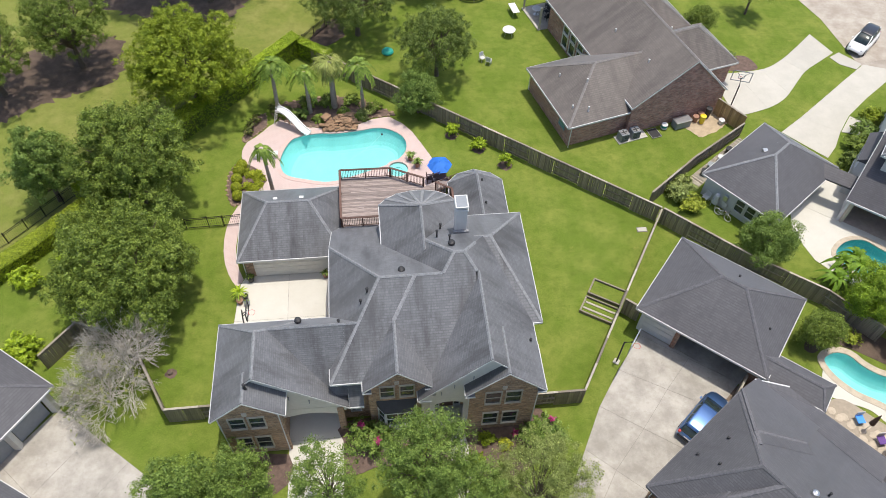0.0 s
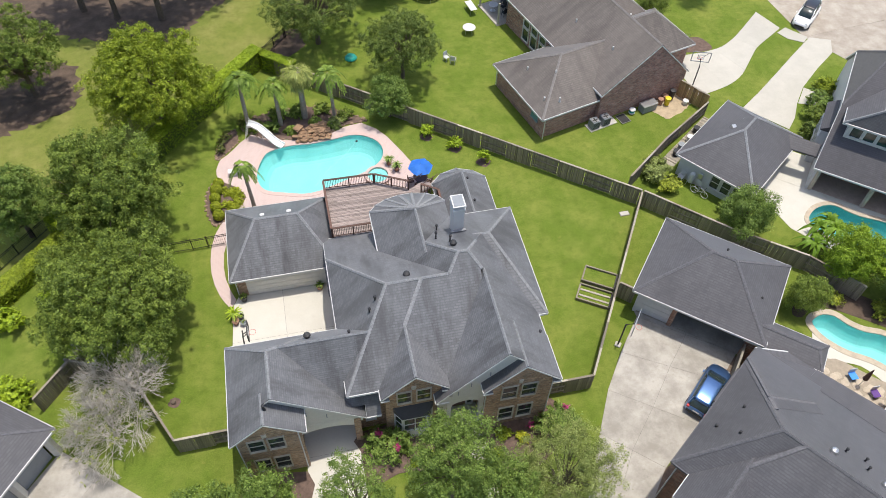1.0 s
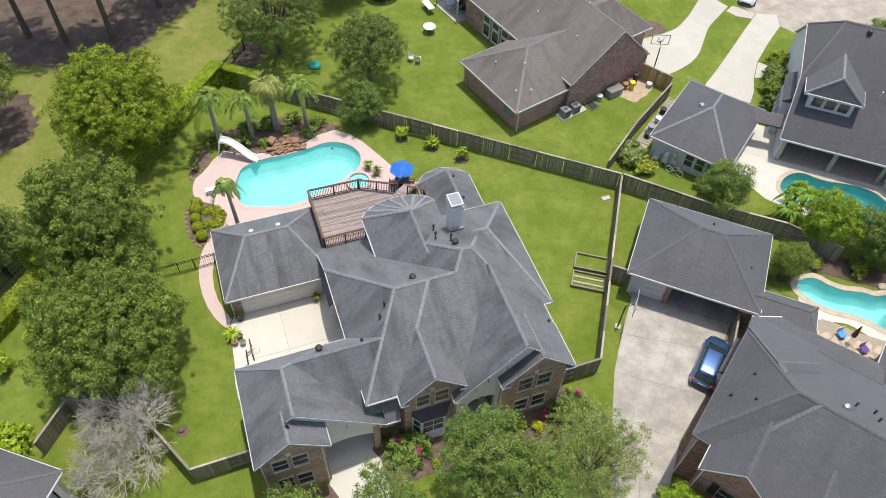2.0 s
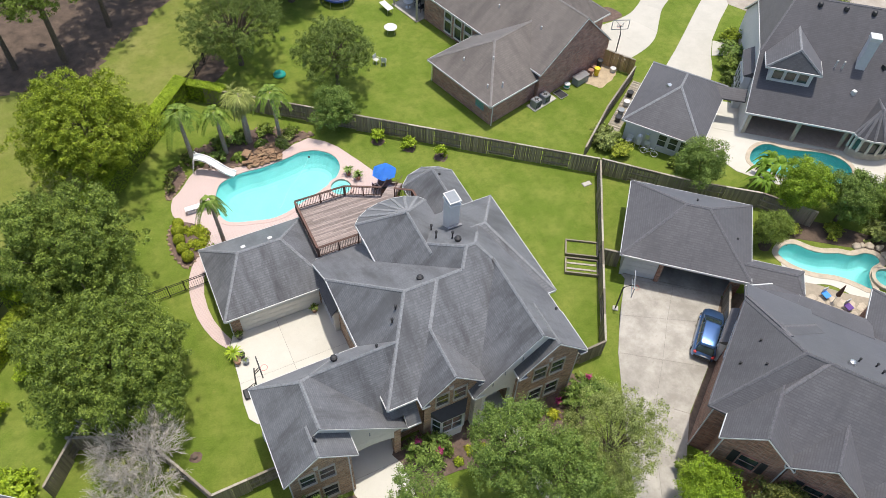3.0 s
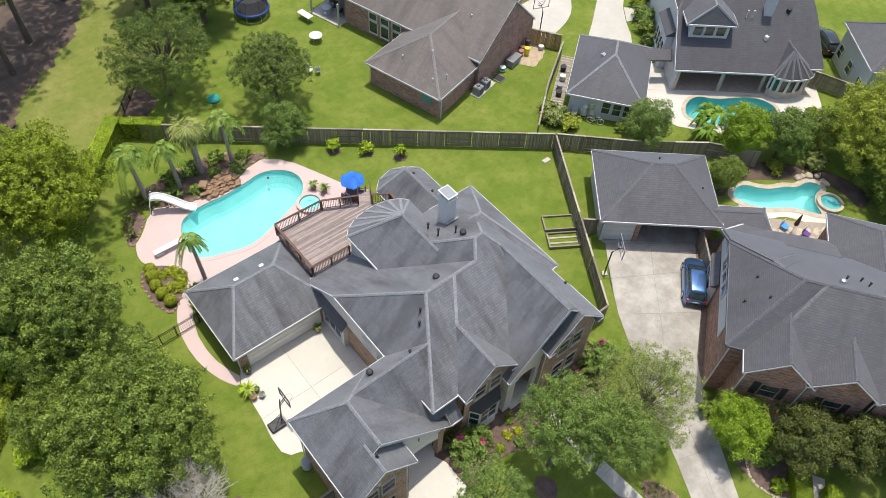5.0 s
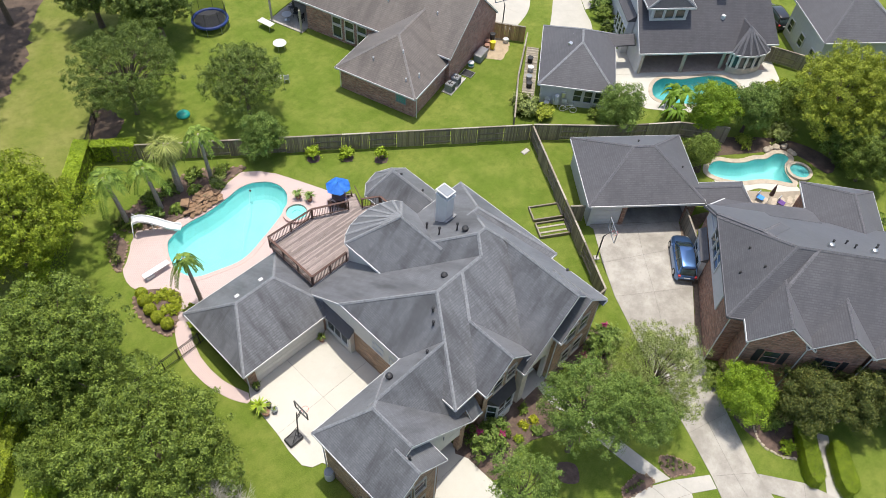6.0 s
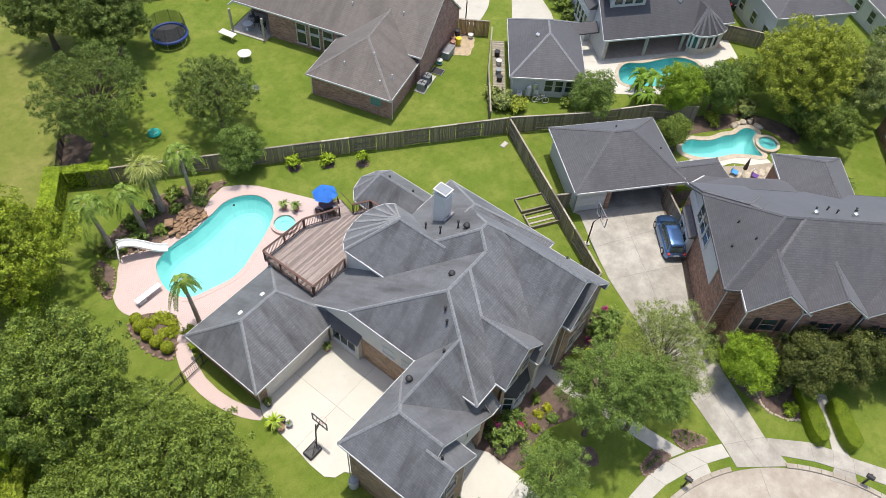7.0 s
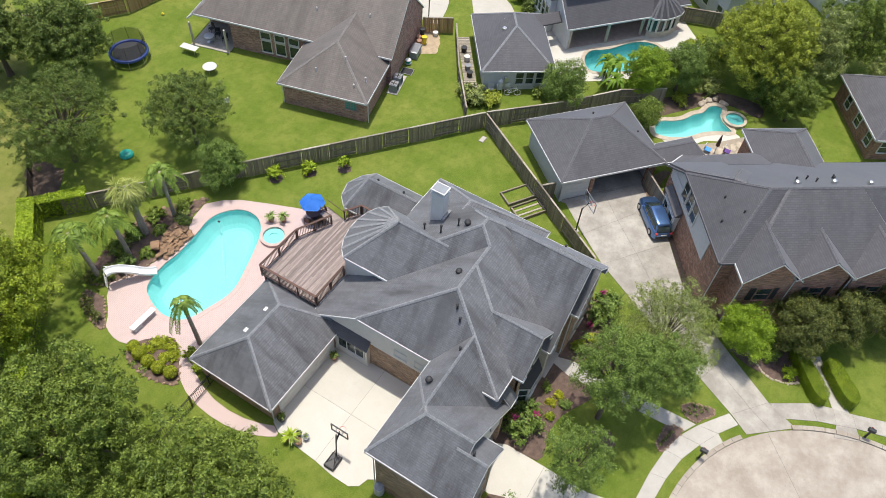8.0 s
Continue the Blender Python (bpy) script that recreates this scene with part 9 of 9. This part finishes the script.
tree(15.0, -23.9, 6.0, 2.3, "bronze", "dark magnolia by the house front", 8500, 0.17, 59, 0.12, trunk=0.15, clumps=20)
tree(18.0, -27.0, 6.0, 2.6, "bronze", "dark broadleaf tree at the far corner", 8000, 0.18, 60, 0.12, trunk=0.15, clumps=20)
tree(53.0, 16.5, 5.5, 2.6, "grey", "grey-green street tree by the far drive", 8000, 0.18, 61, 0.25, trunk=0.14, clumps=24, gaps=1)
tree(38.5, 37.5, 5.5, 2.4, "grey", "small open tree on the corner lawn", 5000, 0.17, 62, 0.3, trunk=0.12, clumps=22, gaps=1)
tree(31.5, 33.5, 4.0, 1.8, "oak", "small garden tree before the low house", 4500, 0.16, 63, 0.2, trunk=0.1, clumps=16)
bare_tree(-20.6, -0.6, 6.0, 3.4, "leafless grey multi-stemmed tree", 5)
bare_tree(-21.6, -3.3, 4.6, 3.0, "sparse grey tree with thin twigs and a few pale leaves", 6, 2600)

# palms round the pool
palm(-11.05, 25.1, 4.9, 2.6, "queen palm behind the pool slide", seed=71, bend=(-0.1, 1.1), fronds=13, droop=1.0)
palm(-8.15, 25.1, 4.4, 2.2, "queen palm in the pool bed", seed=72, bend=(-0.1, 0.5), fronds=12, droop=1.0)
palm(-5.9, 25.7, 5.2, 2.0, "fan palm with grey-green fans and a dry tan skirt", "fan", 73, 34, 0.24, (0.0, 0.2), True, 40, droop=0.8)
palm(-3.2, 25.2, 5.5, 2.3, "slender grey-trunked palm by the waterfall", seed=74, bend=(-0.2, -0.4), trunk=0.14, fronds=12, droop=1.1)
palm(-11.1, 14.9, 5.6, 1.6, "young queen palm beside the garage", seed=75, fronds=12, droop=1.35, bend=(-0.15, 0.0), trunk=0.14)
for x, y, h, lab, s in ((33.0, 2.6, 2.3, "banana plant with long arching leaves", 76), (34.1, 2.0, 2.6, "tall banana plant beside the pool", 77), (32.2, 1.4, 1.9, "leaning banana plant by the fence", 78), (34.6, 3.3, 1.8, "young banana plant at the pool's edge", 79)):
    banana(x, y, h, lab, s)
for x, y, s in ((-3.6, 24.0, 81), (-7.3, 24.0, 82), (-5.0, 24.9, 83)):
    palm(x, y, 0.35, 0.95, "dark green sago palm in the pool bed", "oak", s, 26, 0.14, name="sago_palm")

# shrubs
for i, (x, y, r, h, leaf, lab) in enumerate((
        (4.75, 21.1, 0.68, 1.6, "lime", "young citrus bush in a mulch ring"), (6.95, 19.15, 0.72, 1.4, "lime", "young bright citrus bush in a mulch ring"), (9.05, 16.95, 0.5, 1.7, "lime", "slim young citrus bush in a mulch ring"),
        (-13.56, 17.67, 0.55, 0.3, "boxwood", "low spreading yellow-green shrub"), (-12.95, 17.43, 0.6, 0.3, "boxwood", "low spreading green shrub by the paving"), (-12.49, 16.98, 0.55, 0.3, "boxwood", "low spreading shrub in the bed"), (-12.55, 16.26, 0.55, 0.3, "boxwood", "low spreading green shrub in the mulch bed"), (-12.98, 15.68, 0.55, 0.3, "boxwood", "low spreading shrub beside the brick path"), (-13.31, 16.0, 0.45, 0.3, "boxwood", "small spreading shrub between clipped boxwoods"),
        (-12.2, 14.6, 0.6, 0.9, "bright", "rounded shrub at the garage corner"), (-12.6, 13.5, 0.55, 0.8, "bright", "rounded shrub under the garage eave"),
        (-10.7, 25.0, 0.8, 0.8, "oak", "leafy shrub behind the slide"), (-9.2, 24.4, 0.9, 1.0, "front", "leafy bush in the pool bed"), (-8.3, 25.9, 0.9, 1.1, "oak", "dark bush in the pool bed"), (-6.6, 26.1, 0.8, 1.0, "oak", "dark bush under the palms"),
        (-3.0, 24.2, 0.7, 0.7, "grey", "pale grey-green shrub by the rocks"), (-2.2, 25.0, 0.7, 0.8, "oak", "shrub at the bed's end"), (-4.3, 26.1, 0.8, 0.9, "oak", "dark shrub below the palms"), (-11.5, 25.6, 0.6, 0.6, "bronze", "bronze shrub at the bed's end"),
        (-29.4, 7.2, 1.3, 1.8, "lime", "bright shrub on the next lawn"), (-28.2, 1.0, 1.4, 1.4, "lime", "yellow-green shrub behind the small garage"), (-24.6, 4.2, 1.0, 1.5, "lime", "yellow-green shrub near the old fence"), (-26.5, 9.4, 1.1, 1.3, "lime", "bright shrub by the hedge"),
        (-3.8, -7.9, 1.5, 1.9, "front", "pink-flowered crepe myrtle by the drive"), (7.7, -8.6, 1.5, 2.2, "front", "crepe myrtle at the house corner"), (5.2, -8.9, 0.45, 0.5, "yellow", "yellow-flowering shrub below the windows"), (4.0, -8.4, 0.6, 0.7, "bright", "green shrub below the windows"),
        (-1.2, -8.7, 0.26, 0.35, "yellow", "small yellow shrub in the front bed"), (-0.4, -8.9, 0.24, 0.35, "yellow", "small golden shrub in the front bed"), (-2.2, -9.1, 0.28, 0.35, "bright", "small green shrub in the front bed"), (-0.3, -7.9, 0.35, 0.5, "oak", "green shrub beside the porch"), (-2.6, -8.1, 0.5, 0.5, "oak", "low shrub below the bay"), (-0.9, -9.6, 0.4, 0.4, "front", "low plant in the front bed"), (3.2, -9.8, 0.5, 0.5, "bright", "low plant by the path"), (6.3, -9.6, 0.6, 0.6, "bronze", "reddish shrub in the bed"),
        (10.5, -22.4, 0.55, 0.8, "lime", "round golden shrub by the bed edging"), (11.5, -20.6, 0.9, 1.0, "oak", "dark shrub under the magnolia"), (11.2, -15.9, 0.8, 1.2, "oak", "dark shrub at the brick corner"), (11.9, -16.9, 0.7, 0.9, "oak", "dark shrub by the brick wall"),
        (23.4, 12.0, 1.3, 1.7, "grey", "loose grey-green shrub by the outbuilding"), (23.95, 10.6, 1.0, 1.3, "olive", "tawny shrub at the fence corner"), (23.9, 13.3, 0.9, 1.3, "grey", "grey shrub behind the fence"), (27.9, 7.3, 0.8, 0.9, "oak", "low shrub by the outbuilding wall"),
        (44.6, -2.4, 0.8, 0.8, "bright", "round clipped shrub by the terrace"), (45.8, -3.2, 0.8, 0.8, "bright", "round clipped bush by the far fence"), (38.6, -6.4, 1.3, 1.6, "grey", "pale green shrub in the rock garden"), (35.2, -4.6, 0.8, 0.9, "olive", "ochre plant in the rock garden"), (32.2, -3.0, 0.7, 0.8, "olive", "ochre plant by the boulders"),
        (41.5, 16.4, 1.2, 1.6, "oak", "clipped dark shrub beside the pale drive"), (42.8, 18.0, 1.3, 1.8, "front", "leafy shrub beside the pale drive"), (40.0, 14.6, 1.1, 1.4, "dark", "dark shrub under the house wall"), (44.6, 20.2, 1.2, 1.4, "bright", "bright shrub by the drive"),
        (33.6, 29.6, 0.8, 1.2, "front", "small shrub in a mulch circle"), (39.5, -12.0, 1.2, 1.5, "dark", "dark shrub by the rear wing"), (33.5, -12.8, 0.8, 1.0, "front", "green bush beside the flagstones"), (34.0, -17.5, 1.4, 1.2, "front", "green shrub behind the rear wing"))):
    shrub(x, y, r, h, leaf, lab, int(700 + 1500 * r * max(r, h * 0.7)), 0.075 if r < 0.8 else 0.1, 300 + i)
# clipped balls in the island bed
def clipped_ball(radius, count, rng):
    """Small leaves on the shorn outside of a ball that stands on the ground."""
    d = rng.normal(size=(count, 3))
    d /= np.linalg.norm(d, axis=1)[:, None]
    pos = d * (radius * (0.86 + 0.16 * rng.random(count)))[:, None] + np.array([0, 0, radius * 0.88])
    n = d + rng.normal(size=(count, 3)) * 0.45
    n /= np.linalg.norm(n, axis=1)[:, None]
    a = np.cross(n, rng.normal(size=(count, 3)))
    a /= np.linalg.norm(a, axis=1)[:, None] + 1e-9
    b = np.cross(n, a)
    s = (0.045 * (0.7 + 0.6 * rng.random(count)))[:, None]
    return np.stack([pos - a * s, pos + b * s * 0.6, pos + a * s, pos - b * s * 0.6], 1).reshape(-1, 3)


for i, (x, y, lab) in enumerate(((-13.97, 18.42, "round clipped boxwood by the pool"), (-14.17, 17.66, "round clipped boxwood in the island bed"), (-14.29, 16.72, "round clipped boxwood near the edging stones"), (-14.26, 15.76, "round clipped boxwood by the brick path"), (-14.06, 14.78, "round clipped boxwood at the bed's tip"))):
    root = thing("boxwood", lab, "shrub", "clipped boxwoods", at=(x, y, 0))
    part("stem", tube([(0, 0, -0.05), (0.02, 0, 0.4)], 0.04, 6), M_BARK, root)
    rng = np.random.default_rng(900 + i)
    k = 0.46 + 0.07 * rng.random()
    leaves("foliage", clipped_ball(k, 3600, rng), M_LEAF["boxwood"], root)
# blossom heads
for i, (x, y, z, n) in enumerate(((-3.3, -8.4, 1.5, 220), (-4.3, -7.2, 1.7, 120), (-3.0, -7.6, 1.2, 160), (8.3, -8.0, 1.9, 120), (5.9, -8.3, 0.7, 140))):
    rng = np.random.default_rng(500 + i)
    b = thing("flower_cluster", "deep pink crepe myrtle blossom", "flowers", at=(x, y, z))
    leaves("petals", leaf_cloud([(0, 0, 0, 0.22, 0.8)], n * 2, 0.045, rng, tufts=14), M_LEAF["pink"], b)
for i, (x, y) in enumerate(((4.75, 21.1), (6.95, 19.15), (9.05, 16.95))):
    structure("mulch_ring", paved([ragged([(x - 0.65, y), (x, y + 0.6), (x + 0.65, y), (x, y - 0.65)], 0.05, 30 + i, 5)], 0.015, 0.05), M_MULCH, "ring of dark mulch round a young bush", "mulch")
# mulch ring on the front lawn and the bed between paving and lawn
structure("planting_bed_22", paved([smooth_loop([(-2.4, -12.9), (-1.6, -12.0), (-0.8, -12.9), (-1.6, -13.8)], 4)], 0.02, 0.05), M_MULCH, "round dark mulch ring on the front lawn", "mulch")
WEST_BED = smooth_loop([(-12.1, 23.75), (-12.6, 22.95), (-13.2, 22.3), (-13.95, 21.6), (-14.15, 22.2), (-13.9, 23.3), (-13.4, 24.5), (-12.4, 25.2)], 3)
structure("planting_bed_23", paved([WEST_BED], 0.03, 0.1), M_MULCH, "brown mulch bed between paving and lawn", "planting bed")
west_edge = thing("stone_edging", "rough tan stones edging the bed by the slide", "stone edging")
rs = random.Random(77)
for j, (x, y) in enumerate(WEST_BED):
    rock(x + rs.uniform(-0.05, 0.05), y + rs.uniform(-0.05, 0.05), 0.05, rs.uniform(0.08, 0.14), 600 + j, west_edge, M_ROCK, 0.6, "stone")
for j, (x, y) in enumerate(((-13.75, 22.6), (-13.6, 23.4), (-13.2, 24.2))):
    plant = thing("shrub", "dusty bronze-green shrub in the bed by the slide", "shrub", "shrubs by the slide", at=(x, y, 0.03))
    leaves("foliage", leaf_cloud([(0, 0, 0.3, 0.42, 0.8), (0.2, 0.15, 0.5, 0.25, 0.8)], 500, 0.07, np.random.default_rng(810 + j)), M_LEAF["bronze"], plant)
# small stone-edged beds beside the front walk
for i, (loop, lab) in enumerate((([(3.7, -16.6), (3.15, -17.1), (3.1, -17.9), (3.8, -18.4), (4.4, -18.8), (4.75, -18.6), (4.6, -17.8), (4.3, -17.05)], "small mulch bed at the bend of the front walk"),
                                 ([(0.1, -16.1), (-0.3, -16.6), (0.5, -16.95), (1.9, -17.35), (2.1, -17.0), (1.75, -16.3), (1.0, -16.1)], "small mulch bed between walk and lawn"))):
    rim = smooth_loop(loop, 4)
    structure("planting_bed_%d" % (20 + i), paved([rim], 0.05, 0.1), M_MULCH, lab, "planting bed")
    edge = thing("stone_edging", "rough tan stones round a small mulch bed", "stone edging")
    rs = random.Random(60 + i)
    for j, (x, y) in enumerate(rim):
        rock(x + rs.uniform(-0.05, 0.05), y + rs.uniform(-0.05, 0.05), 0.04, rs.uniform(0.06, 0.11), 400 + 50 * i + j, edge, M_ROCK, 0.6, "stone")
    for j in range(9 if i == 0 else 5):
        x, y = (3.4 + 0.42 * (j % 3) + 0.1 * (j // 3), -16.9 - 0.42 * (j // 3) - 0.2 * (j % 3)) if i == 0 else (0.2 + 0.3 * j, -16.4 - 0.08 * j)
        bed_plant = thing("bedding_plant", "small dark bedding plant in brown mulch", "plant", "bedding plants by the walk", at=(x, y, 0.05))
        leaves("leaves", leaf_cloud([(0, 0, 0.08, 0.11, 0.8)], 60, 0.05, np.random.default_rng(700 + 20 * i + j)), M_LEAF["dark"], bed_plant)
